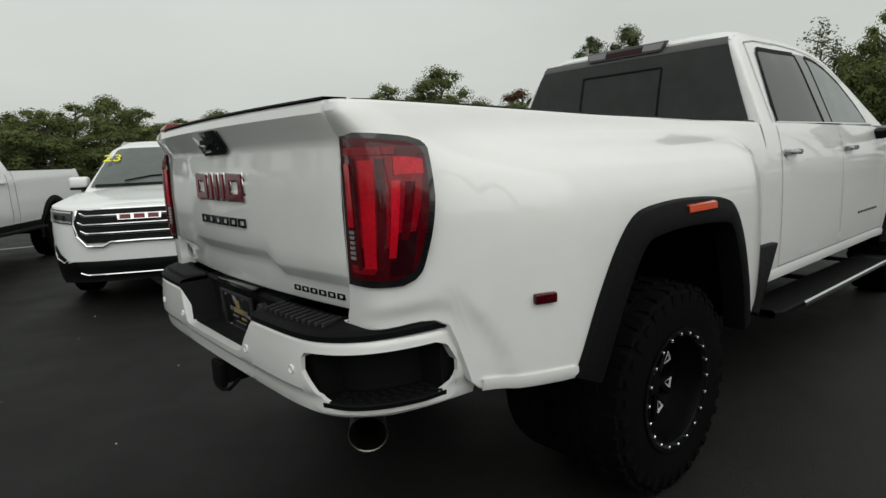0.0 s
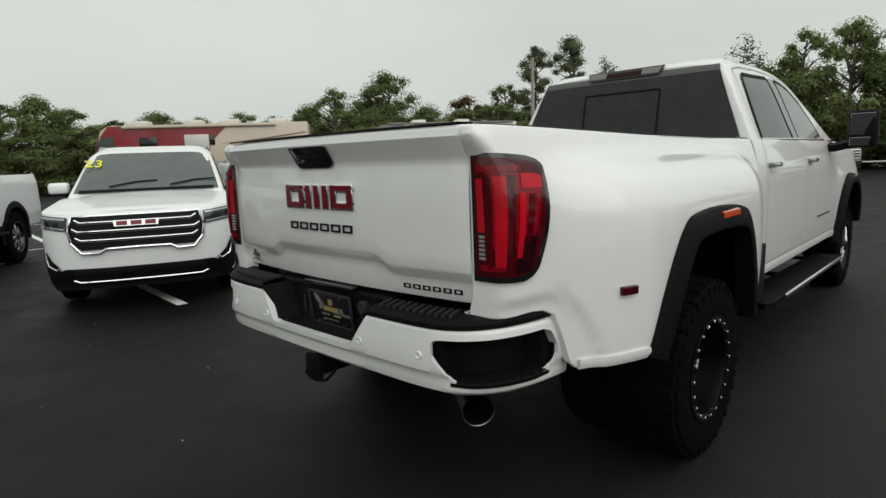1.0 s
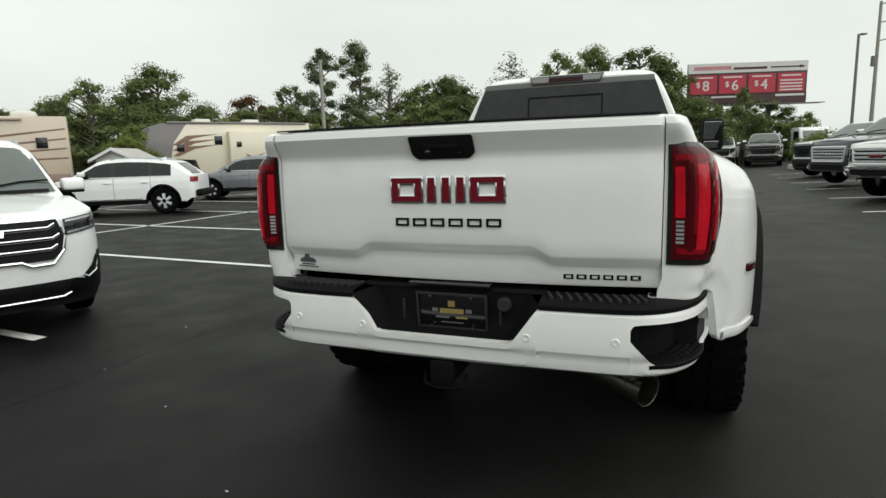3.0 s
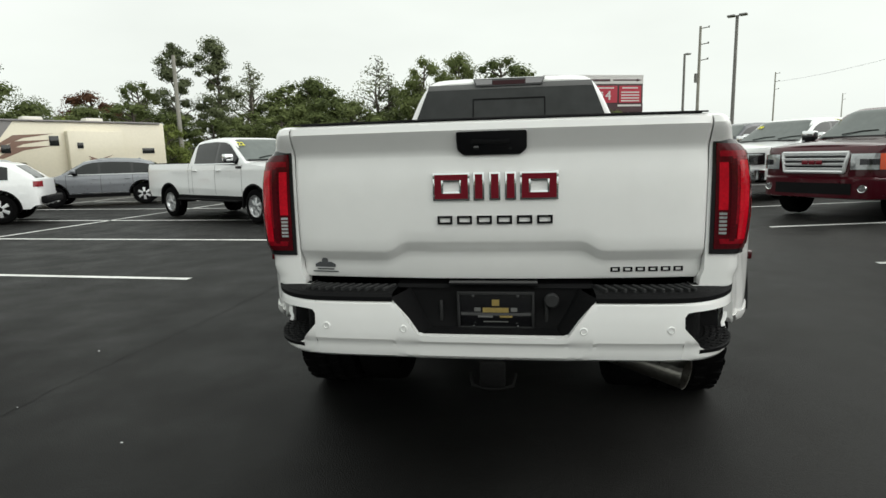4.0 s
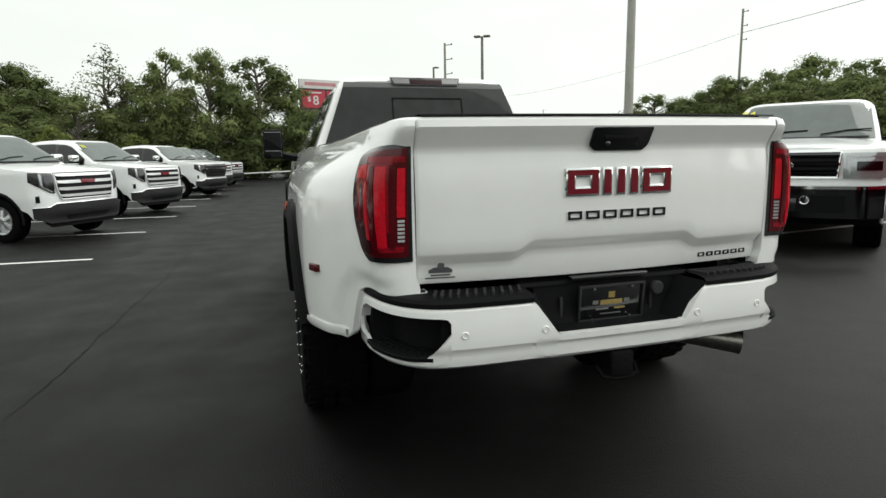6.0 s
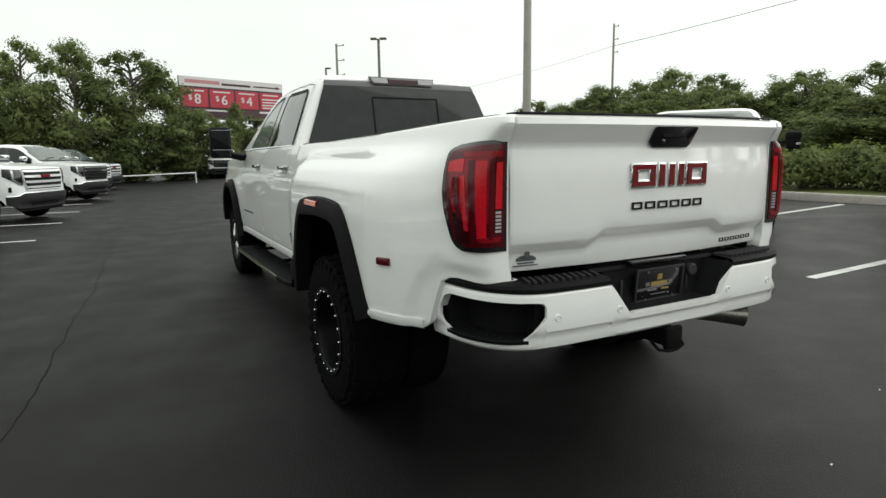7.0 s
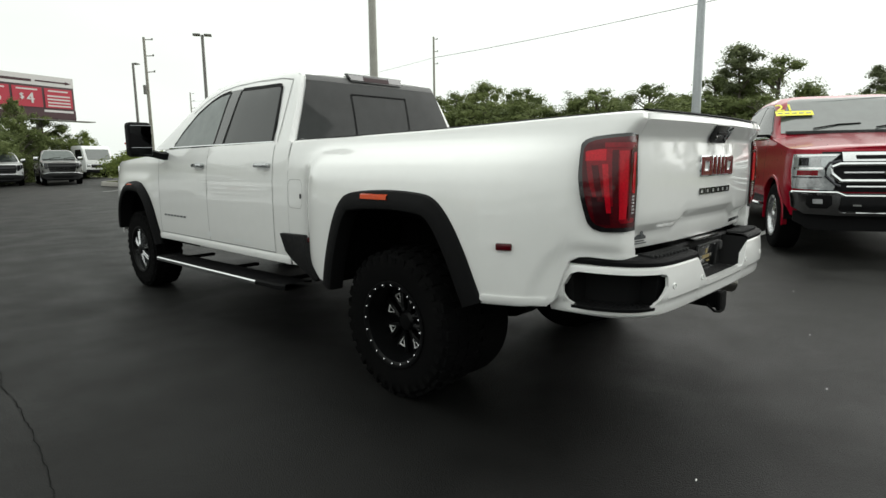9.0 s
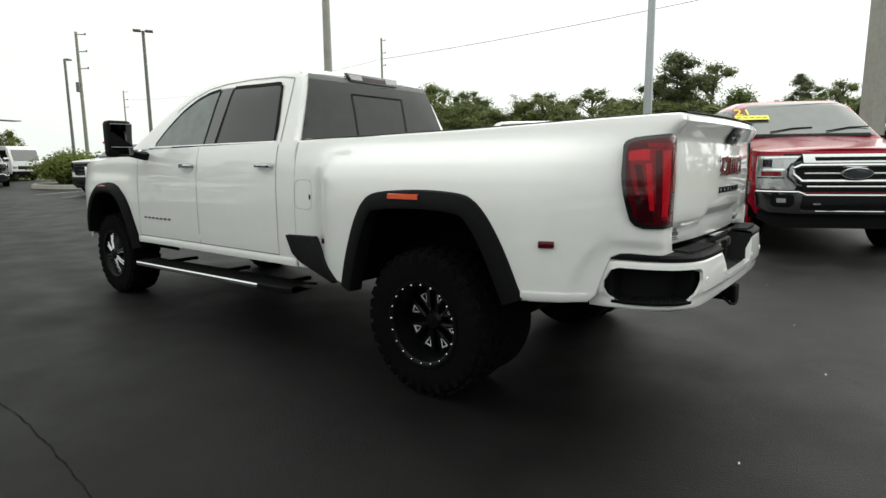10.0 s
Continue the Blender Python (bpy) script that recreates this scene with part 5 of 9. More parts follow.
part("front_bumper", box((6.63, 0, 0.66), (0.20, 1.75, 0.22), 0.05), CHROME, truck)
# windscreen and rear glass
rows = [[(x, y, cab_top(x, y) + 0.008) for y in [cab_base(x) * (1 - 0.44 * lerp_table(ROOF_X, x)) * 0.88 * q for q in steps(-1, 1, 12)]] for x in steps(4.44, 5.30, 14)]
part("windscreen", sheet(rows), GLASS_TINT, cab)


def rear_x(z):
    return lerp_table([(h + BELT, x) for x, h in ROOF_X[:7]], z)


rows = [[(rear_x(z) - 0.016 + 0.010 * (abs(q) ** 6), q * lerp_table([(1.52, 0.872), (1.98, 0.700), (2.03, 0.685)], z), z) for q in steps(-1, 1, 16)] for z in steps(1.52, 1.985, 8)]
glass = part("rear_window", sheet(rows, 0.004), GLASS_REAR, cab, "dark tinted rear window")


rows = [[(rear_x(z) - 0.018 + 0.010 * (abs(q) ** 6), q * lerp_table([(1.52, 0.872), (1.98, 0.700), (2.05, 0.680)], z), z) for q in steps(-1, 1, 16)] for z in steps(1.985, 2.03, 2)]
part("window_header", sheet(rows, 0.004), HEADER_GREY, cab, "grey upper window band")
bm = bmesh.new()
for y in (-0.30, 0.30):
    sheet([[(rear_x(z) - 0.027, y + d, z) for d in (-0.005, 0.005)] for z in steps(1.53, 1.90, 6)], 0, bm)
sheet([[(rear_x(1.90 + d) - 0.027, y, 1.90 + d) for d in (-0.005, 0.005)] for y in steps(-0.30, 0.30, 4)], 0, bm)
part("slider_frame", bm, PLASTIC, glass)
rows = []
for q in steps(-1, 1, 24):
    y, d = 0.690 * q, 0.030 * abs(q) ** 8
    rows.append([(2.822 + 0.6 * d, y, 2.030 - 0.4 * d), (2.822 + 0.6 * d, y, 2.044 - d), (2.838 + d, y, 2.060 - d), (2.90, y, 2.078 - d), (3.05, y * 0.97, cab_top(3.05, y * 0.93) + 0.002 - d)])
part("roof_edge", sheet(rows), PAINT_WHITE, cab)


def high_lamp(depth):
    return lambda u, v, d: (2.812 + 0.45 * (v - 2.01) - depth - d, u, v)


chm = part("high_brake_lamp", prism([(-0.305, 2.074), (0.305, 2.074), (0.282, 2.014), (0.270, 2.008), (-0.270, 2.008), (-0.282, 2.014)], 0.030, high_lamp(0.0), None, 0.003), BLACK_GLOSS, cab, "high brake lamp in a black bezel")
mirrored(lambda s: part("clear_lens", prism([(s * 0.142, 2.066), (s * 0.292, 2.066), (s * 0.272, 2.022), (s * 0.142, 2.022)], 0.004, high_lamp(0.030)), LENS_GREY, chm, "grey clear lens"))
part("brake_lens", prism([(-0.138, 2.054), (0.138, 2.054), (0.138, 2.018), (-0.138, 2.018)], 0.004, high_lamp(0.030)), LENS_HIGH, chm, "dark red brake lens")
part("cab_step_rail", box((2.60, 0, 1.515), (0.06, 1.80, 0.02), 0.006), PAINT_WHITE, truck)

W_MAIN = Wheel(0.435, 0.243, 0.34, 0.13, 8, BLACK_SATIN, BLACK_SATIN, 34, 20, 0.075, True, None, True)
W_INNER = Wheel(0.405, 0.243, 0.28, 0.05, 0, BLACK_SATIN, BLACK_SATIN)
W_FRONT = Wheel(0.425, 0.243, 0.31, 0.02, 8, BLACK_SATIN, ALLOY, 34, 0, 0.032, True, BLACK_SATIN)
for s in (1, -1):
    W_MAIN.put(truck, 1.28, s * 1.045, 0.430, s, 0.3)
    W_INNER.put(truck, 1.28, s * 0.740, 0.405, s, 0.9)
    W_FRONT.put(truck, 5.67, s * 0.885, 0.420, s, 0.5)


# ---- other vehicles ----
def lot_z(x, y):
    """The lot rises gently towards the planted verge."""
    t = min(max(0.0, -y - 0.6), 11.4)
    return 0.042 * t * t / (t + 0.8)


W_ALLOY = Wheel(0.385, 0.25, 0.24, 0.03, 6, PLASTIC, SATIN, 0, 0, 0.085)
W_TRUCK = Wheel(0.405, 0.24, 0.27, 0.035, 6, ALLOY, SATIN, 0, 0, 0.075)
W_BIG = Wheel(0.43, 0.25, 0.29, 0.035, 8, CHROME_DARK, CHROME, 36, 0, 0.07)
W_CHROME = Wheel(0.43, 0.25, 0.27, 0.035, 8, ALLOY, CHROME, 0, 0, 0.10)


LAMP_PLAIN = ((0.10, 0.46, 0.14, 0.86, CHROME), (0.54, 0.90, 0.14, 0.86, LENS_CLEAR))
LAMP_C = ((0.06, 0.94, 0.82, 0.92, LENS_HEAD), (0.06, 0.16, 0.10, 0.82, LENS_HEAD), (0.30, 0.88, 0.30, 0.66, CHROME_DARK))
LAMP_QUAD = ((0.0, 1.0, 0.90, 1.0, CHROME), (0.0, 1.0, 0.0, 0.10, CHROME), (0.06, 0.46, 0.56, 0.84, LENS_HEAD), (0.54, 0.94, 0.56, 0.84, LENS_HEAD),
             (0.06, 0.46, 0.16, 0.44, LENS_HEAD), (0.54, 0.94, 0.16, 0.44, LENS_HEAD), (0.0, 1.0, 0.47, 0.53, CHROME))


def vehicle(name, label, category, place, heading, s):
    """A car, SUV or pickup from a table of sizes. Origin: ground under the middle of the front axle, x ahead."""
    x0, y0 = place
    root = thing(name, label, category, pose(x0, y0, lot_z(x0, y0) + s.get("lift", 0.0), 0, 0, heading), s.get("group", ""))
    wb, fo, ro, W, r = s["wb"], s["fo"], s["ro"], s["W"], s["r"]
    back, pf, rf, rr = -(wb + ro), s.get("pf", 3.4), s.get("rf", 0.5), s.get("rr", 0.28)
    paint, pickup = s["paint"], s.get("pickup", False)
    sill, hood, nose, belt, H = s["sill"], s["hood"], s["nose"], s["belt"], s["H"]
    wsb, wst, rt, rb = s["cabin"]
    R = r + s.get("gap", 0.075)
    rail = s.get("rail", belt)

    def top(x):
        if x >= wsb:
            return lerp_table([(wsb, hood), (fo - rf * 0.6, nose), (fo, nose - 0.02)], x)
        if pickup and x < rb:
            return rail
        return lerp_table([(rb, belt + 0.03), (wsb - 0.35, belt - 0.02), (wsb, hood)], x)

    def low(x):
        z = sill
        for xw in (0.0, -wb):
            d = abs(x - xw)
            if d < R:
                z = max(z, r + math.sqrt(R * R - d * d))
        return z

    def prof(z):
        return lerp_table([(sill, 0.97), (sill + 0.15, 0.99), (0.75, 1.0), (belt - 0.12, 0.985), (belt, 0.955), (belt + 0.1, 0.93)], z)

    def nose_in(z):
        return lerp_table([(s["flo"], -0.10), (s["flo"] + 0.12, -0.01), (0.62, 0.0), (nose - 0.22, 0.0), (nose - 0.08, -0.02), (nose - 0.02, -0.07), (nose + 0.02, -0.12)], z)

    def front(y, z, off=0.0):
        q = min(abs(y) / W, 0.9999)
        x = fo - rf * (1 - (1 - q ** pf) ** (1 / pf))
        return x + nose_in(z) * max(0.0, 1 - q ** 4) + off

    def side(x, z):
        y = W * prof(z)
        if x > fo - rf:
            y *= (1 - min((x - fo + rf) / rf, 1) ** pf) ** (1 / pf)
        if x < back + rr:
            y *= (1 - min((back + rr - x) / rr, 1) ** 3.5) ** (1 / 3.5)
        return y
    # plan ring of one half: rear centre, corner, side, front corner, front centre
    ring = [(back + rr * (1 - math.cos(radians(90) * k / 8) ** (2 / 3.5)), W * math.sin(radians(90) * k / 8) ** (2 / 3.5), 0.0) for k in range(9)]
    xs = set(steps(back + rr, fo - rf, 14))
    for xw in (0.0, -wb):
        xs |= {xw + R * math.cos(radians(15) * k) for k in range(13)} | {xw - R - 0.001, xw + R + 0.001}
    xs |= {wsb, rb, (rb - 0.001)}
    ring += [(x, W, 0.0) for x in sorted(xs) if back + rr < x < fo - rf]
    ring += [(fo - rf + rf * math.sin(radians(90) * k / 10) ** (2 / pf), W * math.cos(radians(90) * k / 10) ** (2 / pf), (math.sin(radians(90) * k / 10))) for k in range(11)]
    rows = []
    for sg in (1, -1):
        part_ring = ring if sg > 0 else ring[::-1][1:]
        for x, y, w in part_ring:
            lo = low(x)
            if w > 0.3:
                lo = max(min(lo, s["flo"] + 0.001), s["flo"]) if abs(x) > R else lo
            if x < back + rr * 0.9:
                lo = s.get("rlo", 0.5)
            hi = top(x)
            col = []
            for z in steps(lo, hi, 16):
                xx = x + nose_in(z) * max(0.0, 1 - (y / W) ** 4) * (1 if w > 0 else 0)
                col.append((xx, sg * y * prof(z), z))
            rows.append(col)
    body = part("body", sheet(rows), paint, root, angle=30)
    # bonnet
    rows = []
    for x in steps(wsb - 0.12, fo - rf, 6):
        z = top(x)
        rows.append([(x, W * prof(z) * q, z + s.get("crown", 0.05) * (1 - abs(q) ** 2.5)) for q in steps(-1, 1, 14)])
    for k in range(1, 11):
        a = radians(90) * k / 10
        y = W * math.cos(a) ** (2 / pf)
        x = fo - rf + rf * math.sin(a) ** (2 / pf)
        z = top(x)
        f = 1 - k / 10
        xx = x + nose_in(z) * max(0.0, 1 - (y / W) ** 4)
        rows.append([(xx if abs(q) > 0.999 else min(xx, fo - 0.10), y * prof(z) * q, z + s.get("crown", 0.05) * (1 - abs(q) ** 2.5) * f ** 0.5) for q in steps(-1, 1, 14)])
    part("bonnet", sheet(rows), paint, root)
    # greenhouse
    nE, lean = s.get("square", 8.0), s.get("lean", 0.34)
    roof = s["roof"]

    def base(x):
        return W * 0.952 * (1 - 0.05 * max(0.0, (x - wst + 0.3)) ** 1.5)

    def gh(x):
        return max(lerp_table(roof, x) - belt, 0.0)

    def gside(x, z):
        h = max(gh(x), 1e-4)
        q = min(max((z - belt) / h, 0), 1)
        return base(x) * (1 - lean * (z - belt)) * (1 - q ** nE) ** (1 / nE)

    def gtop(x, y):
        h = gh(x)
        q = min(abs(y) / (base(x) * (1 - lean * h)), 1)
        return belt + h * (1 - q ** nE) ** (1 / nE)
    gx = sorted(set([a for a, _ in roof] + steps(roof[0][0], roof[-1][0], 26)))
    rows = []
    for x in gx:
        h, row = gh(x), []
        for k in range(29):
            a = math.pi * k / 28
            ca, sa = math.cos(a), math.sin(a)
            z = h * abs(sa) ** (2 / nE)
            row.append((x, base(x) * math.copysign(abs(ca) ** (2 / nE), ca) * (1 - lean * z), belt + z))
        rows.append(row)
    cabin = part("cabin", sheet(rows), paint, root, angle=40)
    wsx = [x for x in steps(wst + 0.03, wsb - 0.05, 12)]
    part("windscreen", sheet([[(x, base(x) * (1 - lean * gh(x)) * 0.945 * q, gtop(x, base(x) * (1 - lean * gh(x)) * 0.945 * q) + 0.012) for q in steps(-1, 1, 12)] for x in wsx]), GLASS_CAR, cabin, "windscreen")
    part("wiper_cowl", sheet([[(x, base(x) * 0.86 * q, max(gtop(x, 0), top(x) + 0.04) + 0.014) for q in steps(-1, 1, 10)] for x in (wsb - 0.08, wsb - 0.02)]), PLASTIC, cabin)
    for sg in (0.25, -0.45):
        part("wiper", tube([(wsb - 0.10, sg * W, gtop(wsb - 0.10, sg * W) + 0.03), (wsb - 0.17, (sg + 0.30) * W, gtop(wsb - 0.17, sg * W) + 0.025), (wsb - 0.19, (sg + 0.55) * W, gtop(wsb - 0.19, sg * W) + 0.02)], 0.009, 5), PLASTIC, cabin)
    # side glass, in panes
    for sg in (1, -1):
        for a, b, kind in s["panes"]:
            def hi(x):
                z = lerp_table(roof, x) - s.get("drip", 0.13)
                return max(z, belt + 0.04)
            rows = [[(x, sg * (gside(x, z) + 0.008), z) for z in steps(belt + 0.03, hi(x), 6)] for x in steps(a, b, 10)]
            part("side_window", sheet(rows), GLASS_TINT, cabin)
        a, b = min(p[0] for p in s["panes"]), max(p[1] for p in s["panes"])
        part("window_surround", sheet([[(x, sg * (gside(x, z) + 0.004), z) for z in steps(belt + 0.012, max(lerp_table(roof, x) - s.get("drip", 0.13) + 0.02, belt + 0.05), 6)] for x in steps(a - 0.03, b + 0.03, 16)]), BLACK_GLOSS, cabin)
        part("window_strip", sheet([[(x, sg * (gside(x, belt + 0.015) + o), belt + h) for o, h in ((0.004, 0.002), (0.016, 0.008), (0.012, 0.028))] for x in steps(a - 0.02, b + 0.02, 12)]), s.get("strip", CHROME), cabin)
    # rear glass
    if s.get("rear_glass", True):
        z0, z1 = belt + 0.06, belt + gh(rt) - 0.08
        inv = sorted([(h - belt + belt, x) for x, h in roof if x <= rt + 0.01])
        rows = [[(lerp_table(inv, z) - 0.012 + 0.05 * abs(q) ** 4, base(rt) * (1 - lean * (z - belt)) * 0.88 * q, z) for q in steps(-1, 1, 8)] for z in steps(z0, z1, 6)]
        part("rear_window", sheet(rows), GLASS_TINT, cabin)
    # front end: drawn for the kind, or from the table
    rise = s.get("rise", 0.0)

    def skin(name, outline, off, depth, mat, parent, label="", both=False):
        """A plate of the outline (y, z) laid on the front, depth thick; both: also on the other side."""
        made = None
        for sg in (1, -1) if both else (1,):
            bm = bmesh.new()
            bm.faces.new([bm.verts.new((0, y, z)) for y, z in outline])
            bmesh.ops.triangulate(bm, faces=bm.faces[:])
            lo, hi = min(y for y, _ in outline), max(y for y, _ in outline)
            for f in (-0.98, -0.95, -0.9, -0.8, -0.65, -0.5, -0.35, -0.2, 0.0, 0.2, 0.35, 0.5, 0.65, 0.8, 0.9, 0.95, 0.98):
                if lo < f * W < hi:
                    bmesh.ops.bisect_plane(bm, geom=bm.verts[:] + bm.edges[:] + bm.faces[:], plane_co=(0, f * W, 0), plane_no=(0, 1, 0))
            zlo, zhi = min(z for _, z in outline), max(z for _, z in outline)
            for k in range(int(zlo / 0.05) + 1, int(zhi / 0.05) + 1) if zhi - zlo > 0.06 else ():
                bmesh.ops.bisect_plane(bm, geom=bm.verts[:] + bm.edges[:] + bm.faces[:], plane_co=(0, 0, k * 0.05), plane_no=(0, 0, 1))
            back_face = bmesh.ops.extrude_face_region(bm, geom=bm.faces[:])
            outer = {v for v in back_face["geom"] if isinstance(v, bmesh.types.BMVert)}
            for v in bm.verts:
                y, z = v.co.y, v.co.z
                z += rise * (z - 0.35)
                v.co = Vector((front(y, z, 0.005 + off + (depth if v in outer else 0.0)), sg * y * prof(z), z))
            made = part(name, bm, mat, parent, label, 50)
        return made

    def line(name, path, r, mat, parent, off=0.03, both=False, label=""):
        """A rounded bar along a path of (y, z) on the front."""
        for sg in (1, -1) if both else (1,):
            pts = []
            for (ya, za), (yb, zb) in zip(path, path[1:]):
                n = max(1, int(math.hypot(yb - ya, zb - za) / 0.07))
                pts += [(ya + (yb - ya) * t / n, za + (zb - za) * t / n) for t in range(n)]
            pts.append(path[-1])
            pts = [(y, z + rise * (z - 0.35)) for y, z in pts]
            part(name, tube([(front(y, z, off + 0.005), sg * y * prof(z), z) for y, z in pts], r, 6), mat, parent, label)
    if s.get("face"):
        s["face"](root, body, skin, line, front, W)
    else:
        # grille
        g0, g1, gw, gm, bars = s["grille"]
        gtap = s.get("gtaper", 0.86)
        gwid = lambda z: gw * (gtap + (1 - gtap) * min(1.0, (z - g0) / (g1 - g0) * 1.6))
        grille = part("grille", sheet([[(front(q * gwid(z), z, 0.012), q * gwid(z), z) for q in steps(-1, 1, 14)] for z in steps(g0, g1, 6)]), GRILLE_MESH, root, s.get("glabel", "black grille with bright bars"))
        for k in range(bars):
            z = g0 + (g1 - g0) * (k + 0.6) / bars
            hgt = (g1 - g0) / bars * s.get("bar_fill", 0.30)
            part("grille_bar", sheet([[(front(q * gwid(z) * 0.97, z, 0.02 + o), q * gwid(z) * 0.97, z + h) for q in steps(-1, 1, 14)] for o, h in ((0.0, -hgt), (0.022, -hgt * 0.6), (0.026, hgt * 0.3), (0.0, hgt))]), gm, grille)
        ring2 = [(-gwid(g0), g0), (-gwid(g1), g1), (gwid(g1), g1), (gwid(g0), g0), (-gwid(g0), g0)]
        for (ya, za), (yb, zb) in zip(ring2, ring2[1:]):
            pts = [(front(ya + (yb - ya) * t, za + (zb - za) * t, 0.022), ya + (yb - ya) * t, za + (zb - za) * t) for t in steps(0, 1, 10)]
            part("grille_frame", tube(pts, s.get("gframe", 0.022), 6), s.get("gframe_mat", gm), grille)
        if s.get("badge", True):
            zc = (g0 + g1) / 2 + s.get("badge_dz", 0.0)
            bw, bh = s.get("badge_size", (0.17, 0.035))
            if s.get("oval"):
                part("badge_rim", lathe([(0.0, 0.02), (1.12, 0.02), (1.12, 0.0)], 24, None, Matrix.Translation((front(0, zc, 0.042), 0, zc)) @ Matrix.Rotation(radians(-90), 4, "Z") @ Matrix.Diagonal((bw, 0.5, bh * 1.05, 1))), CHROME, grille)
                part("badge", lathe([(0.0, 0.03), (1.0, 0.03), (1.0, 0.0)], 24, None, Matrix.Translation((front(0, zc, 0.045), 0, zc)) @ Matrix.Rotation(radians(-90), 4, "Z") @ Matrix.Diagonal((bw, 0.5, bh, 1))), s["badge_mat"], grille)
            else:
                for i in (-1, 0, 1):
                    part("badge", box((front(0, zc, 0.052), i * bw * 0.68, zc), (0.02, bw * 0.6, bh * 2), 0.006), s.get("badge_mat", EMBLEM_RED), grille)
        # head lamps
        l0, l1, lz0, lz1 = s["lamp"]
        for sg in (1, -1):
            rows = [[(front(y, z, 0.040), sg * (y * prof(z) + 0.012), z) for y in [l0 + (l1 - l0) * t for t in steps(0, 1, 10)]] for z in steps(lz0, lz1, 5)]
            lamp = part("headlight", sheet(rows), s.get("lamp_mat", LENS_HEAD), root, "clear headlight")
            for fa, fb, fc, fd, mt in s.get("lamp_in", LAMP_PLAIN):
                ya, yb = l0 + (l1 - l0) * fa, l0 + (l1 - l0) * fb
                rows = [[(front(y, z, 0.048), sg * (y * prof(z) + 0.017), z) for y in steps(ya, yb, 6)] for z in steps(lz0 + (lz1 - lz0) * fc, lz0 + (lz1 - lz0) * fd, 3)]
                part("lamp_element", sheet(rows), mt, lamp)
            if s.get("amber"):
                rows = [[(front(y, z, 0.050), sg * (y * prof(z) + 0.019), z) for y in steps(l0 + (l1 - l0) * 0.86, l1, 4)] for z in steps(lz0, lz1, 3)]
                part("turn_signal", sheet(rows), LENS_AMBER, lamp)
        # front bumper
        b0, b1, bmat = s["bumper"]
        rows = [[(front(q * W * 0.985, 0.7, o), q * W * prof(0.7) * 0.985, z) for q in steps(-1, 1, 20)] for z, o in ((b0, -0.05), (b0 + 0.02, s.get("bout", 0.05)), (b1 - 0.03, s.get("bout", 0.05)), (b1, 0.0))]
        bump = part("front_bumper", sheet(rows), bmat, root)
        part("lower_intake", sheet([[(front(q * W * 0.62, 0.7, s.get("bout", 0.05) + 0.006), q * W * 0.62, z) for q in steps(-1, 1, 10)] for z in (b0 + (b1 - b0) * 0.22, b0 + (b1 - b0) * 0.72)]), PLASTIC, bump)
        for sg in (1, -1):
            y = W * 0.76
            m = Matrix.Translation((front(y, 0.7, s.get("bout", 0.05) + 0.0), sg * y, (b0 + b1) / 2)) @ Matrix.Rotation(radians(-90), 4, "Z")
            if s.get("corner_vent"):
                rows = [[(front(yy, 0.6, 0.012 + o), sg * yy, z) for yy in steps(W * 0.80 + (z - 0.36) * 0.28, W * 0.955, 6)] for z, o in ((0.37, 0.0), (0.45, 0.0), (0.55, 0.0), (0.62, 0.0))]
                cv = part("corner_vent", sheet(rows), BLACK_GLOSS, bump)
                pts = [(front(W * 0.955, 0.6, 0.02), sg * W * 0.95, 0.62), (front(W * 0.88, 0.6, 0.02), sg * W * 0.88, 0.60), (front(W * 0.83, 0.6, 0.02), sg * W * 0.83, 0.46), (front(W * 0.79, 0.6, 0.025), sg * W * 0.79, 0.385), (front(W * 0.70, 0.6, 0.03), sg * W * 0.70, 0.375)]
                part("vent_trim", tube(pts, 0.010, 6), CHROME, cv)
            elif not s.get("round_lamps"):
                part("fog_lamp", lathe([(0.0, 0.02), (0.052, 0.018), (0.06, 0.026), (0.065, 0.0)], 16, None, m), CHROME, bump)
        if s.get("valance"):
            v0, v1 = s["valance"]
            part("front_valance", sheet([[(front(q * W * 0.95, 0.7, o), q * W * 0.95, z) for q in steps(-1, 1, 14)] for z, o in ((v0, -0.10), (v1, -0.01), (v1 + 0.02, 0.03))]), PLASTIC, bump)
        if s.get("bstrip"):
            v0, v1 = s["bstrip"]
            part("bumper_strip", sheet([[(front(q * W * 0.985, 0.7, o), q * W * 0.98, z) for q in steps(-1, 1, 20)] for z, o in ((v0, 0.03), (v0 + 0.01, s.get("bout", 0.05) + 0.01), (v1 - 0.01, s.get("bout", 0.05) + 0.01), (v1, 0.0))]), CHROME, bump, "chrome upper strip")
        if s.get("front_plate"):
            pz = (b0 + b1) / 2 - 0.03
            part("front_plate", box((front(0, 0.7, s.get("bout", 0.05) + 0.015), 0, pz), (0.014, 0.31, 0.16), 0.004), BLACK_GLOSS, bump)
            for dz, w, hz in ((0.035, 0.06, 0.025), (0.0, 0.17, 0.025), (-0.035, 0.12, 0.010)):
                part("plate_print_bar", box((front(0, 0.7, s.get("bout", 0.05) + 0.024), 0, pz + dz), (0.004, w, hz), 0), GOLD_PRINT if dz >= 0 else SILVER_PRINT, bump)
        if s.get("round_lamps"):
            for y in (-0.235, 0.235):
                part("fog_lamp", lathe([(0.0, 0.02), (0.042, 0.018), (0.05, 0.026), (0.055, 0.0)], 16, None, Matrix.Translation((front(y, 0.7, s.get("bout", 0.05)), y, b1 - 0.16)) @ Matrix.Rotation(radians(-90), 4, "Z")), CHROME, bump)
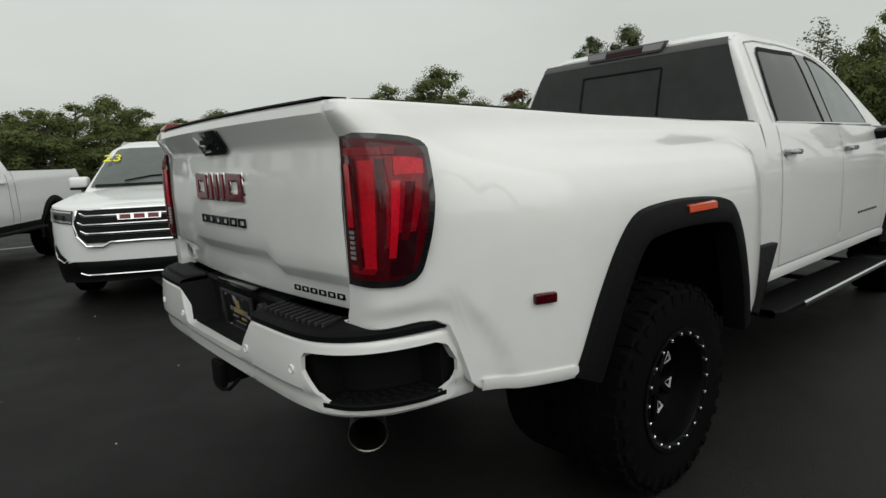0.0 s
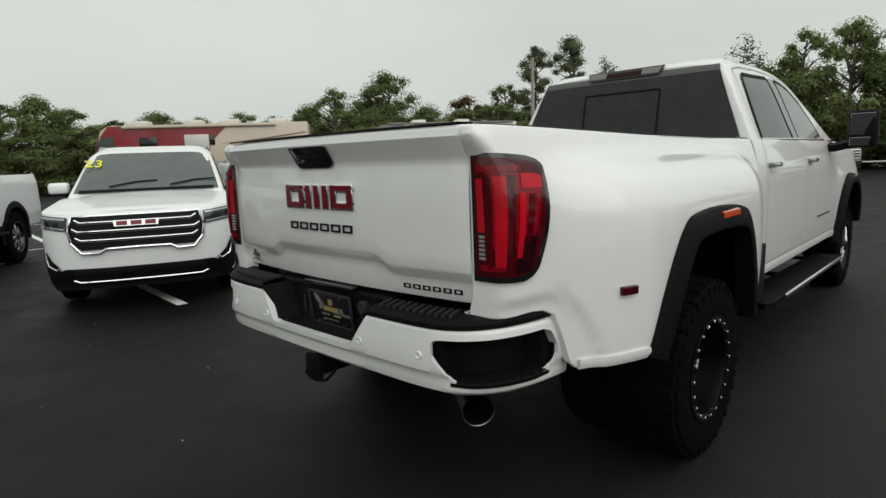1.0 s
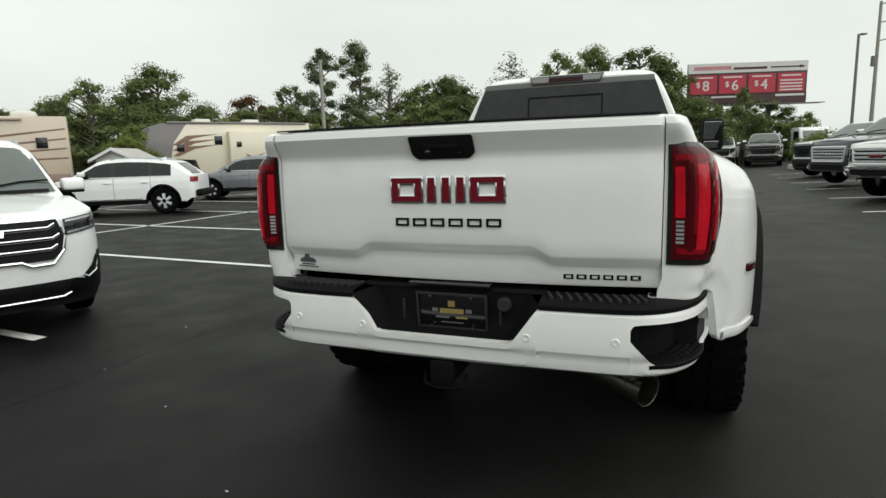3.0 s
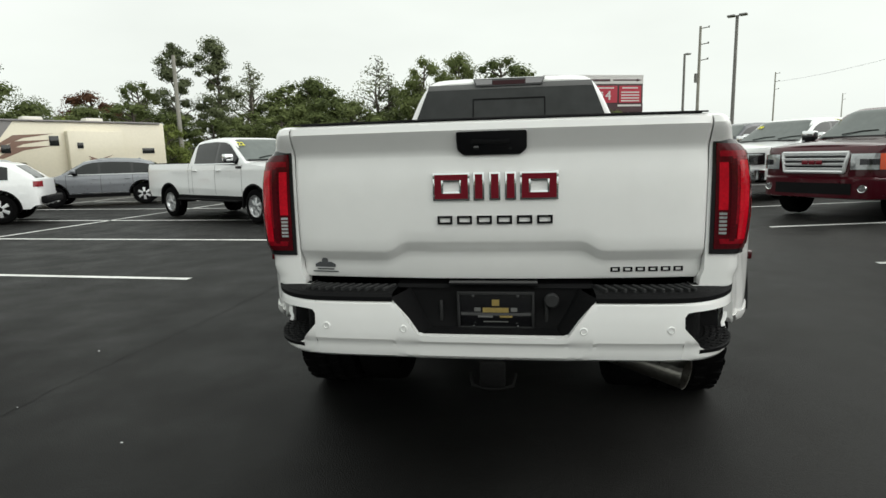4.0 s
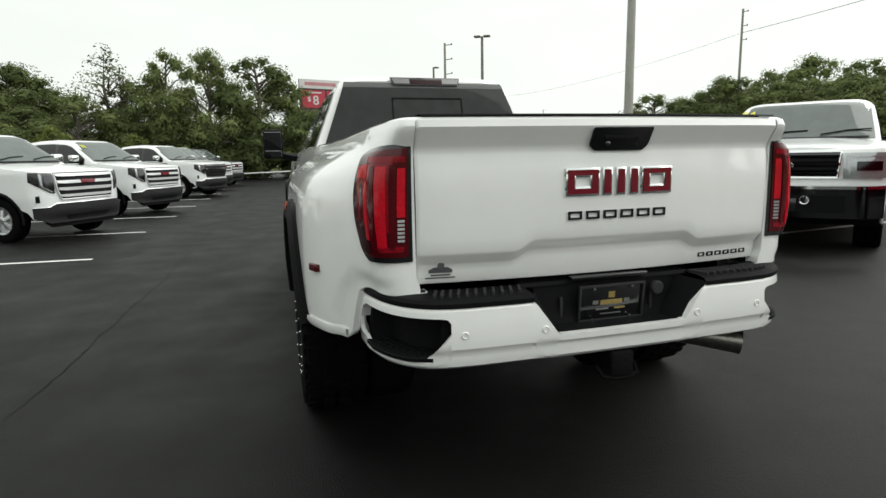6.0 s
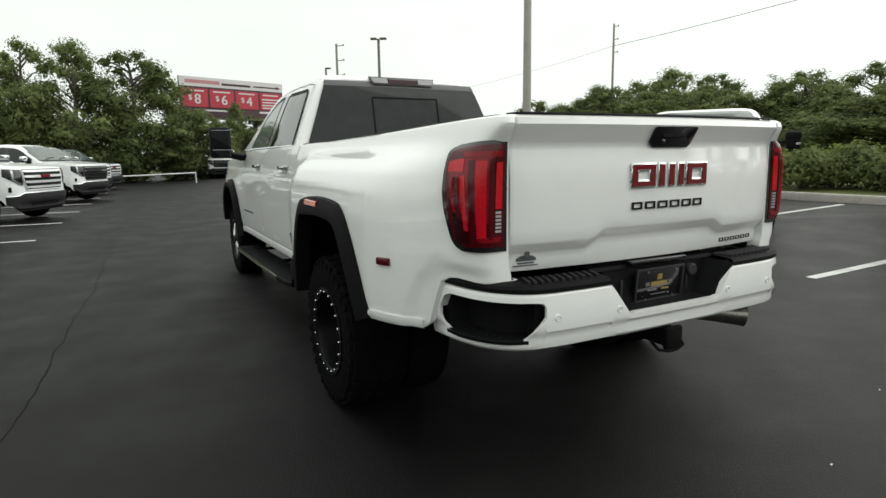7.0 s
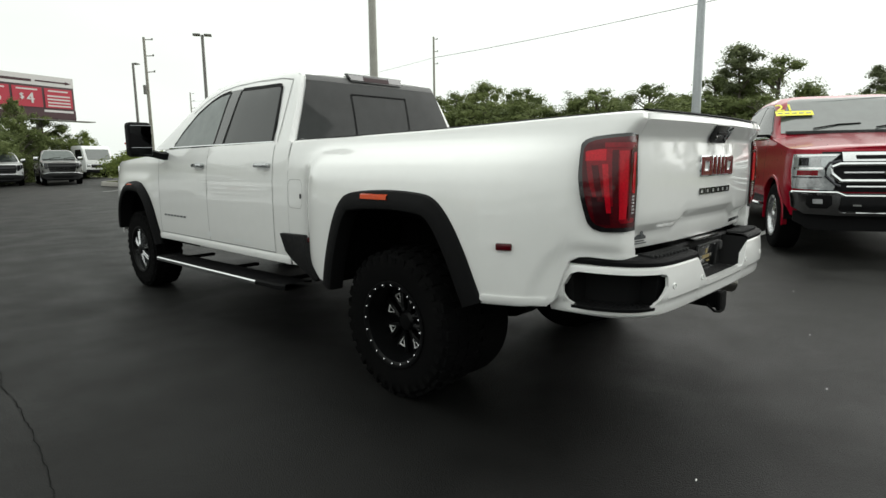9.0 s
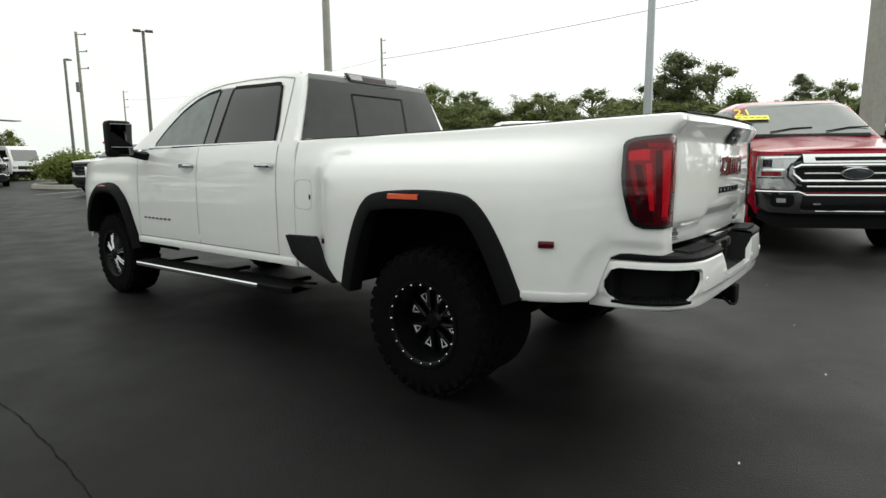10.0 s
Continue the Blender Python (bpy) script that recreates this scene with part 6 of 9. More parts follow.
    # rear bumper, tail lamps
    part("rear_bumper", box((back - 0.02, 0, s.get("rbz", 0.58)), (0.16, W * 1.86, 0.20), 0.05), s.get("rbm", PLASTIC), root)
    for sg in (1, -1):
        tz0, tz1 = s.get("tail", (0.85, 1.15))
        yy = lambda q: W * (0.70 + 0.285 * q)
        rows = [[(back + rr * (1 - max(0.0, 1 - (yy(q) / W) ** 3.5) ** (1 / 3.5)) - 0.012 + (0.02 if q > 0.9 else 0), sg * (yy(q) * prof(z) + 0.012), z) for q in steps(0, 1, 8)] for z in steps(tz0, tz1, 4)]
        part("tail_lamp", sheet(rows), LENS_RED, root)
    # flares, sills, wheels, wells, floor
    for xw in (0.0, -wb):
        for sg in (1, -1):
            rows = []
            for k in range(17):
                a = radians(-8 + 196 * k / 16)
                row = []
                for dr, o in ((s.get("flare", 0.03), 0.002), (s.get("flare", 0.03) * 0.8, 0.014), (0.0, 0.018), (-0.015, 0.012), (-0.015, -0.05)):
                    x, z = xw + (R + dr) * math.cos(a), r + (R + dr) * math.sin(a)
                    row.append((x, sg * (side(x, min(max(z, sill), belt)) + o), z))
                rows.append(row)
            part("wheel_arch_trim", sheet(rows), s.get("flare_mat", paint), root)
            rows = [[(xw + R * math.cos(radians(180) * k / 10), sg * y, r + R * math.sin(radians(180) * k / 10)) for y in (W * 0.97, W * 0.55)] for k in range(11)]
            part("wheel_well", sheet(rows), UNDER, root)
            s["wheel"].put(root, xw, sg * (W - 0.15 + s.get("track", 0.0)), r, sg, 0.4 * sg + xw, s.get("steer", 0.0) if xw == 0 else 0.0)
    part("underbody", box((-wb / 2, 0, sill + 0.12), (wb + fo * 0.7 + ro * 0.7, W * 1.1, 0.2), 0.02), UNDER, root)
    for sg in (1, -1):
        part("rocker", sheet([[(x, sg * (W * 0.975 + o), z) for z, o in ((sill + 0.09, 0.0), (sill + 0.07, 0.012), (sill - 0.03, 0.004), (sill - 0.05, -0.06))] for x in steps(-wb + R, -R, 4)]), s.get("rocker_mat", PLASTIC), root)
        if s.get("steps"):
            part("running_board", box(((-wb) / 2, sg * (W + 0.02), sill - 0.03), (wb - 2.2 * R, 0.13, 0.045), 0.015), s["steps"], root)
        if s.get("rocker_strip"):
            part("rocker_strip", sheet([[(x, sg * (W * 0.985 + o), z) for z, o in ((sill + 0.12, 0.0), (sill + 0.115, 0.012), (sill + 0.09, 0.012))] for x in steps(-wb + R + 0.1, -R - 0.1, 3)]), CHROME, root)
    # doors: gaps, handles
    for sg in (1, -1):
        for x, zt in s["gaps"]:
            part("door_gap", sheet([[(x + d, sg * (side(x, z) + 0.003), z) for d in (-0.005, 0.005)] for z in steps(sill + 0.1, zt, 8)]), PLASTIC_GREY, body)
        for x in s["handles"]:
            part("door_handle", box((x, sg * (side(x, belt - 0.14) + 0.02), belt - 0.14), (0.20, 0.035, 0.032), 0.012), s.get("handle_mat", paint), body)
        # mirrors
        mx, mh = wsb - 0.42, s.get("mirror", (0.14, 0.20, 0.16))
        yb = gside(mx, belt + 0.06)
        arm = part("mirror_arm", box((mx + 0.02, sg * (yb + s.get("mreach", 0.06) * 0.5), belt + 0.05), (0.07, s.get("mreach", 0.06) + 0.12, 0.035), 0.01), PLASTIC, root)
        my, tow = sg * (yb + s.get("mreach", 0.06) + mh[1] / 2), mh[2] > 0.25
        mz = belt + (-0.06 if tow else 0.06)
        head = part("mirror_head", box((mx, my, mz + mh[2] / 2), mh, 0.04, None, None, 3), PLASTIC if tow else s.get("mirror_mat", paint), arm, "door mirror")
        if tow:
            part("mirror_cap", box((mx + 0.006, my, mz + mh[2] * 0.77), (mh[0] + 0.006, mh[1] + 0.012, mh[2] * 0.48), 0.04, None, None, 3), s.get("mirror_mat", paint), head)
            part("turn_lamp", box((mx + mh[0] / 2, my + sg * mh[1] * 0.3, mz + mh[2] * 0.30), (0.02, 0.06, 0.035), 0.006), LENS_CLEAR, head)
        else:
            part("mirror_base", box((mx, my, belt + 0.055), (mh[0] * 0.9, mh[1] * 0.9, 0.03), 0.01), PLASTIC, arm)
    if pickup:
        z = rail
        part("bed_floor", box(((back + rb) / 2, 0, rail - 0.45), (rb - back - 0.12, W * 1.7, 0.04)), PLASTIC, root)
        for sg in (1, -1):
            part("bed_wall", box(((back + rb) / 2, sg * (W * 0.86), rail - 0.23), (rb - back - 0.1, 0.05, 0.44)), PLASTIC, root)
            part("rail_cap", sheet([[(x, sg * (side(x, rail) + o), rail + h) for o, h in ((0.004, -0.01), (0.002, 0.012), (-0.08, 0.012), (-0.085, -0.05))] for x in steps(back + rr * 0.7, rb, 8)]), PLASTIC, root)
        part("bed_front", box((rb - 0.02, 0, rail - 0.22), (0.04, W * 1.8, 0.44)), paint, root)
        part("tailgate_cap", box((back + 0.04, 0, rail), (0.07, W * 1.5, 0.02), 0.006), PLASTIC, root)
    if s.get("rails"):
        for sg in (1, -1):
            y = base(rt) * (1 - lean * (H - belt)) * 0.90
            pts = [(x, sg * y, gtop(x, y) + h) for x, h in ((rt + 0.15, 0.0), (rt + 0.3, 0.045), ((rt + wst) / 2, 0.05), (wst - 0.5, 0.045), (wst - 0.35, 0.0))]
            part("roof_rail", tube(pts, 0.018, 6), s["rails"], root)
    if s.get("fin"):
        part("aerial_fin", prism([(rt + 0.45, 0), (rt + 0.25, 0), (rt + 0.27, 0.07)], 0.03, lambda u, v, d: (u, d - 0.015, gtop(rt + 0.3, 0) + v), None, 0.004), paint, root)
    if s.get("vent"):
        for sg in (1, -1):
            part("fender_vent", box((wsb - 0.18, sg * (side(wsb - 0.18, belt - 0.08) + 0.006), belt - 0.07), (0.22, 0.015, 0.06), 0.005), BLACK_GLOSS, body)
    # price-year digits on the windscreen
    if s.get("digits"):
        text, size, dy = s["digits"]
        me = lettering(text, size, 0.004)
        me.materials.append(STICKER_YELLOW)
        xa, xb = wst + 0.13, wst + 0.36
        ya = dy * W
        pa, pb = Vector((xa, ya, gtop(xa, ya) + 0.02)), Vector((xb, ya, gtop(xb, ya) + 0.02))
        zaxis = (pa - pb).normalized()
        xaxis = Vector((0, 1, 0))
        naxis = xaxis.cross(zaxis)
        mm = Matrix((xaxis, zaxis, naxis)).transposed().to_4x4()
        xm = (xa + xb) / 2
        mm.translation = Vector((xm, ya, max(gtop(xm, ya), gtop(xm, ya + 0.1)) + 0.012)) + naxis * 0.016
        o = new("year_sticker", me)
        o.parent, o.matrix_local = cabin, mm
        tagged(o, "yellow year digits on the glass")
        if s.get("digits_bar"):
            mb = mm @ Matrix.Translation((size * 0.40, -size * 0.62, 0))
            part("sticker_bar", box(mb.translation, (size * 1.9, size * 0.50, 0.004), 0, None, mm.to_3x3().to_4x4()), STICKER_YELLOW, cabin)
            for i in range(5):
                mb = mm @ Matrix.Translation((size * (-0.32 + 0.36 * i), -size * 0.62, 0.004))
                part("sticker_print", box(mb.translation, (size * 0.24, size * 0.09, 0.003), 0, None, mm.to_3x3().to_4x4()), RV_GREY, cabin)
    return root


def plus_minus(half):
    """A closed outline from its half with y >= 0, top to bottom."""
    return half + [(-y, z) for y, z in reversed(half)]


def suv_face(root, body, skin, line, front, W):
    grille = skin("grille", plus_minus([(0.60, 1.005), (0.635, 0.86), (0.61, 0.745), (0.53, 0.665)]), 0.006, 0.008, GRILLE_MESH, root, "black grille with bright bars")
    half = [(0.0, 0.672), (0.30, 0.668), (0.37, 0.628), (0.53, 0.632), (0.62, 0.745), (0.64, 0.86), (0.612, 1.0)]
    line("grille_frame", half, 0.014, CHROME, grille, 0.020, True)
    line("grille_top_trim", [(-0.61, 1.008), (0.61, 1.008)], 0.009, CHROME, grille, 0.02)
    for z, w in ((0.945, 0.575), (0.855, 0.60), (0.765, 0.575)):
        for r, o, dz in ((0.0085, 0.022, 0.0), (0.008, 0.014, -0.02)):
            line("grille_bar", [(-w, z + 0.030 + dz), (-w + 0.055, z + dz), (w - 0.055, z + dz), (w, z + 0.030 + dz)], r, CHROME if dz == 0 else CHROME_DARK, grille, o)
    skin("badge_plate", [(-0.215, 0.955), (0.215, 0.955), (0.205, 0.895), (-0.205, 0.895)], 0.030, 0.010, CHROME, grille)
    for y in (-0.135, 0.0, 0.135):
        skin("badge", [(y - 0.052, 0.948), (y + 0.052, 0.948), (y + 0.052, 0.902), (y - 0.052, 0.902)], 0.041, 0.004, EMBLEM_RED, grille)
    lamp = [(0.650, 1.000), (0.930, 1.030), (0.955, 1.000), (0.955, 0.930), (0.935, 0.895), (0.650, 0.862)]
    for sg in (1, -1):
        lens = skin("headlight", [(y * sg, z) for y, z in lamp], 0.004, 0.010, BLACK_GLOSS, root, "clear headlight")
        for name, out, mat in (("light_blade", [(0.665, 0.992), (0.925, 1.018), (0.935, 1.000), (0.665, 0.975)], LENS_HEAD), ("light_blade", [(0.935, 1.0), (0.950, 0.99), (0.948, 0.93), (0.930, 0.915), (0.925, 0.93)], LENS_HEAD),
                               ("light_blade", [(0.665, 0.893), (0.925, 0.925), (0.930, 0.906), (0.665, 0.874)], LENS_HEAD), ("projector", [(0.74, 0.955), (0.88, 0.975), (0.88, 0.935), (0.74, 0.915)], CHROME_DARK)):
            skin(name, [(y * sg, z) for y, z in out], 0.015, 0.003, mat, lens)
        vent = skin("corner_vent", [(y * sg, z) for y, z in [(0.950, 0.690), (0.905, 0.675), (0.845, 0.560), (0.765, 0.490), (0.775, 0.455), (0.945, 0.455)]], 0.004, 0.008, PLASTIC, root, "black corner vent")
        line("vent_trim", [(y * sg, z) for y, z in [(0.900, 0.682), (0.895, 0.575), (0.880, 0.505), (0.800, 0.462), (0.755, 0.492)]], 0.011, CHROME, vent, 0.016)
    bump = skin("front_bumper", plus_minus([(0.70, 0.475), (0.77, 0.455), (0.955, 0.455), (0.955, 0.36), (0.86, 0.245)]), 0.010, 0.012, PLASTIC, root, "black lower bumper")
    skin("lower_intake", plus_minus([(0.66, 0.468), (0.62, 0.335)]), 0.024, 0.006, GRILLE_MESH, bump)
    line("bumper_trim", [(-0.66, 0.352), (-0.60, 0.325), (0.60, 0.325), (0.66, 0.352)], 0.010, CHROME, bump, 0.036)


def light_pickup_face(root, body, skin, line, front, W, bars=SATIN, badge=EMBLEM_RED):
    grille = skin("grille", plus_minus([(0.66, 1.165), (0.645, 0.90), (0.58, 0.725)]), 0.004, 0.008, GRILLE_MESH, root, "black grille with wide bright bars")
    for z, w, h in ((1.125, 0.665, 0.024), (1.010, 0.655, 0.026), (0.895, 0.635, 0.026), (0.785, 0.600, 0.022)):
        skin("grille_bar", plus_minus([(w, z + h), (w - 0.02, z - h * 0.6), (w - 0.16, z - h), (w - 0.18, z - h)]), 0.014, 0.022, bars, grille)
    line("grille_trim", [(-0.575, 0.728), (0.575, 0.728)], 0.012, bars, grille, 0.02)
    line("grille_side_trim", [(0.668, 1.15), (0.652, 0.90), (0.585, 0.735)], 0.016, bars, grille, 0.018, True)
    skin("badge", [(-0.165, 1.042), (0.165, 1.042), (0.155, 0.985), (-0.155, 0.985)], 0.038, 0.008, badge, grille)
    for sg in (1, -1):
        lens = skin("headlight", [(y * sg, z) for y, z in [(0.695, 1.160), (0.985, 1.170), (0.988, 1.020), (0.940, 0.965), (0.770, 0.850), (0.690, 0.830), (0.70, 0.90)]], 0.006, 0.012, BLACK_GLOSS, root, "dark headlight with a bright upright blade")
        skin("light_blade", [(y * sg, z) for y, z in [(0.865, 1.150), (0.900, 1.150), (0.890, 0.965), (0.860, 0.945)]], 0.019, 0.003, LENS_HEAD, lens)
        skin("light_blade", [(y * sg, z) for y, z in [(0.865, 0.95), (0.880, 0.935), (0.735, 0.852), (0.715, 0.858)]], 0.019, 0.003, LENS_HEAD, lens)
        skin("projector", [(y * sg, z) for y, z in [(0.73, 1.12), (0.84, 1.12), (0.84, 1.02), (0.73, 1.01)]], 0.019, 0.003, CHROME_DARK, lens)
        skin("air_slit", [(y * sg, z) for y, z in [(0.905, 0.800), (0.945, 0.790), (0.945, 0.690), (0.905, 0.690)]], 0.003, 0.006, PLASTIC, root, "black air slit")
    bump = skin("front_bumper", plus_minus([(0.70, 0.655), (0.82, 0.605), (0.988, 0.600), (0.988, 0.43), (0.80, 0.345)]), 0.020, 0.030, PLASTIC_GREY, root, "dark grey front bumper")
    line("bumper_trim", [(-0.985, 0.605), (-0.83, 0.612), (-0.71, 0.668), (0.71, 0.668), (0.83, 0.612), (0.985, 0.605)], 0.013, CHROME, bump, 0.046)
    skin("lower_intake", plus_minus([(0.52, 0.47), (0.46, 0.385)]), 0.051, 0.004, GRILLE_MESH, bump)
    skin("front_valance", plus_minus([(0.86, 0.36), (0.74, 0.275)]), -0.02, 0.02, PLASTIC, bump)
    skin("bonnet_scoop", plus_minus([(0.42, 1.205), (0.36, 1.19)]), -0.10, 0.02, BLACK_GLOSS, body)


def black_pickup_face(root, body, skin, line, front, W):
    light_pickup_face(root, body, skin, line, front, W, BLACK_GLOSS, CHROME_DARK)


def heavy_face(root, body, skin, line, front, W):
    grille = skin("grille", plus_minus([(0.55, 1.215), (0.56, 1.13), (0.66, 1.11), (0.69, 1.03), (0.66, 0.93), (0.56, 0.87), (0.54, 0.805)]), 0.004, 0.008, GRILLE_MESH, root, "black grille in a heavy chrome frame")
    skin("grille_surround", plus_minus([(0.74, 1.228), (0.74, 0.785)]), -0.001, 0.003, GRILLE_MESH, grille)
    skin("upper_bar", plus_minus([(0.565, 1.222), (0.555, 1.122)]), 0.014, 0.022, CHROME, grille, "chrome upper grille bar")
    skin("upper_slot", plus_minus([(0.44, 1.188), (0.43, 1.146)]), 0.038, 0.004, GRILLE_MESH, grille)
    ring = [(0.0, 1.090), (0.575, 1.090), (0.645, 1.060), (0.650, 0.985), (0.560, 0.905), (0.0, 0.905)]
    line("nostril_frame", ring, 0.024, CHROME, grille, 0.030, True)
    line("nostril_edge", [(0.57, 1.13), (0.675, 1.105), (0.705, 1.05), (0.700, 0.96), (0.60, 0.865), (0.555, 0.85)], 0.016, CHROME_DARK, grille, 0.024, True)
    line("centre_bar", [(0.16, 0.998), (0.535, 0.998)], 0.011, SATIN, grille, 0.030, True)
    line("lower_bar", [(-0.50, 0.845), (0.50, 0.845)], 0.010, CHROME, grille, 0.026)
    for k, mat, o in ((1.14, CHROME, 0.040), (1.0, PAINT_DARK, 0.052)):
        skin("badge", [(0.150 * k * math.cos(a), 0.998 + 0.060 * k * math.sin(a)) for a in steps(0, 2 * math.pi * 23 / 24, 23)], o, 0.012, mat, grille)
    for sg in (1, -1):
        lens = skin("headlight", [(y * sg, z) for y, z in [(0.575, 1.205), (0.985, 1.205), (0.990, 1.03), (0.975, 0.815), (0.62, 0.800), (0.60, 0.85), (0.71, 0.95), (0.715, 1.07), (0.66, 1.12)]], 0.006, 0.014, LENS_HEAD, root, "clear headlight in a chrome housing")
        for name, out, mat in (("lamp_brow", [(0.60, 1.198), (0.975, 1.198), (0.975, 1.175), (0.62, 1.178)], CHROME), ("projector", [(0.76, 1.165), (0.845, 1.165), (0.845, 1.075), (0.76, 1.075)], LENS_CLEAR),
                               ("projector", [(0.865, 1.165), (0.945, 1.165), (0.945, 1.075), (0.865, 1.075)], CHROME_DARK), ("lamp_divider", [(0.73, 1.055), (0.98, 1.055), (0.98, 1.035), (0.73, 1.035)], CHROME),
                               # the red plate paints a reflection seen in the lens
                               ("side_reflector", [(0.77, 1.022), (0.95, 1.022), (0.95, 0.965), (0.77, 0.965)], LENS_RED), ("lower_lamp", [(0.76, 0.93), (0.955, 0.93), (0.945, 0.835), (0.70, 0.835)], LENS_CLEAR),
                               ("lamp_divider", [(0.73, 0.952), (0.98, 0.952), (0.98, 0.938), (0.73, 0.938)], CHROME_DARK)):
            skin(name, [(y * sg, z) for y, z in out], 0.021, 0.004, mat, lens)
    bump = skin("front_bumper", plus_minus([(0.50, 0.775), (0.60, 0.785), (0.992, 0.785), (0.992, 0.60), (0.90, 0.535), (0.55, 0.520)]), 0.040, 0.050, CHROME_BUMPER, root, "chrome front bumper")
    skin("centre_intake", plus_minus([(0.565, 0.735), (0.585, 0.60), (0.56, 0.575)]), 0.091, 0.005, GRILLE_MESH, bump)
    line("intake_trim", [(-0.57, 0.572), (-0.54, 0.556), (0.54, 0.556), (0.57, 0.572)], 0.013, CHROME, bump, 0.094)
    line("upper_lip", [(-0.985, 0.782), (-0.60, 0.782), (-0.52, 0.745), (0.52, 0.745), (0.60, 0.782), (0.985, 0.782)], 0.014, CHROME, bump, 0.090)
    for sg in (1, -1):
        skin("tow_hook", [(y * sg, z) for y, z in [(0.38, 0.655), (0.46, 0.655), (0.46, 0.635), (0.38, 0.635)]], 0.097, 0.02, CHROME, bump)
        well = skin("fog_recess", [(y * sg, z) for y, z in [(0.645, 0.745), (0.875, 0.745), (0.885, 0.64), (0.85, 0.600), (0.69, 0.600), (0.645, 0.65)]], 0.091, 0.004, PLASTIC, bump, "black fog lamp recess")
        skin("fog_lamp", [(y * sg, z) for y, z in [(0.735, 0.705), (0.825, 0.705), (0.825, 0.655), (0.735, 0.655)]], 0.096, 0.006, LENS_CLEAR, well)
    skin("front_valance", plus_minus([(0.975, 0.560), (0.97, 0.44), (0.80, 0.345)]), 0.010, 0.020, PLASTIC, bump, "black lower valance")


PICKUP = dict(face=light_pickup_face, wb=3.75, fo=0.95, ro=1.18, W=1.01, r=0.405, rise=0.10, sill=0.54, hood=1.38, nose=1.28, belt=1.36, H=2.01, rail=1.41, pf=3.3, rf=0.52, rr=0.16, pickup=True, flo=0.42, rlo=0.75,
              cabin=(-0.37, -1.17, -2.54, -2.70), roof=[(-2.72, 1.36), (-2.69, 1.58), (-2.62, 1.88), (-2.54, 1.96), (-2.22, 2.0), (-1.72, 2.015), (-1.27, 1.985), (-1.07, 1.915), (-0.67, 1.62), (-0.37, 1.39), (-0.34, 1.36)],
              panes=[(-1.48, -0.68, 0), (-2.46, -1.58, 0)], grille=(0.74, 1.15, 0.68, SATIN, 5), gtaper=0.90, bar_fill=0.33, gframe=0.03, lamp=(0.70, 0.985, 0.86, 1.13), bumper=(0.44, 0.72, PLASTIC_GREY), lamp_mat=BLACK_GLOSS, lamp_in=LAMP_C,
              gaps=[(-0.44, 1.34), (-1.54, 1.34), (-2.57, 1.34), (-2.75, 1.38)], handles=(-1.37, -2.42), flare=0.035, flare_mat=PLASTIC, steps=PLASTIC, mirror=(0.15, 0.24, 0.18), mirror_mat=CHROME, mreach=0.05, wheel=W_TRUCK,
              tail=(0.95, 1.28), rbm=CHROME, rbz=0.66, vent=True, paint=PAINT_WHITE2, rear_glass=True)
SUV = dict(face=suv_face, wb=2.86, fo=0.96, ro=1.08, W=0.965, r=0.385, sill=0.34, hood=1.15, nose=1.05, belt=1.13, H=1.72, pf=3.0, rf=0.62, rr=0.30, flo=0.30, rlo=0.45,
           cabin=(-0.28, -1.02, -3.25, -3.85), roof=[(-3.86, 1.13), (-3.80, 1.25), (-3.45, 1.62), (-3.3, 1.70), (-2.8, 1.75), (-2.0, 1.785), (-1.4, 1.77), (-1.05, 1.705), (-0.64, 1.43), (-0.28, 1.16), (-0.24, 1.13)],
           panes=[(-1.42, -0.55, 0), (-2.42, -1.5, 0), (-3.35, -2.5, 0)], grille=(0.65, 1.00, 0.55, SATIN, 4), bar_fill=0.14, gtaper=0.88, lamp=(0.57, 0.955, 0.89, 1.0), bumper=(0.27, 0.42, PLASTIC), bout=0.02, corner_vent=True, lamp_mat=BLACK_GLOSS, lamp_in=((0.05, 0.95, 0.72, 0.90, LENS_HEAD), (0.20, 0.45, 0.2, 0.62, LENS_HEAD), (0.55, 0.80, 0.2, 0.62, LENS_HEAD)),
           gaps=[(-0.42, 1.1), (-1.46, 1.1), (-2.46, 1.1)], handles=(-1.3, -2.3), flare=0.03, flare_mat=PLASTIC, rails=GALVANISED, mirror=(0.16, 0.22, 0.14), mreach=0.04, wheel=W_ALLOY, tail=(0.95, 1.10), paint=PAINT_WHITE2,
           digits=("23", 0.22, -0.66), rocker_strip=True, gframe=0.016, badge_size=(0.10, 0.020), gframe_mat=CHROME)
CROSS = dict(SUV, face=None, wb=2.78, fo=0.93, ro=0.95, W=0.94, H=1.64, hood=1.08, nose=0.92, belt=1.08, rf=0.66, sill=0.36,
             cabin=(-0.25, -1.0, -2.95, -3.55), roof=[(-3.58, 1.08), (-3.45, 1.22), (-3.1, 1.50), (-2.95, 1.555), (-2.4, 1.615), (-1.8, 1.64), (-1.3, 1.62), (-1.0, 1.56), (-0.6, 1.32), (-0.25, 1.10), (-0.2, 1.08)],
             panes=[(-1.40, -0.52, 0), (-2.42, -1.48, 0), (-3.0, -2.5, 0)], digits=None, tail=(0.92, 1.06), fin=True, grille=(0.5, 0.82, 0.55, CHROME_DARK, 4), lamp=(0.55, 0.93, 0.76, 0.88))
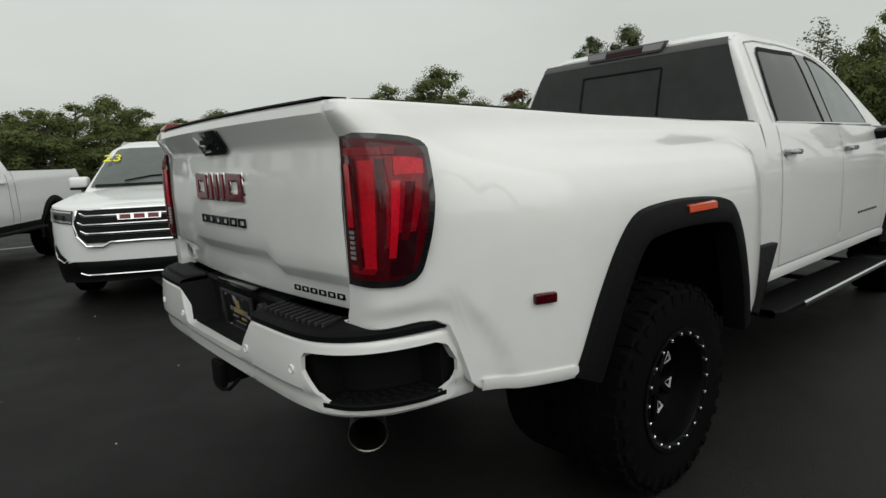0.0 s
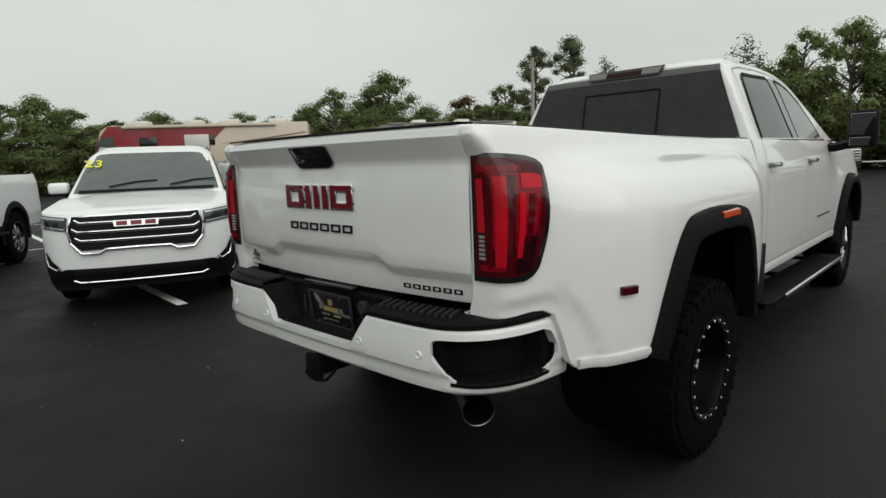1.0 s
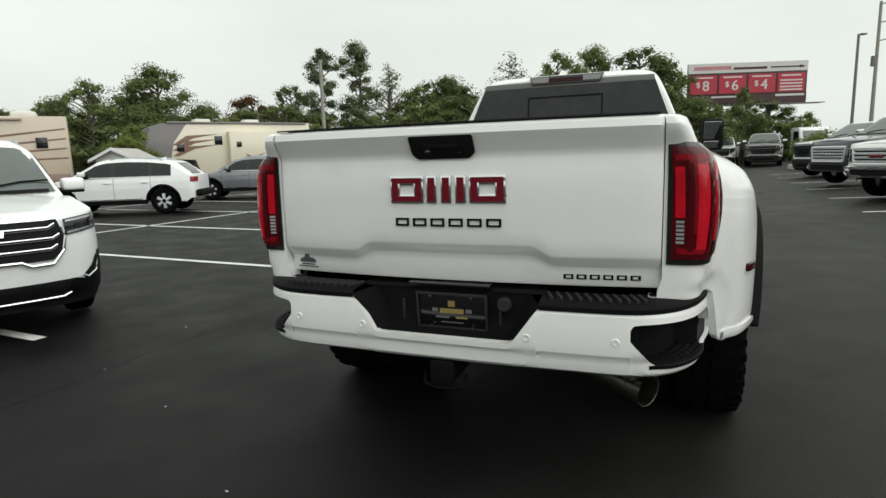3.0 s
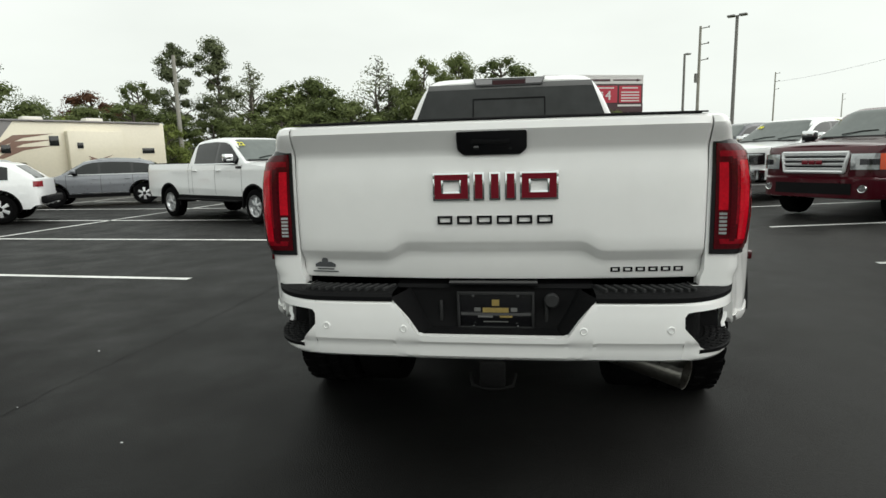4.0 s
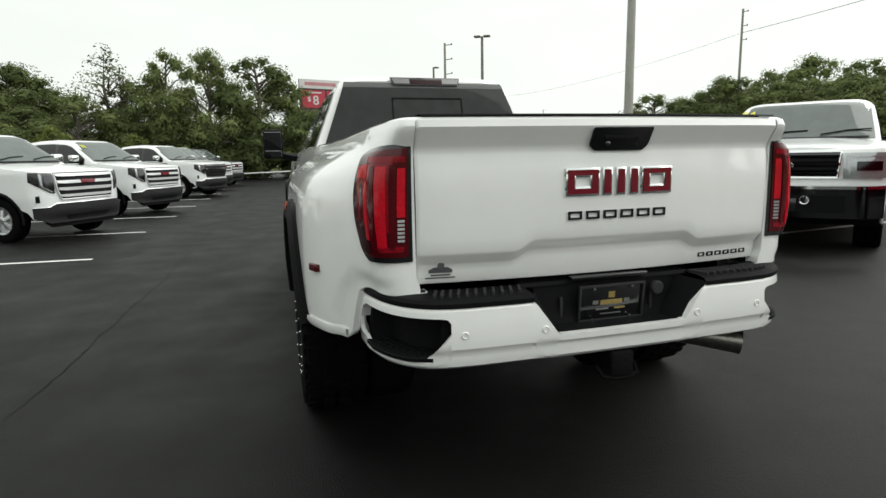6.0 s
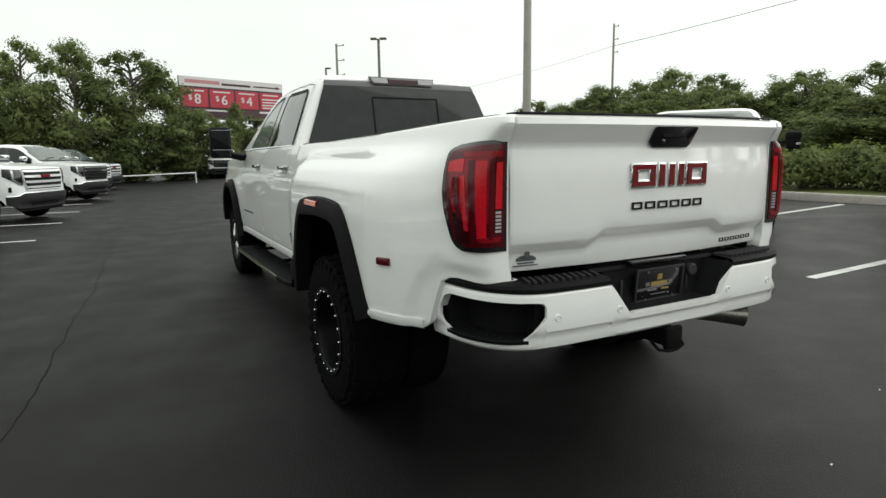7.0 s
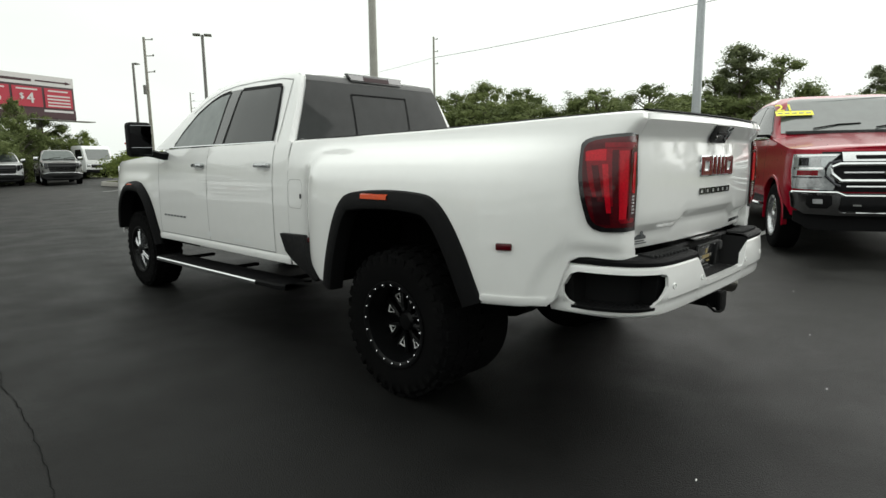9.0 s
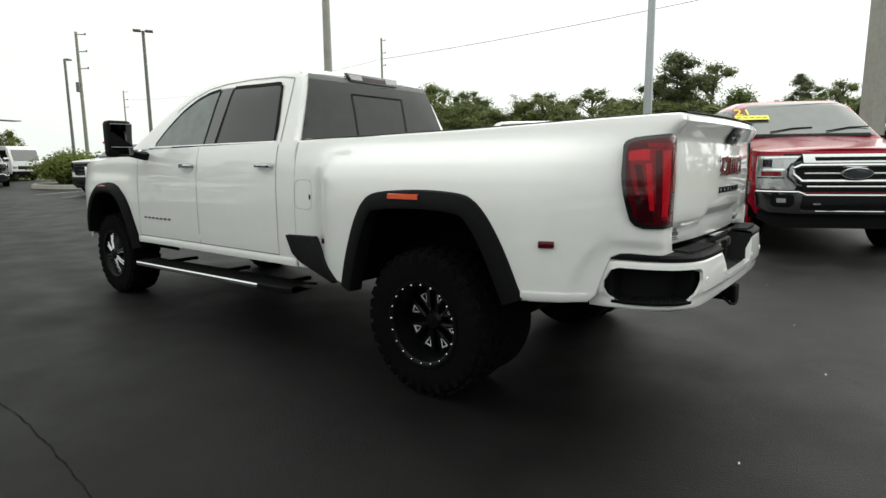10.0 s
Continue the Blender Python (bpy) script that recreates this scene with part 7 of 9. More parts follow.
HEAVY = dict(PICKUP, face=None, rise=0.0, wb=4.06, fo=0.98, ro=1.28, W=1.015, r=0.43, sill=0.58, hood=1.43, nose=1.33, belt=1.42, H=2.06, rail=1.46, flo=0.50, rlo=0.85, crown=0.06,
             cabin=(-0.45, -1.20, -2.62, -2.80), roof=[(-2.82, 1.42), (-2.78, 1.62), (-2.70, 1.92), (-2.62, 2.0), (-2.3, 2.05), (-1.8, 2.06), (-1.35, 2.03), (-1.12, 1.96), (-0.75, 1.67), (-0.45, 1.44), (-0.42, 1.42)],
             panes=[(-1.55, -0.74, 0), (-2.55, -1.65, 0)], gaps=[(-0.55, 1.40), (-1.60, 1.40), (-2.66, 1.40), (-2.85, 1.44)], handles=(-1.45, -2.5), vent=False, flare=0.02)

LEFT, RIGHT = -118.5, 115.0
vehicle("suv", "white SUV with a bright barred grille facing the aisle", "car", (1.08, 5.16), -116.0, SUV)
row = dict(PICKUP, group="white pickups in the angled row", badge_mat=EMBLEM_RED)
vehicle("pickup_truck", "white crew-cab pickup with a chrome grille", "pickup truck", (10.95, 5.42), -119.6, dict(row, digits=("22", 0.19, -0.62)))
vehicle("pickup_truck", "white crew-cab pickup with a chrome grille", "pickup truck", (15.60, 4.78), -119.0, dict(row, digits=("22", 0.16, -0.62)))
dark_face = dict(row, face=black_pickup_face)
vehicle("pickup_truck", "white pickup with a black grille", "pickup truck", (22.6, 3.98), LEFT, dark_face)
vehicle("pickup_truck", "white crew-cab pickup with a chrome grille", "pickup truck", (26.9, 3.95), LEFT, row)
vehicle("pickup_truck", "dark grey pickup with a chrome grille", "pickup truck", (31.0, 3.60), LEFT, dict(row, paint=PAINT_DARK))
vehicle("crossover", "white crossover with black lower trim and alloy wheels", "car", (9.9, 15.75), 120.0, dict(CROSS, group="crossovers of the back row"))
vehicle("crossover", "silver grey crossover with tinted windows", "car", (16.2, 16.2), 120.0, dict(CROSS, paint=PAINT_GREY, group="crossovers of the back row"))
vehicle("crossover", "silver grey crossover seen beside the white SUV", "car", (6.1, 18.2), 118.0, dict(CROSS, paint=PAINT_GREY, group="crossovers of the back row"))
vehicle("pickup_truck", "white long-bed pickup with black fender flares", "pickup truck", (-2.3, 6.57), -119.5, dict(HEAVY, paint=PAINT_WHITE2, flare=0.09, flare_mat=PLASTIC, wheel=W_BIG))

RED21 = dict(HEAVY, face=heavy_face, nose=1.27, hood=1.42, paint=PAINT_RED, digits=("21", 0.24, -0.72), digits_bar=True, grille=(0.86, 1.28, 0.66, CHROME, 4), bar_fill=0.13, gframe=0.030, lamp=(0.59, 0.985, 0.85, 1.27), lamp_mat=BLACK_GLOSS, lamp_in=LAMP_QUAD, bumper=(0.60, 0.84, CHROME), bout=0.09,
             valance=(0.36, 0.58), oval=True, badge_mat=PAINT_DARK, badge_size=(0.14, 0.055), mirror=(0.16, 0.24, 0.30), mirror_mat=CHROME, mreach=0.22, steps=CHROME, wheel=W_CHROME, flare_mat=PAINT_RED, gtaper=0.8)
vehicle("pickup_truck", "ruby red crew-cab pickup with a large chrome grille", "pickup truck", (0.02, -5.48), 116.0, RED21)
LOW = dict(HEAVY, hood=1.33, nose=1.24, belt=1.32, H=1.95, rail=1.36, sill=0.52, roof=[(x, z - 0.105) for x, z in HEAVY["roof"]], gaps=[(x, z - 0.10) for x, z in HEAVY["gaps"]])
# chrome bumper: ground reflection painted as black chrome, sky-lit top edge as bstrip
WHITE04 = dict(LOW, paint=PAINT_WHITE2, nose=1.25, digits=("04", 0.19, -0.68), cabin=(-0.28, -1.05, -2.50, -2.66), lean=0.26, roof=[(x + 0.16, z) for x, z in LOW["roof"]], panes=[(-1.40, -0.58, 0), (-2.40, -1.50, 0)],
               grille=(0.915, 1.205, 0.55, CHROME_DARK, 3), bar_fill=0.30, gframe=0.013, gframe_mat=CHROME, gtaper=0.97, lamp=(0.575, 0.985, 0.905, 1.195), lamp_mat=LENS_HEAD, bumper=(0.43, 0.82, CHROME_DARK), bout=0.10, bstrip=(0.775, 0.83), valance=(0.36, 0.45),
               oval=True, badge_mat=PAINT_DARK, badge_size=(0.090, 0.034), front_plate=True, round_lamps=True, mirror=(0.14, 0.20, 0.26), mirror_mat=PLASTIC, mreach=0.24, wheel=W_BIG, flare_mat=PAINT_WHITE2)
vehicle("pickup_truck", "white heavy pickup with a black grille and chrome bumper", "pickup truck", (4.01, -5.38), 127.0, WHITE04)
MAROON = dict(LOW, paint=PAINT_MAROON, digits=("7", 0.20, -0.78), grille=(0.82, 1.13, 0.54, SATIN, 4), lamp=(0.58, 0.985, 0.86, 1.11), amber=True, lamp_mat=LENS_HEAD, bumper=(0.38, 0.74, PAINT_MAROON), flo=0.40, bout=0.05, badge_mat=EMBLEM_RED, mirror=(0.16, 0.25, 0.28), mirror_mat=CHROME, mreach=0.2, wheel=W_TRUCK, r=0.405, flare_mat=PAINT_MAROON)
vehicle("pickup_truck", "maroon pickup with chrome grille and fog lamps", "pickup truck", (8.80, -5.74), 124.0, MAROON)
vehicle("pickup_truck", "white pickup with a chrome grille behind the maroon one", "pickup truck", (13.1, -5.7), 120.0, dict(LOW, digits=("20", 0.16, -0.56), paint=PAINT_WHITE2, grille=(0.80, 1.14, 0.66, SATIN, 4), lamp=(0.68, 0.985, 0.86, 1.12), bumper=(0.50, 0.76, CHROME), bout=0.07, badge_mat=EMBLEM_RED, flare_mat=PAINT_WHITE2))
far = dict(HEAVY, paint=PAINT_DARK, badge_mat=CHROME)
vehicle("pickup_truck", "dark blue lifted pickup", "pickup truck", (18.2, -5.9), RIGHT, far)
vehicle("pickup_truck", "white pickup with a black grille beside the island", "pickup truck", (23.6, -6.3), RIGHT, dict(PICKUP, face=black_pickup_face))
vehicle("pickup_truck", "pewter grey pickup parked across the end of the aisle", "pickup truck", (37.8, -5.9), 172.0, dict(PICKUP, paint=PAINT_PEWTER, face=black_pickup_face))
vehicle("pickup_truck", "white pickup under the trees at the end", "pickup truck", (41.0, -3.7), 172.0, dict(PICKUP, badge=False, face=black_pickup_face))


# ---- ground ----
def flat(name, outline, z, mat, label, category, kind="structure"):
    bm = bmesh.new()
    bm.faces.new([bm.verts.new((x, y, z)) for x, y in outline])
    return tagged(new(name, mesh_of(name, bm, mat)), label, category, "", kind)


flat("ground", [(-1500, -1500), (1500, -1500), (1500, 1500), (-1500, 1500)], -0.08, GRASS, "rough grass around the lot", "ground")
xs = steps(-45, 58, 40)
ys = [-10.4, -9.5, -8.5, -7.5, -6.5, -5.5, -4.5, -3.8, -3.1, -2.5, -2.0, -1.6, -1.2, -0.9, -0.6, 0.5, 10, 24, 45, 60]
tagged(new("road", mesh_of("road", sheet([[(x, y, lot_z(x, y)) for y in ys] for x in xs], 0), ASPHALT)), "dark sealed asphalt of a car lot", "asphalt", "", "structure")
# raised verge beyond the kerb
tagged(new("verge", mesh_of("verge", sheet([[(x, y, z) for y, z in ((-10.55, 0.50), (-12.5, 0.56), (-16, 0.5), (-24, 0.3), (-40, 0.1), (-90, -0.05))] for x in steps(-45, 58, 20)], 0), GRASS)), "grassy verge behind the kerb", "grass", "", "structure")


def stripe(points, w, name="parking_line"):
    bm = bmesh.new()
    rows = []
    for i, (x, y) in enumerate(points):
        a, b = points[max(i - 1, 0)], points[min(i + 1, len(points) - 1)]
        tx, ty = b[0] - a[0], b[1] - a[1]
        ln = math.hypot(tx, ty)
        nx, ny = -ty / ln * w / 2, tx / ln * w / 2
        rows.append([(x + nx, y + ny, lot_z(x + nx, y + ny) + 0.006), (x - nx, y - ny, lot_z(x - nx, y - ny) + 0.006)])
    return tagged(new(name, mesh_of(name, sheet(rows), LINE_PAINT)), "worn white parking line", "line", "", "structure")


for k in range(-3, 11):
    x = 0.97 + 3.27 * k
    y = 4.00 - 0.042 * (x - 4.2)
    stripe([(x + 0.066 * t, y + t) for t in (0.0, 2.0, 4.0, 6.7 - 0.02 * k, 9.5, 13.0)], 0.11)
stripe([(x, 10.85 - 0.09 * (x - 6.3) * 0.9) for x in steps(-8, 34, 12)], 0.11)
stripe([(x, 17.6 - 0.06 * (x - 6.3)) for x in steps(-8, 34, 12)], 0.11)
for k in range(-2, 9):
    x = 1.47 + 3.2 * k
    y = -3.93 - 0.035 * (x - 1.5)
    stripe([(x - 0.062 * t, y - t) for t in steps(0, 5.9, 8)], 0.11)
# tar seam along the aisle and short cracks
def crack(points, w, seed):
    rnd = random.Random(seed)
    rows, pts = [], []
    for (xa, ya), (xb, yb) in zip(points, points[1:]):
        n = max(2, int(math.hypot(xb - xa, yb - ya) / 0.05))
        pts += [(xa + (xb - xa) * i / n, ya + (yb - ya) * i / n) for i in range(n)]
    off = 0.0
    for x, y in pts:
        off = off * 0.9 + rnd.uniform(-0.012, 0.012)
        ww = w * rnd.uniform(0.4, 1.3)
        rows.append([(x, y + off - ww, 0.004), (x, y + off + ww, 0.004)])
    return tagged(new("asphalt_crack", mesh_of("asphalt_crack", sheet(rows), UNDER)), "thin dark crack in the asphalt", "crack", "", "structure")


crack([(-1.5, 2.98), (1.2, 2.86), (2.4, 2.80), (3.3, 2.73), (5.5, 2.59), (9.0, 2.48), (16, 2.2)], 0.0028, 1)
crack([(-0.5, -2.9), (0.4, -2.2)], 0.004, 2)
# pale flecks of litter on the asphalt
rnd = random.Random(5)
for x, y in ((0.1, 4.05), (-0.15, 3.3), (-1.45, 1.75), (-0.55, -0.55), (-0.35, 0.95), (0.25, 1.95), (-0.75, 2.1), (0.6, 2.9), (-0.25, -1.6), (1.6, 3.15), (-1.35, -0.35), (0.15, -2.9), (1.9, -2.6)):
    bm = bmesh.new()
    n = 6
    rad = rnd.uniform(0.003, 0.0065)
    vs = [bm.verts.new((x + rad * rnd.uniform(0.6, 1.3) * math.cos(6.283 * i / n), y + rad * 1.6 * rnd.uniform(0.6, 1.3) * math.sin(6.283 * i / n), lot_z(x, y) + 0.005 + 0.004 * (i % 2))) for i in range(n)]
    bm.faces.new(vs)
    tagged(new("leaf_litter", mesh_of("leaf_litter", bm, WHITE_PRINT)), "pale dry leaf scrap on asphalt", "litter", "leaf scraps on the asphalt")


def kerb(points, h, w, label="concrete kerb along the verge"):
    rows = []
    for x, y in points:
        z = lot_z(x, y)
        rows.append([(x, y + w / 2, z - 0.05), (x, y + w / 2 - 0.01, z + h - 0.03), (x, y + w / 2 - 0.03, z + h), (x, y - w / 2, z + h), (x, y - w / 2 - 0.02, z)])
    return tagged(new("kerb", mesh_of("kerb", sheet(rows), CONCRETE)), label, "kerb", "", "structure")


kerb([(x, -10.35) for x in steps(-45, 24, 24)], 0.15, 0.25)


def island(cx, cy, rx, ry):
    bm = bmesh.new()
    rows = []
    for k in range(33):
        a = 2 * math.pi * k / 32
        ca, sa = math.cos(a), math.sin(a)
        z = lot_z(cx, cy)
        rows.append([(cx + (rx + d) * ca, cy + (ry + d) * sa, z + h) for d, h in ((0.02, -0.05), (0.0, 0.13), (-0.03, 0.15), (-0.18, 0.15), (-0.2, 0.12))])
    sheet(rows, 0, bm)
    bmesh.ops.remove_doubles(bm, verts=bm.verts, dist=1e-4)
    tagged(new("kerb", mesh_of("kerb", bm, CONCRETE)), "rounded concrete island kerb", "kerb", "", "structure")
    bm = bmesh.new()
    bm.faces.new([bm.verts.new((cx + (rx - 0.15) * math.cos(6.2832 * k / 32), cy + (ry - 0.15) * math.sin(6.2832 * k / 32), lot_z(cx, cy) + 0.13)) for k in range(32)])
    tagged(new("planting_bed", mesh_of("planting_bed", bm, GRASS)), "planted island bed", "bed", "", "structure")


island(31.6, -8.2, 3.0, 1.9)
# low white pipe barrier at the end of the aisle
barrier = thing("pipe_barrier", "low white steel pipe barrier at the aisle end", "barrier", pose(36.0, 2.8, 0.0))
run = [(0.0, 0.5, 0.50), (0.05, -1.7, 0.55), (0.0, -4.2, 0.62)]
part("rail", tube(run, 0.036, 10), WHITE_PRINT, barrier)
for p in (run[0], run[2]):
    part("post", tube([(p[0], p[1], lot_z(36, 2.8 + p[1]) - 0.05), (p[0], p[1], p[2] + 0.05)], 0.032, 10), WHITE_PRINT, barrier)


# ---- poles, lamps, wires ----
def pole(name, x, y, r0, r1, h, mat, label, lean=0.0, n=14):
    root = thing(name, label, "pole", pose(x, y, lot_z(x, y) if y > -10.4 else (lerp_table([(-90, -0.05), (-40, 0.1), (-24, 0.3), (-16, 0.5), (-12.5, 0.56), (-10.55, 0.5)], y) if x < 58 else -0.08)))
    part("shaft", tube([(lean * t, 0, h * t) for t in steps(0, 1, 4)], [r0 + (r1 - r0) * t for t in steps(0, 1, 4)], n), mat, root)
    return root


pole("concrete_pole", 15.72, -10.85, 0.165, 0.095, 14.0, POLE_CONCRETE, "thick round concrete utility pole behind the row")
pole("concrete_pole", -0.28, -11.6, 0.24, 0.14, 14.0, POLE_CONCRETE, "thick square-edged concrete pole at the verge", 0.0, 4)
steel = pole("light_pole", 4.87, -12.94, 0.125, 0.075, 12.0, GALVANISED, "tapered galvanised steel light pole")


def lamp_post(x, y, h, heads):
    p = pole("light_pole", x, y, 0.090, 0.068, h, POLE_DARK, "bronze car-lot light pole with flat heads")
    for a in heads:
        m = Matrix.Rotation(radians(a), 4, "Z")
        part("lamp_arm", box((0, 0, h - 0.04), (0.1, 0.08, 0.08), 0.01, None, m), POLE_DARK, p)
        part("lamp_head", box(m @ Vector((0.25, 0, h)), (0.34, 0.30, 0.09), 0.03, None, m), POLE_DARK, p, "flat lamp head")


lamp_post(27.1, -9.8, 7.05, (60, 240))
lamp_post(37.5, -10.2, 7.0, (-60,))


def utility(x, y, h, arms, mat, side=1):
    p = pole("utility_pole", x, y, 0.12, 0.075, h, mat, "utility pole with insulator arms")
    for z in arms:
        part("insulator_arm", tube([(0, 0, z), (0.1, -0.55 * side, z + 0.10)], 0.035, 6), POLE_DARK, p)
        part("insulator", lathe([(0.0, 0.12), (0.05, 0.12), (0.05, 0), (0.0, 0)], 8, None, Matrix.Translation((0.1, -0.55 * side, z + 0.06)) @ Matrix.Rotation(radians(90), 4, "X")), POLE_DARK, p)
    return p


ub = utility(39.0, -11.5, 8.75, (8.6, 7.6, 6.6), WOOD_POLE)
part("transformer", lathe([(0.0, 0.30), (0.12, 0.28), (0.12, -0.28), (0.0, -0.30)], 12, None, Matrix.Translation((0.0, 0.16, 5.5)) @ Matrix.Rotation(radians(90), 4, "X")), POLE_DARK, ub)
utility(34.2, -33.0, 11.4, (11.2, 10.2, 9.2), WOOD_POLE)
utility(82.0, -33.0, 11.2, (11.0, 10.0, 9.0), WOOD_POLE)
utility(120.0, -60.0, 11.2, (11.0, 10.0), WOOD_POLE)
pole("wooden_pole", 33.5, 22.1, 0.16, 0.11, 8.2, WOOD_POLE, "weathered wooden pole among the trees")


def wire(a, b, sag, r=0.018):
    pts = []
    for t in steps(0, 1, 24):
        p = Vector(a).lerp(Vector(b), t)
        p.z -= sag * 4 * t * (1 - t)
        pts.append(p)
    tagged(new("power_line", mesh_of("power_line", tube(pts, r, 4), PLASTIC)), "thin power line between poles", "wire")


wire((34.2, -33.0, 9.9), (-22, -24, 10.2), 0.7, 0.016)
wire((82, -33.0, 9.9), (34.2, -33.0, 9.9), 0.8, 0.010)


# ---- billboard ----
bx0, by0, bx1, by1 = 46.1, -1.7, 48.9, -9.9
bw = math.hypot(bx1 - bx0, by1 - by0)
bill = thing("billboard", "roadside billboard with red price panels", "billboard", Matrix.Translation((bx0, by0, 0)) @ Matrix.Rotation(math.atan2(by1 - by0, bx1 - bx0), 4, "Z"))
flatb = lambda u0, u1, z0, z1, off: box(((u0 + u1) / 2 * bw, off, (z0 + z1) / 2), ((u1 - u0) * bw, 0.02, z1 - z0))
part("panel", box((bw / 2, 0.13, 6.05), (bw, 0.2, 3.0), 0.02), BILL_DARK, bill)
part("header", flatb(0.0, 1.0, 6.85, 7.55, 0.01), BILL_WHITE, bill, "white header strip")
part("header_print_bar", flatb(0.05, 0.36, 7.08, 7.34, -0.005), BILL_PINK, bill)
part("header_print_bar", flatb(0.38, 0.66, 7.05, 7.22, -0.005), BILL_DARK, bill)
part("arrow", prism([(0.69 * bw, 7.10), (0.93 * bw, 7.10), (0.93 * bw, 7.03), (0.98 * bw, 7.15), (0.93 * bw, 7.27), (0.93 * bw, 7.20), (0.69 * bw, 7.20)], 0.01, lambda u, v, d: (u, -0.015 + d, v)), BILL_DARK, bill, "black arrow")
for i, text in enumerate(("$8", "$6", "$4", "")):
    u0 = 0.02 + 0.245 * i
    part("price_panel", flatb(u0, u0 + 0.225, 5.35, 6.70, 0.01), BILL_RED, bill, "red price panel")
    part("print_bar", flatb(u0 + 0.03, u0 + 0.19, 6.48, 6.58, -0.004), BILL_WHITE, bill)
    if text:
        for ch, du, zc, size in ((text[0], 0.066, 6.02, 0.56), (text[1], 0.132, 5.90, 1.02)):
            me = lettering(ch, size, 0.01)
            me.materials.append(BILL_WHITE)
            for dx in (-0.02, 0.02):
                o = new("price_text", me)
                o.parent = bill
                o.matrix_local = Matrix.Translation(((u0 + du) * bw + dx * size, -0.02 - dx * 0.1, zc)) @ Matrix.Rotation(radians(90), 4, "X")
    else:
        for z in (6.18, 5.95, 5.72, 5.5):
            part("print_bar", flatb(u0 + 0.02, u0 + 0.205, z - 0.05, z + 0.05, -0.004), BILL_WHITE, bill)
part("footer", flatb(0.0, 1.0, 4.62, 5.25, 0.012), BILL_DARK, bill)
part("print_bar", flatb(0.2, 0.46, 5.05, 5.17, -0.004), BILL_WHITE, bill)
part("print_bar", flatb(0.74, 0.98, 5.05, 5.2, -0.004), BILL_WHITE, bill)
part("catwalk", box((bw * 0.55, -0.45, 4.45), (bw * 1.1, 0.9, 0.06), 0.01), POLE_DARK, bill)
for u in (0.3, 0.7):
    part("post", tube([(u * bw, 0.3, 0), (u * bw, 0.3, 5.0)], 0.16, 10), POLE_DARK, bill)
for u in (0.1, 0.35, 0.6, 0.85):
    part("strut", tube([(u * bw, 0.2, 4.6), (u * bw, -0.8, 4.4)], 0.03, 5), POLE_DARK, bill)


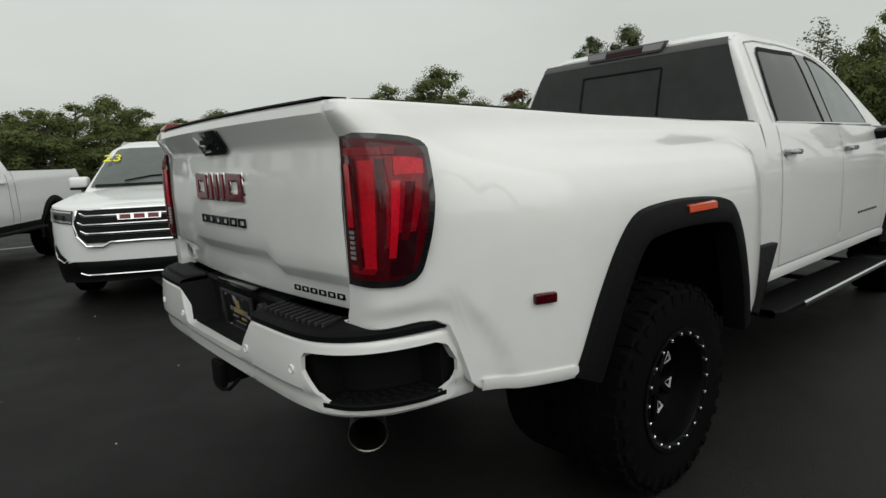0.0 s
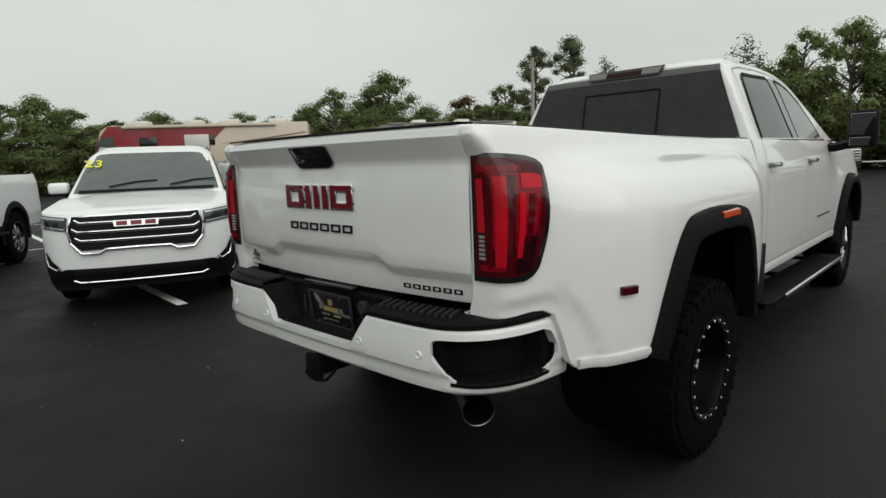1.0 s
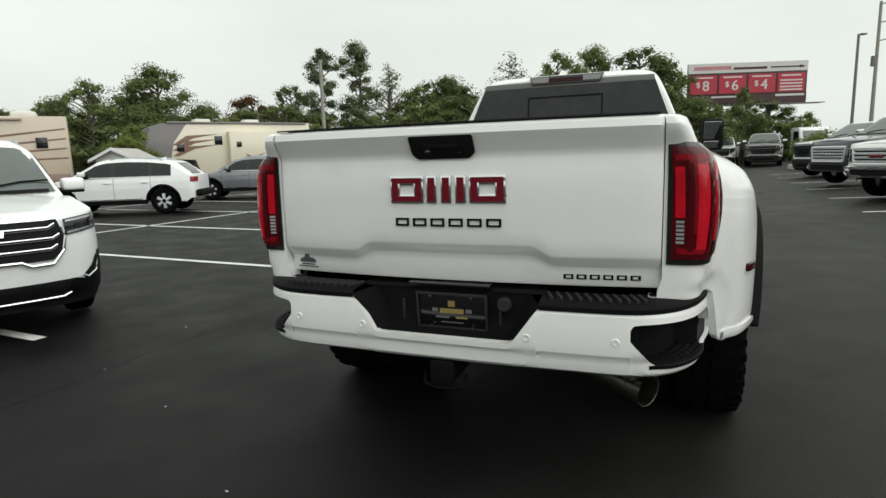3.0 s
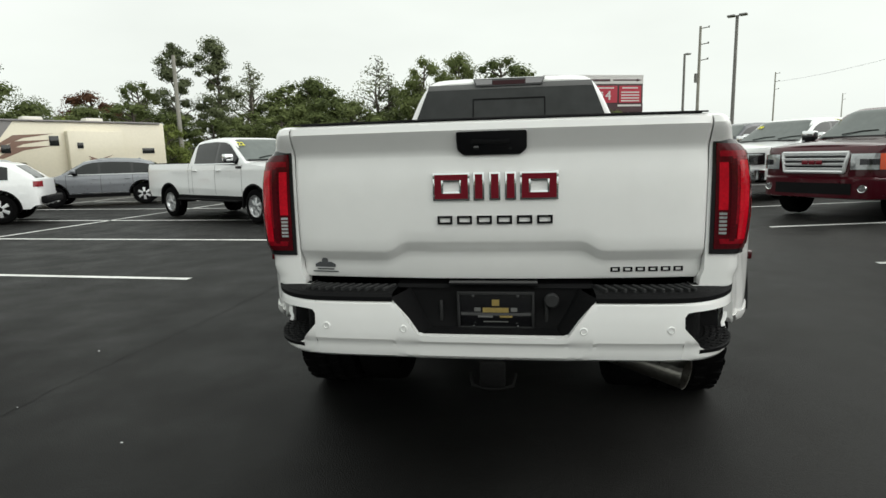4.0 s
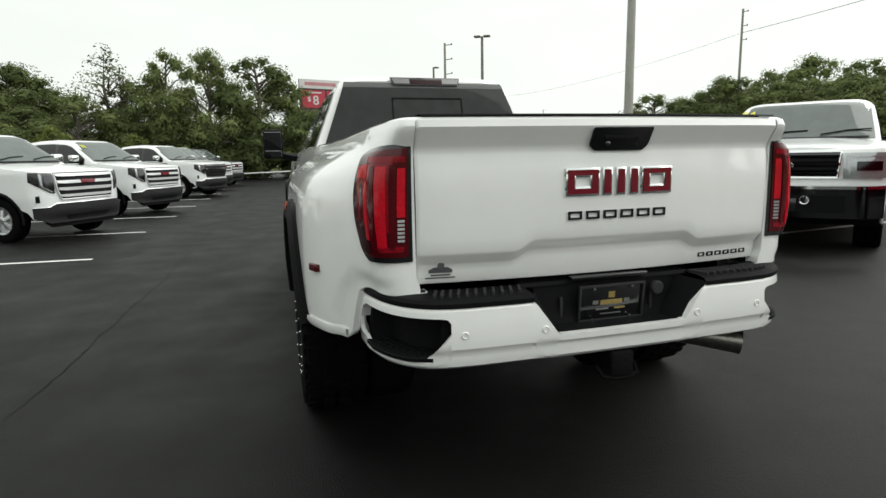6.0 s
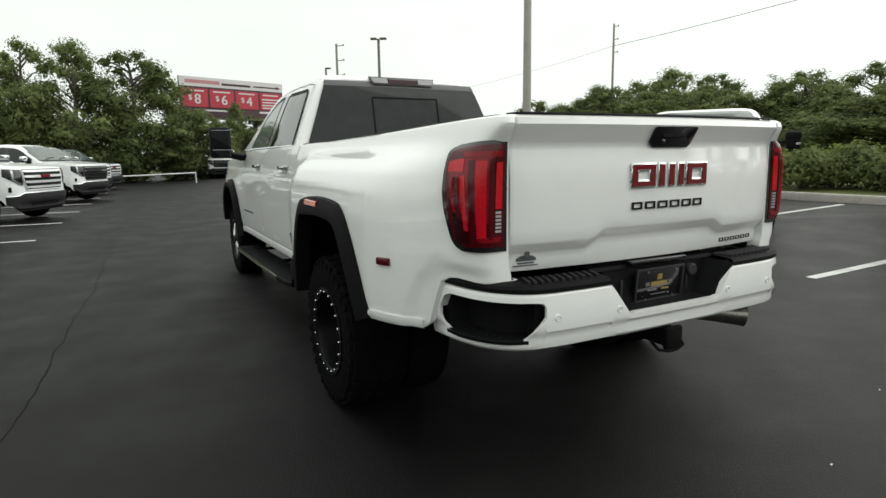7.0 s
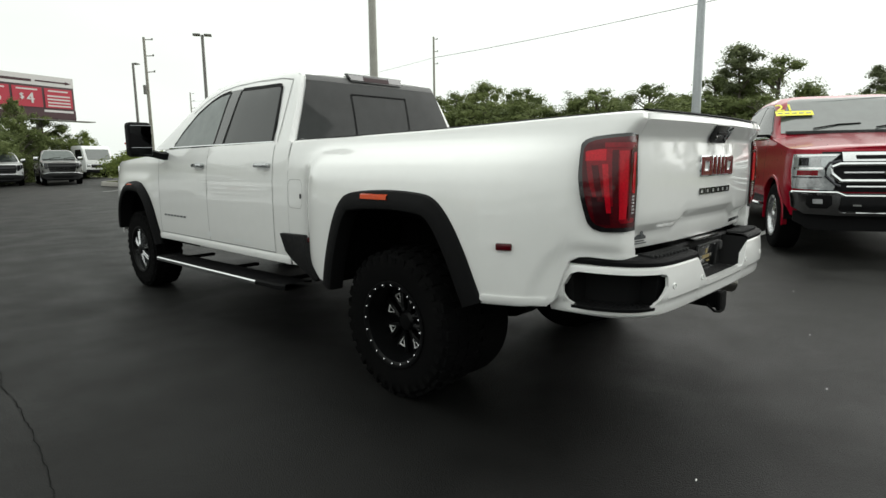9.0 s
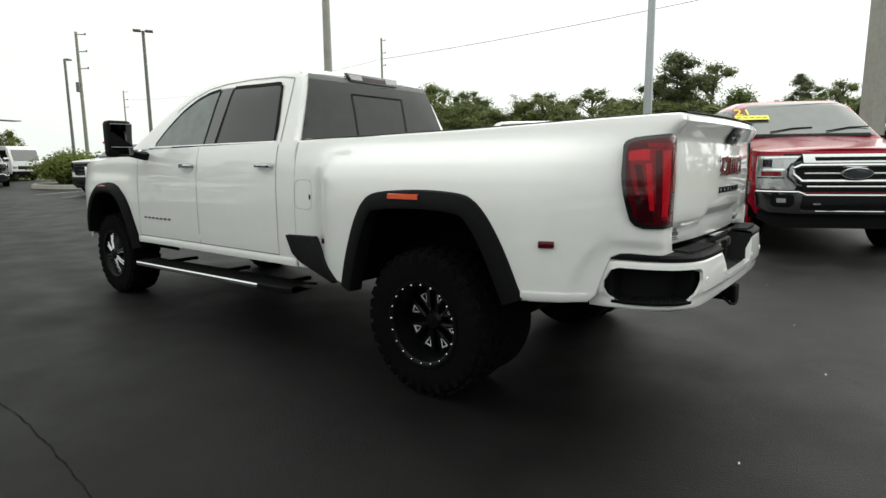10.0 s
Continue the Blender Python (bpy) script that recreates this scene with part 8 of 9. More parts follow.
# ---- motorhome, trailer, shed, vans ----
def coach(x0, y0, x1, y1, h):
    L = math.hypot(x1 - x0, y1 - y0)
    root = thing("motorhome", "large red and beige motorhome with swept stripes", "motorhome", Matrix.Translation((x0, y0, 0)) @ Matrix.Rotation(math.atan2(y1 - y0, x1 - x0), 4, "Z"))
    wd = 2.5
    out = [(0.0, 0.5), (0.0, 1.3), (0.25, 2.3), (0.55, h - 0.25), (0.9, h), (L, h), (L, 0.6)]
    part("shell", prism(out, wd, lambda u, v, d: (u, d, v), None, 0.05), RV_BEIGE, root)
    part("windscreen", prism([(-0.03, 1.35), (0.22, 2.3), (0.45, h - 0.55), (0.40, h - 0.55), (0.2, 2.3), (-0.01, 1.35)], wd * 0.92, lambda u, v, d: (u - 0.02, d + 0.1, v)), GLASS_CAR, root)
    side = lambda u0, u1, z0, z1, o=0.0: box(((u0 + u1) / 2 * L, -0.012 - o, (z0 + z1) / 2), ((u1 - u0) * L, 0.03, z1 - z0), 0.008)
    part("red_band", prism([(0.55, h - 0.55), (0.95, h - 0.08), (0.62 * L, h - 0.12), (0.50 * L, h - 1.35), (0.2, h - 1.35)], 0.012, lambda u, v, d: (u, -d, v)), RV_RED, root, "deep red upper band")
    part("red_nose", prism([(0.06, 1.5), (0.24, 2.3), (0.55, h - 0.5), (0.92, h - 0.02), (1.6, h - 0.02), (1.45, 1.5)], wd + 0.02, lambda u, v, d: (u, d - 0.008, v)), RV_RED, root, "red front cap")
    part("driver_window", prism([(0.22, h - 1.75), (0.45, h - 0.75), (0.62, h - 0.55), (1.15, h - 0.55), (1.15, h - 1.75)], 0.02, lambda u, v, d: (u, -0.012 - d, v)), GLASS_CAR, root, "large grey-green driver window")
    part("nose_skirt", prism([(-0.02, 0.5), (0.0, 1.3), (0.12, 1.8), (1.5, 1.8), (1.5, 0.5)], wd + 0.03, lambda u, v, d: (u, d - 0.015, v)), PLASTIC, root, "black lower nose")
    for u0, u1 in ((0.42, 0.47), (0.47, 0.56)):
        part("side_window", side(u0, u1, h - 1.05, h - 0.55, 0.015), GLASS_TINT, root)
    part("side_window", side(0.22, 0.30, h - 1.2, h - 0.6, 0.02), GLASS_TINT, root)
    part("side_window", side(0.885, 0.925, h - 1.35, h - 0.9, 0.015), GLASS_TINT, root)
    part("slide_out", box((0.48 * L, -0.10, h - 0.9), (0.11 * L, 0.2, 0.75), 0.03), SHED_WHITE, root)
    for k in range(4):
        part("swept_stripe", prism([(L * (0.58 + 0.02 * k), h - 1.0 - 0.38 * k), (L * (0.72 + 0.03 * k), h - 0.85 - 0.32 * k), (L * 0.99, h - 0.5 - 0.42 * k), (L * 0.99, h - 0.56 - 0.42 * k), (L * (0.73 + 0.03 * k), h - 0.93 - 0.32 * k)], 0.008, lambda u, v, d: (u, -d - 0.001, v)), RV_BROWN, root)
    part("skirt", side(0.02, 0.99, 0.45, 1.15, 0.01), RV_BROWN, root)
    for u in (0.2, 0.45, 0.62, 0.85):
        part("roof_unit", box((u * L, 1.2, h + 0.13), (0.95, 0.8, 0.28), 0.09), SHED_WHITE, root)
    part("awning", box((0.5 * L, -0.08, h - 0.1), (0.7 * L, 0.14, 0.14), 0.05), RV_BEIGE, root)
    for u in (0.16, 0.74, 0.80):
        for d in (0.15, wd - 0.15):
            w = new("wheel", W_TRUCK.tyre)
            w.parent, w.matrix_local = root, Matrix.Translation((u * L, d, 0.42)) @ Matrix.Scale(1.05, 4)
    return root


coach(7.5, 30.2, 15.9, 23.9, 3.62)


def fifth_wheel(x0, y0, x1, y1, h):
    L = math.hypot(x1 - x0, y1 - y0)
    root = thing("travel_trailer", "cream fifth-wheel trailer with a dark nose and swirl stripes", "trailer", Matrix.Translation((x0, y0, 0)) @ Matrix.Rotation(math.atan2(y1 - y0, x1 - x0), 4, "Z"))
    wd = 2.4
    out = [(0.15, 1.75), (0.0, 2.2), (0.35, h - 0.35), (0.9, h - 0.1), (3.0, h), (L, h), (L, 0.6), (2.9, 0.6), (2.6, 1.6)]
    part("shell", prism(out, wd, lambda u, v, d: (u, d, v), None, 0.05), RV_CREAM, root)
    part("nose_cap", prism([(0.10, 1.75), (-0.03, 2.2), (0.32, h - 0.33), (0.9, h - 0.07), (2.3, h - 0.03), (1.5, 2.6), (1.3, 1.74)], wd + 0.02, lambda u, v, d: (u, d - 0.01, v)), RV_GREY, root, "dark grey nose cap")
    side = lambda u0, u1, z0, z1, o=0.0: box(((u0 + u1) / 2 * L, -0.012 - o, (z0 + z1) / 2), ((u1 - u0) * L, 0.03, z1 - z0), 0.008)
    part("slide_out", box((0.60 * L, -0.22, 2.2), (0.28 * L, 0.45, 2.0), 0.03), RV_CREAM, root)
    part("side_window", side(0.385, 0.43, 2.45, 2.95, 0.015), GLASS_TINT, root)
    part("side_window", side(0.17, 0.21, 2.1, 2.5, 0.015), GLASS_TINT, root)
    part("side_window", side(0.86, 0.93, 2.0, 2.3, 0.015), GLASS_TINT, root)
    part("side_window", side(0.50, 0.53, 2.3, 2.6, 0.46), GLASS_TINT, root)
    for k in range(3):
        z = 2.95 - 0.3 * k
        part("swirl_stripe", prism([(1.4, z - 0.5), (2.2, z + 0.02), (4.0, z + 0.12), (2.6, z - 0.12), (1.7, z - 0.52)], 0.008, lambda u, v, d: (u, -d - 0.001, v)), RV_BROWN, root)
        part("swirl_stripe", prism([(0.55 * L, 1.9 - 0.12 * k), (0.60 * L, 1.72 - 0.13 * k), (0.68 * L, 1.95 - 0.16 * k), (0.61 * L, 1.62 - 0.13 * k), (0.57 * L, 1.66 - 0.1 * k)], 0.008, lambda u, v, d: (u, -0.449 - d, v)), RV_BROWN, root)
    part("roof_edge", box((L * 0.55, -0.05, h - 0.02), (L * 0.85, 0.12, 0.10), 0.03), RV_GREY, root)
    for u in (0.35, 0.65):
        part("roof_unit", box((u * L, 1.2, h + 0.12), (0.9, 0.8, 0.26), 0.08), SHED_WHITE, root)
    for u in (0.66, 0.74):
        w = new("wheel", W_TRUCK.tyre)
        w.parent, w.matrix_local = root, Matrix.Translation((u * L, 0.15, 0.40))
    part("landing_leg", box((3.1, 0.3, 0.35), (0.12, 0.12, 0.7), 0.01), UNDER, root)
    part("skirt", side(0.30, 0.99, 0.55, 0.85, 0.005), RV_BROWN, root)
    return root


fifth_wheel(21.6, 25.9, 29.9, 20.9, 3.72)


def shed(x, y, a):
    root = thing("shed", "small pale timber shed with a low roof", "shed", pose(x, y, 0, 0, 0, a))
    part("wall", prism([(-0.8, 0.0), (-0.8, 1.72), (0, 2.12), (0.8, 1.72), (0.8, 0.0)], 2.1, lambda u, v, d: (d - 1.05, u, v)), SHED_WHITE, root)
    for sg in (1, -1):
        part("roof", prism([(0, 2.20), (sg * 1.0, 1.70), (sg * 1.0, 1.62), (0, 2.12)], 2.5, lambda u, v, d: (d - 1.25, u, v)), CONCRETE, root, "pale weathered roof slope")
        part("fascia", prism([(0, 2.22), (sg * 1.02, 1.71), (sg * 1.02, 1.58), (0, 2.09)], 0.05, lambda u, v, d: (d - 1.29, u, v)), WHITE_PRINT, root)
    part("door", box((-1.07, 0.1, 0.9), (0.04, 0.8, 1.6), 0.01), RV_CREAM, root)


shed(17.4, 22.4, 25)


def van(x, y, a, label, cabover=False):
    root = thing("van", label, "van", pose(x, y, lot_z(x, y), 0, 0, a))
    if cabover:
        part("body", prism([(0.0, 0.45), (0.03, 0.75), (0.02, 1.22), (-0.26, 2.08), (-0.36, 2.20), (-0.55, 2.25), (-1.55, 2.25), (-1.62, 2.15), (-1.62, 0.45)], 1.95, lambda u, v, d: (u, d - 0.975, v), None, 0.06), PAINT_WHITE2, root)
        part("flat_bed", box((-3.6, 0, 0.85), (3.8, 2.0, 0.25), 0.02), PLASTIC_GREY, root)
        part("windscreen", prism([(0.025, 1.30), (-0.205, 2.00), (-0.165, 2.00), (0.06, 1.30)], 1.58, lambda u, v, d: (u - 0.02, d - 0.79, v)), GLASS_CAR, root)
        mirrored(lambda s: part("side_window", prism([(-0.22, 1.28), (-0.44, 1.98), (-1.10, 1.98), (-1.10, 1.28)], 0.03, lambda u, v, d: (u, s * (0.965 + d), v)), GLASS_TINT, root))
        mirrored(lambda s: part("door_seam", box((-1.18, s * 0.976, 1.32), (0.015, 0.006, 1.3), 0.002, None, None, 1), SEAM, root))
        mirrored(lambda s: part("wheel_arch", prism([(-0.45, 0.45), (-0.52, 0.72), (-0.70, 0.86), (-1.10, 0.86), (-1.28, 0.72), (-1.35, 0.45)], 0.02, lambda u, v, d: (u, s * (0.966 + d), v)), UNDER, root))
        wbv = 2.9
    else:
        part("body", prism([(0.0, 0.4), (0.02, 1.0), (-0.75, 1.3), (-1.5, 2.25), (-1.9, 2.4), (-5.2, 2.4), (-5.3, 0.4)], 1.95, lambda u, v, d: (u, d - 0.975, v), None, 0.08), PAINT_WHITE2, root)
        part("windscreen", prism([(-0.72, 1.33), (-1.46, 2.2), (-1.40, 2.2), (-0.66, 1.33)], 1.65, lambda u, v, d: (u + 0.02, d - 0.825, v)), GLASS_CAR, root)
        part("roof_unit", box((-2.6, 0, 2.5), (0.8, 0.7, 0.2), 0.06), SHED_WHITE, root)
        mirrored(lambda s: part("side_window", box((-1.8, s * 0.98, 1.6), (0.9, 0.03, 0.55), 0.01), GLASS_TINT, root))
        wbv = 3.4
    part("grille", box((0.03, 0, 0.85), (0.04, 1.2, 0.22), 0.02), BLACK_GLOSS, root)
    mirrored(lambda s: part("headlight", box((0.02, s * 0.78, 0.88), (0.06, 0.26, 0.2), 0.03), LENS_HEAD, root))
    part("front_bumper", box((0.04, 0, 0.5), (0.14, 1.9, 0.22), 0.04), PLASTIC, root)
    mirrored(lambda s: part("mirror", box((-0.55, s * 1.12, 1.5), (0.1, 0.18, 0.3), 0.03), PLASTIC, root))
    for xw in (-0.9, -0.9 - wbv):
        for s in (1, -1):
            W_ALLOY.put(root, xw, s * 0.85, 0.385, s)


van(9.6, 45.0, -100, "white high-roof van far behind the SUV")
van(44.6, -9.9, 194, "white cab-over flatbed truck behind the island", True)


# ---- trees ----
def leaves(rnd, centres, per, size, flatten=0.75, core=0.0):
    """Small leaves that face outwards from a set of clumps, with large ones in the heart."""
    vs, fs = [], []

    def leaf(p, n, s):
        a = n.cross(Vector((rnd.gauss(0, 1), rnd.gauss(0, 1), rnd.gauss(0, 1)))).normalized()
        b = n.cross(a)
        k = len(vs)
        vs.extend((p - a * s, p + a * s * 0.3 + b * s * 0.75, p + a * s * 0.9 - b * s * 0.55))
        fs.append((k, k + 1, k + 2))
    for (cx, cy, cz, cr) in centres:
        for _ in range(int(per * cr * cr)):
            u = Vector((rnd.gauss(0, 1), rnd.gauss(0, 1), rnd.gauss(0, 1))).normalized()
            q = rnd.uniform(0.80, 1.12) if rnd.random() < 0.72 else rnd.uniform(0.35, 0.85)
            p = Vector((cx + u.x * cr * q, cy + u.y * cr * q, cz + u.z * cr * flatten * q))
            n = (u + Vector((rnd.gauss(0, 0.5), rnd.gauss(0, 0.5), 0.35 + rnd.gauss(0, 0.5)))).normalized()
            leaf(p, n, size * rnd.uniform(0.6, 1.4))
        for _ in range(int(core * cr * cr)):
            u = Vector((rnd.gauss(0, 1), rnd.gauss(0, 1), rnd.gauss(0, 1))).normalized()
            q = rnd.uniform(0.1, 0.72)
            leaf(Vector((cx + u.x * cr * q, cy + u.y * cr * q, cz + u.z * cr * flatten * q)), (u + Vector((0, 0, 0.4))).normalized(), size * rnd.uniform(2.2, 3.6))
    return vs, fs


def tree(seed, h, spread, bare, clumps, mat, per=310, size=0.074, kind="oak", core=64):
    """A tapered trunk with limbs, and a crown of leaves in clumps."""
    rnd = random.Random(seed)
    label = {"oak": "green broadleaf tree at the edge of the lot", "pine": "tall pine with a ragged crown", "thin": "slender tree with thin open foliage"}[kind]
    root = thing("tree", label, "tree")
    bm = bmesh.new()
    bend = [(rnd.uniform(-0.25, 0.25), rnd.uniform(-0.25, 0.25)) for _ in range(5)]
    trunk = [(bend[i][0] * i / 4, bend[i][1] * i / 4, h * 0.92 * i / 4 - 0.1) for i in range(5)]
    r0 = 0.026 * h if kind == "oak" else 0.017 * h
    tube(trunk, [r0 * (1.15 - 0.23 * i) for i in range(5)], 8, bm)
    centres = []
    for k in range(clumps):
        f = (k + rnd.random()) / clumps
        t = bare + (1 - bare) * f
        if kind == "oak":
            prof = lerp_table([(0.0, 0.75), (0.3, 1.0), (0.6, 0.9), (0.8, 0.68), (0.93, 0.38), (1.0, 0.12)], f)
            reach = spread * prof * math.sqrt(rnd.uniform(0.12, 1.0))
            cr = rnd.uniform(0.55, 1.15) * spread * 0.36 * (1.0 if f < 0.8 else 0.75)
        elif kind == "pine":
            reach = spread * lerp_table([(0.0, 0.6), (0.35, 1.0), (0.75, 0.75), (1.0, 0.15)], f) * rnd.uniform(0.15, 1.0)
            cr = rnd.uniform(0.5, 1.0) * spread * 0.40
        else:
            reach = spread * lerp_table([(0.0, 0.8), (0.5, 1.0), (1.0, 0.25)], f) * rnd.uniform(0.2, 1.0)
            cr = rnd.uniform(0.4, 0.9) * spread * 0.34
        a = rnd.uniform(0, 2 * math.pi)
        z = h * t * 0.955
        c = (reach * math.cos(a), reach * math.sin(a), z, cr)
        centres.append(c)
        zb = max(h * bare * 0.7, z - reach * 0.6)
        base = (bend[2][0] * zb / h, bend[2][1] * zb / h, zb)
        mid = (c[0] * 0.55, c[1] * 0.55, zb + (z - zb) * 0.7)
        tube([base, mid, (c[0], c[1], z)], [r0 * 0.36, r0 * 0.2, r0 * 0.06], 5, bm, False)
    part("trunk", bm, BARK, root)
    vs, fs = leaves(rnd, centres, per, size, {"oak": 0.72, "pine": 0.55, "thin": 0.7}[kind], core)
    me = bpy.data.meshes.new("crown")
    me.from_pydata(vs, [], fs)
    me.materials.append(mat)
    crown = new("crown", me)
    crown.parent = root
    return root


def shrub(seed, r, h, mat, label, per=90, size=0.09):
    rnd = random.Random(seed)
    root = thing("shrub", label, "shrub")
    bm = bmesh.new()
    centres = []
    for k in range(9):
        a, q = rnd.uniform(0, 6.283), r * math.sqrt(rnd.random()) * 0.75
        c = (q * math.cos(a), q * math.sin(a), h * rnd.uniform(0.35, 0.8), r * rnd.uniform(0.35, 0.55))
        centres.append(c)
        tube([(0, 0, -0.05), (c[0] * 0.5, c[1] * 0.5, c[2] * 0.6), (c[0], c[1], c[2])], [0.03, 0.02, 0.008], 5, bm, False)
    part("stems", bm, BARK, root)
    vs, fs = leaves(rnd, centres, 9 * per / (r * r), size * 0.55, 0.8, 60)
    me = bpy.data.meshes.new("leaves")
    me.from_pydata(vs, [], fs)
    me.materials.append(mat)
    new("leaves", me).parent = root
    return root


kinds = {
    "oak_a": tree(11, 8.0, 3.0, 0.05, 52, LEAF_OAK), "oak_b": tree(12, 8.5, 3.4, 0.05, 58, LEAF_OAK), "oak_c": tree(13, 7.0, 2.6, 0.04, 46, LEAF_OAK),
    "pine_a": tree(21, 11.0, 2.2, 0.40, 34, LEAF_PINE, 300, 0.08, "pine"), "pine_b": tree(22, 11.0, 2.4, 0.25, 42, LEAF_PINE, 300, 0.08, "pine"),
    "light": tree(31, 5.0, 2.2, 0.08, 34, LEAF_LIGHT), "rust": tree(32, 6.5, 2.4, 0.12, 34, LEAF_RUST),
    "thin": tree(33, 8.5, 2.2, 0.12, 44, LEAF_PINE, 200, 0.07, "thin", 6),
}
BASE = {"oak_a": (8.0, 3.5), "oak_b": (8.5, 4.0), "oak_c": (7.0, 3.1), "pine_a": (11.0, 2.6), "pine_b": (11.0, 2.8), "light": (5.0, 2.6), "rust": (6.5, 2.8), "thin": (8.5, 2.5)}
used = set()


def plant(kind, x, y, h, w, z=0.0):
    """A tree of the kind, h high and w across."""
    m = pose(x, y, z, 0, 0, (x * 61 + y * 37) % 360)
    src = kinds[kind]
    if kind not in used:
        used.add(kind)
        src.matrix_basis = m
        ob = src
    else:
        ob = copy_thing(src, m)
    fh, fw = h / BASE[kind][0], w * 0.5 / BASE[kind][1]
    ob.scale = (fw, fw, fh)
    tagged(ob, "", "", "trees round the lot")


# woods behind the motorhome
for kind, x, y, h, w in (
        ("oak_b", 3.1, 49.6, 5.8, 6.8), ("oak_a", 4.7, 47.4, 6, 7.2), ("oak_c", 7, 48.1, 6.5, 8.1), ("oak_b", 9, 46.7, 6.8, 7.8), ("oak_a", 11.4, 48.3, 6.3, 6),
        ("oak_c", 16.9, 55.2, 6, 8.6), ("oak_b", 20.7, 56, 6.8, 10.7), ("oak_c", 23.5, 52.6, 6, 7.7), ("oak_a", 26.6, 51.1, 6.7, 8.6), ("oak_c", 27.3, 46.1, 6, 7.2)):
    plant(kind, x, y, h, w, -0.05)
# trees behind the fifth wheel
for kind, x, y, h, w in (
        ("oak_c", 27.2, 41.4, 6.3, 6.8), ("oak_a", 28.2, 38.3, 7.7, 6.8), ("oak_c", 30.5, 37.8, 6.6, 6.5), ("oak_b", 31.8, 35.3, 8.8, 8.8), ("oak_a", 36.2, 35.3, 6.1, 6.9),
        ("rust", 36.5, 30.5, 6.7, 6.8), ("oak_a", 38.3, 28.2, 7.6, 6.1), ("pine_a", 38.1, 25, 10.3, 4.7), ("pine_b", 39.7, 22.6, 10.7, 5.2), ("thin", 41.8, 20.9, 9.3, 4.7),
        ("oak_c", 43.7, 18.9, 7.4, 7.8), ("oak_a", 45.5, 17.3, 8.1, 5.9)):
    plant(kind, x, y, h, w, -0.05)
# trees at the end of the lot
for kind, x, y, h, w in (
        ("thin", 43.3, 21.7, 9.1, 6.6), ("oak_c", 44, 20.1, 6.4, 8.6), ("oak_b", 45, 17.6, 8.1, 10.7), ("oak_a", 45.7, 15.5, 6.6, 7.2), ("thin", 43.7, 11.4, 9.5, 6.8),
        ("thin", 44.8, 10.8, 8.3, 5.8), ("oak_c", 44.9, 10.3, 7.1, 6.9), ("oak_c", 42.4, 7.5, 9, 6.1), ("oak_b", 41.7, 4.7, 8.9, 7.5), ("oak_a", 41.8, 1.5, 8.6, 8.7),
        ("oak_c", 42.8, -0.5, 7.7, 5.9)):
    plant(kind, x, y, h, w, -0.05)
# low trees round the billboard
for kind, x, y, h, w in (
        ("oak_a", 42.4, -1.3, 5, 6.9), ("oak_c", 43.3, -2.6, 5, 5.9), ("oak_c", 45.6, -5.5, 5.8, 3.9), ("oak_a", 48, -7.4, 4.9, 5.7), ("oak_c", 48.2, -8.6, 4, 4.7),
        ("light", 47, -9.6, 3.8, 3.5), ("oak_b", 51, -5, 4.5, 6)):
    plant(kind, x, y, h, w, -0.05)
# woods beyond the verge
for kind, x, y, h, w in (
        ("oak_c", 48.4, -35.0, 4.6, 7), ("oak_a", 46.2, -34.5, 6.9, 8.6), ("oak_b", 46.1, -37.9, 6.5, 8.8), ("oak_c", 42.9, -38.6, 7, 8.6), ("oak_b", 39.6, -37.9, 6.7, 7.4),
        ("oak_a", 39.2, -41.1, 8.3, 7.7), ("oak_b", 36.7, -43.3, 9.1, 9.4), ("oak_a", 35.2, -46.9, 8.8, 8.8), ("light", 32, -46.7, 6.7, 6), ("thin", 30.1, -48, 8.2, 5.8),
        ("thin", 27.8, -49.3, 7.8, 6.5), ("oak_c", 24.7, -48.7, 6.4, 7.4), ("oak_a", 21.8, -47.9, 8, 9.6), ("oak_c", 17.9, -45.2, 6.5, 7.4)):
    plant(kind, x, y, h, w, -0.05)
# taller trees beyond the verge
for kind, x, y, h, w in (
        ("oak_b", 13.8, -40.3, 7.2, 7.2), ("pine_b", 11.7, -38.9, 8.8, 5.8), ("oak_a", 10, -41.5, 8.2, 7.8), ("oak_c", 8.6, -43.8, 6.3, 6.9), ("pine_a", 5.7, -49.9, 8.1, 4.5),
        ("oak_a", 3.1, -50.2, 7.3, 6.9), ("oak_b", 1, -50.3, 6.1, 7.7)):
    plant(kind, x, y, h, w, -0.05)
# undergrowth that closes the foot of the woods
rnd = random.Random(77)
for i, az in enumerate(steps(3, 64, 19)):
    d = rnd.uniform(44, 47) + (0 if az < 54 else 6)
    plant(("oak_c", "oak_a", "oak_b")[i % 3], -2 + d * math.cos(radians(az)), 0.5 + d * math.sin(radians(az)), rnd.uniform(4.4, 5.8), rnd.uniform(6.5, 8.5), -0.05)
for i, az in enumerate(steps(68, 103, 8)):
    plant(("oak_a", "oak_c", "oak_b")[i % 3], -2 + 46 * math.cos(radians(az)), 0.5 + 46 * math.sin(radians(az)), rnd.uniform(4.4, 5.4), rnd.uniform(5.5, 7.0), -0.05)
for i, az in enumerate(steps(86, 104, 4)):
    plant(("oak_b", "oak_a")[i % 2], -2 + 51 * math.cos(radians(az)), 0.5 + 51 * math.sin(radians(az)), rnd.uniform(5.6, 6.4), 6.0, -0.05)
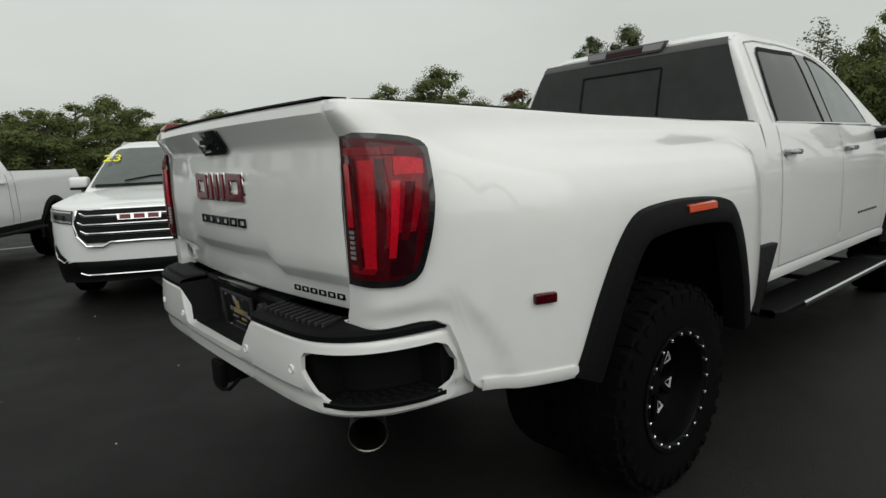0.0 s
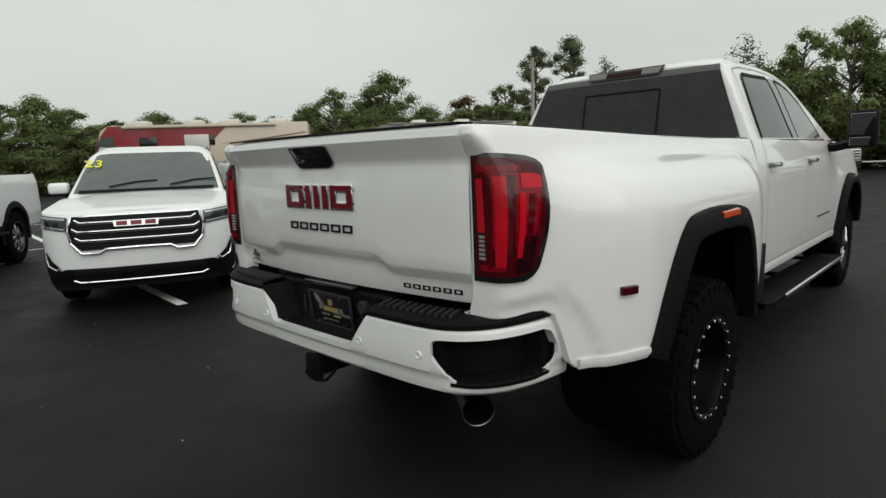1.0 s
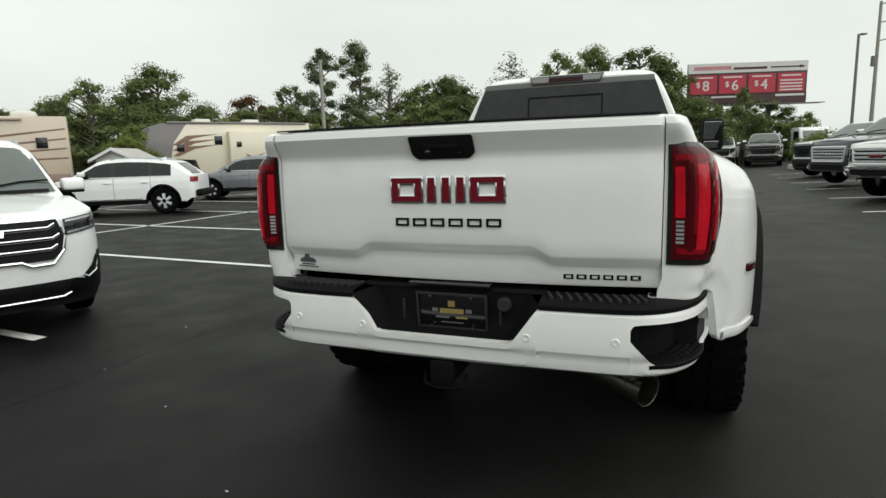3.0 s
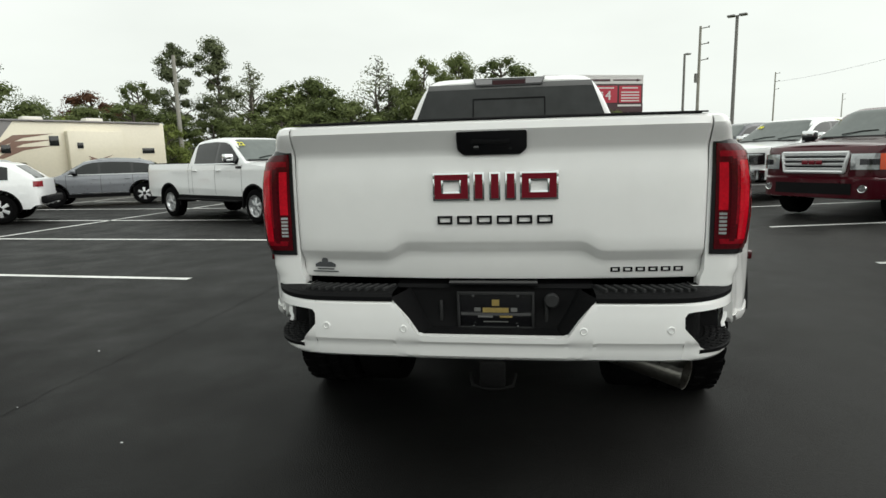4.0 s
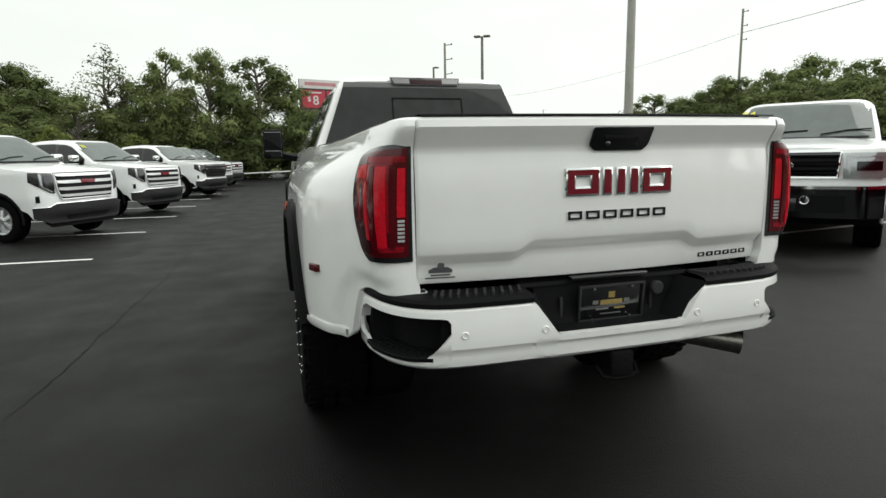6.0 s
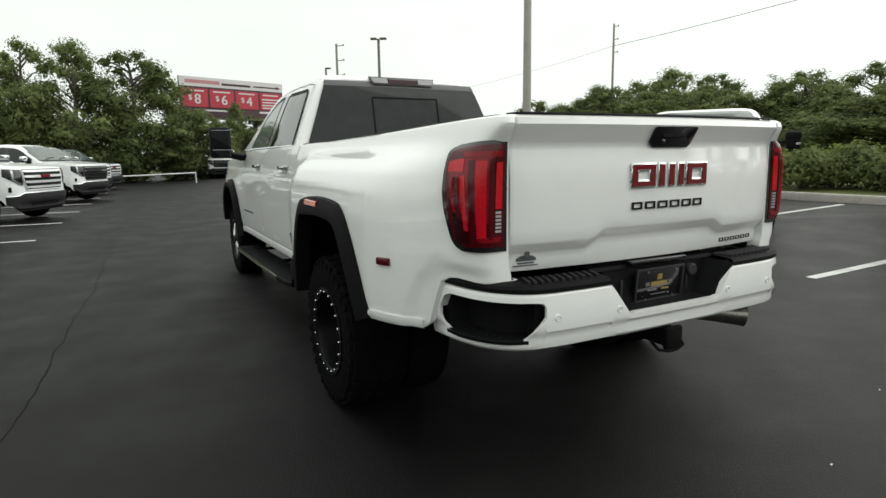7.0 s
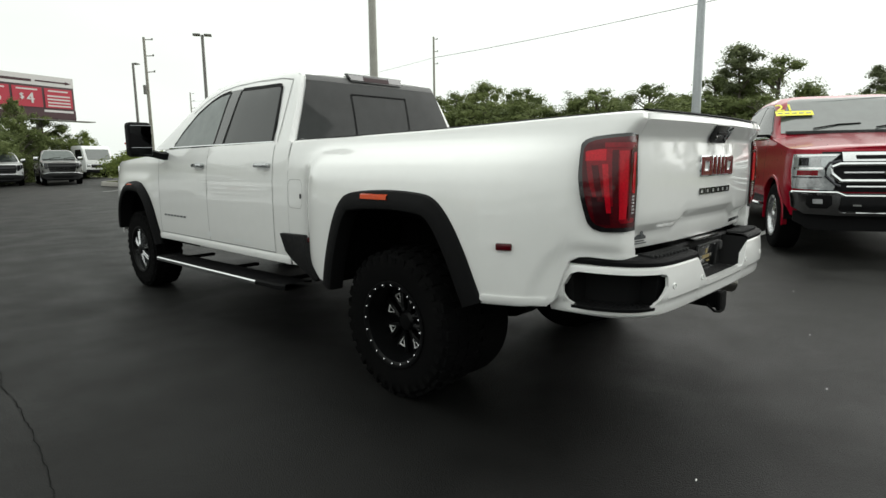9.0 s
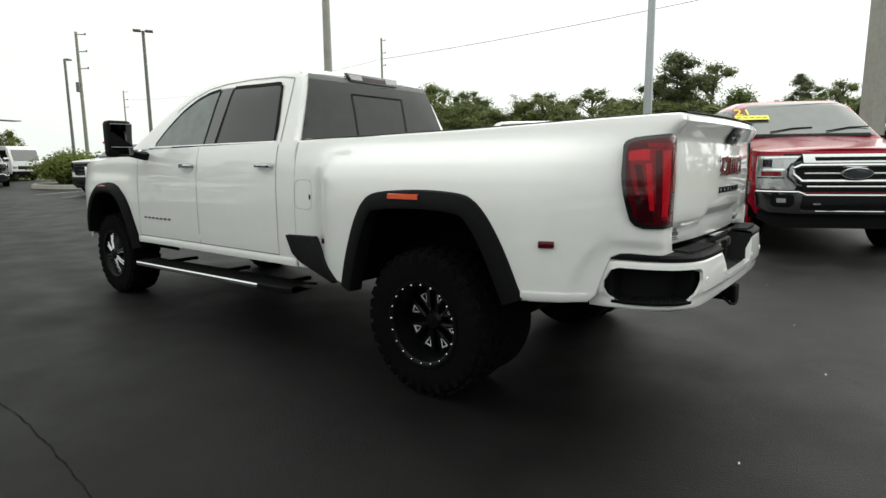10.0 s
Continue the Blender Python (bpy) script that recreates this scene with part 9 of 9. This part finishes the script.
for i, az in enumerate(steps(-41, -95, 36)):
    d = rnd.uniform(49, 52) if az > -64 else rnd.uniform(38, 42)
    plant(("oak_c", "oak_a", "oak_b")[i % 3], -1.4 + d * math.cos(radians(az)), 2.6 + d * math.sin(radians(az)), (6.6 if az > -64 else 5.0) * rnd.uniform(0.8, 1.08), rnd.uniform(7.5, 9.5))
# unseen trees added behind the camera to darken reflections in mirrors and paint
for i, az in enumerate(steps(110, 262, 17)):
    d = rnd.uniform(46, 56)
    plant("oak_c", -2 + d * math.cos(radians(az)), 0.5 + d * math.sin(radians(az)), rnd.uniform(6.5, 9.0), rnd.uniform(9.0, 12.0), -0.05)
for x, y, h, w in ((37.5, 13.0, 3.6, 3.2), (29.5, 27.0, 4.4, 3.6), (33.0, 22.6, 4.0, 3.4), (20.5, 25.5, 3.6, 3.2), (40.0, 9.2, 3.2, 3.0)):
    plant("light", x, y, h, w, -0.05)

# hedge on the verge, island planting
hedge = [shrub(41, 0.75, 0.95, LEAF_OAK, "clipped verge shrub with small leaves"), shrub(42, 0.8, 0.85, LEAF_LIGHT, "light green verge shrub"), shrub(43, 0.7, 0.8, LEAF_RUST, "brownish low verge shrub")]
first = set()


def set_shrub(i, x, y, z, f):
    src = hedge[i]
    m = pose(x, y, z, 0, 0, (x * 97) % 360)
    if i in first:
        ob = copy_thing(src, m)
    else:
        first.add(i)
        src.matrix_basis = m
        ob = src
    ob.scale = (f, f, f)
    tagged(ob, "", "", "shrubs on the verge")


rnd = random.Random(9)
for k in range(30):
    x = -4 + k * 0.78
    set_shrub(rnd.choice((0, 0, 2, 1)), x + rnd.uniform(-0.2, 0.2), -11.7 + rnd.uniform(-0.3, 0.3), 0.52, rnd.uniform(0.85, 1.15))
for k in range(16):
    set_shrub(rnd.choice((0, 1, 1)), -4 + k * 1.5 + rnd.uniform(-0.3, 0.3), -13.2 + rnd.uniform(-0.4, 0.4), 0.54, rnd.uniform(0.9, 1.3))
for dx, dy, f in ((-2.2, 0.2, 1.2), (-1.6, -0.5, 1.5), (-0.9, 0.4, 1.7), (-0.2, -0.4, 1.9), (0.5, 0.3, 1.8), (1.1, -0.3, 1.6), (1.7, 0.3, 1.4), (0.1, 0.8, 1.4)):
    set_shrub(1, 31.6 + dx, -8.2 + dy, lot_z(31.6, -8.2) + 0.13, f)
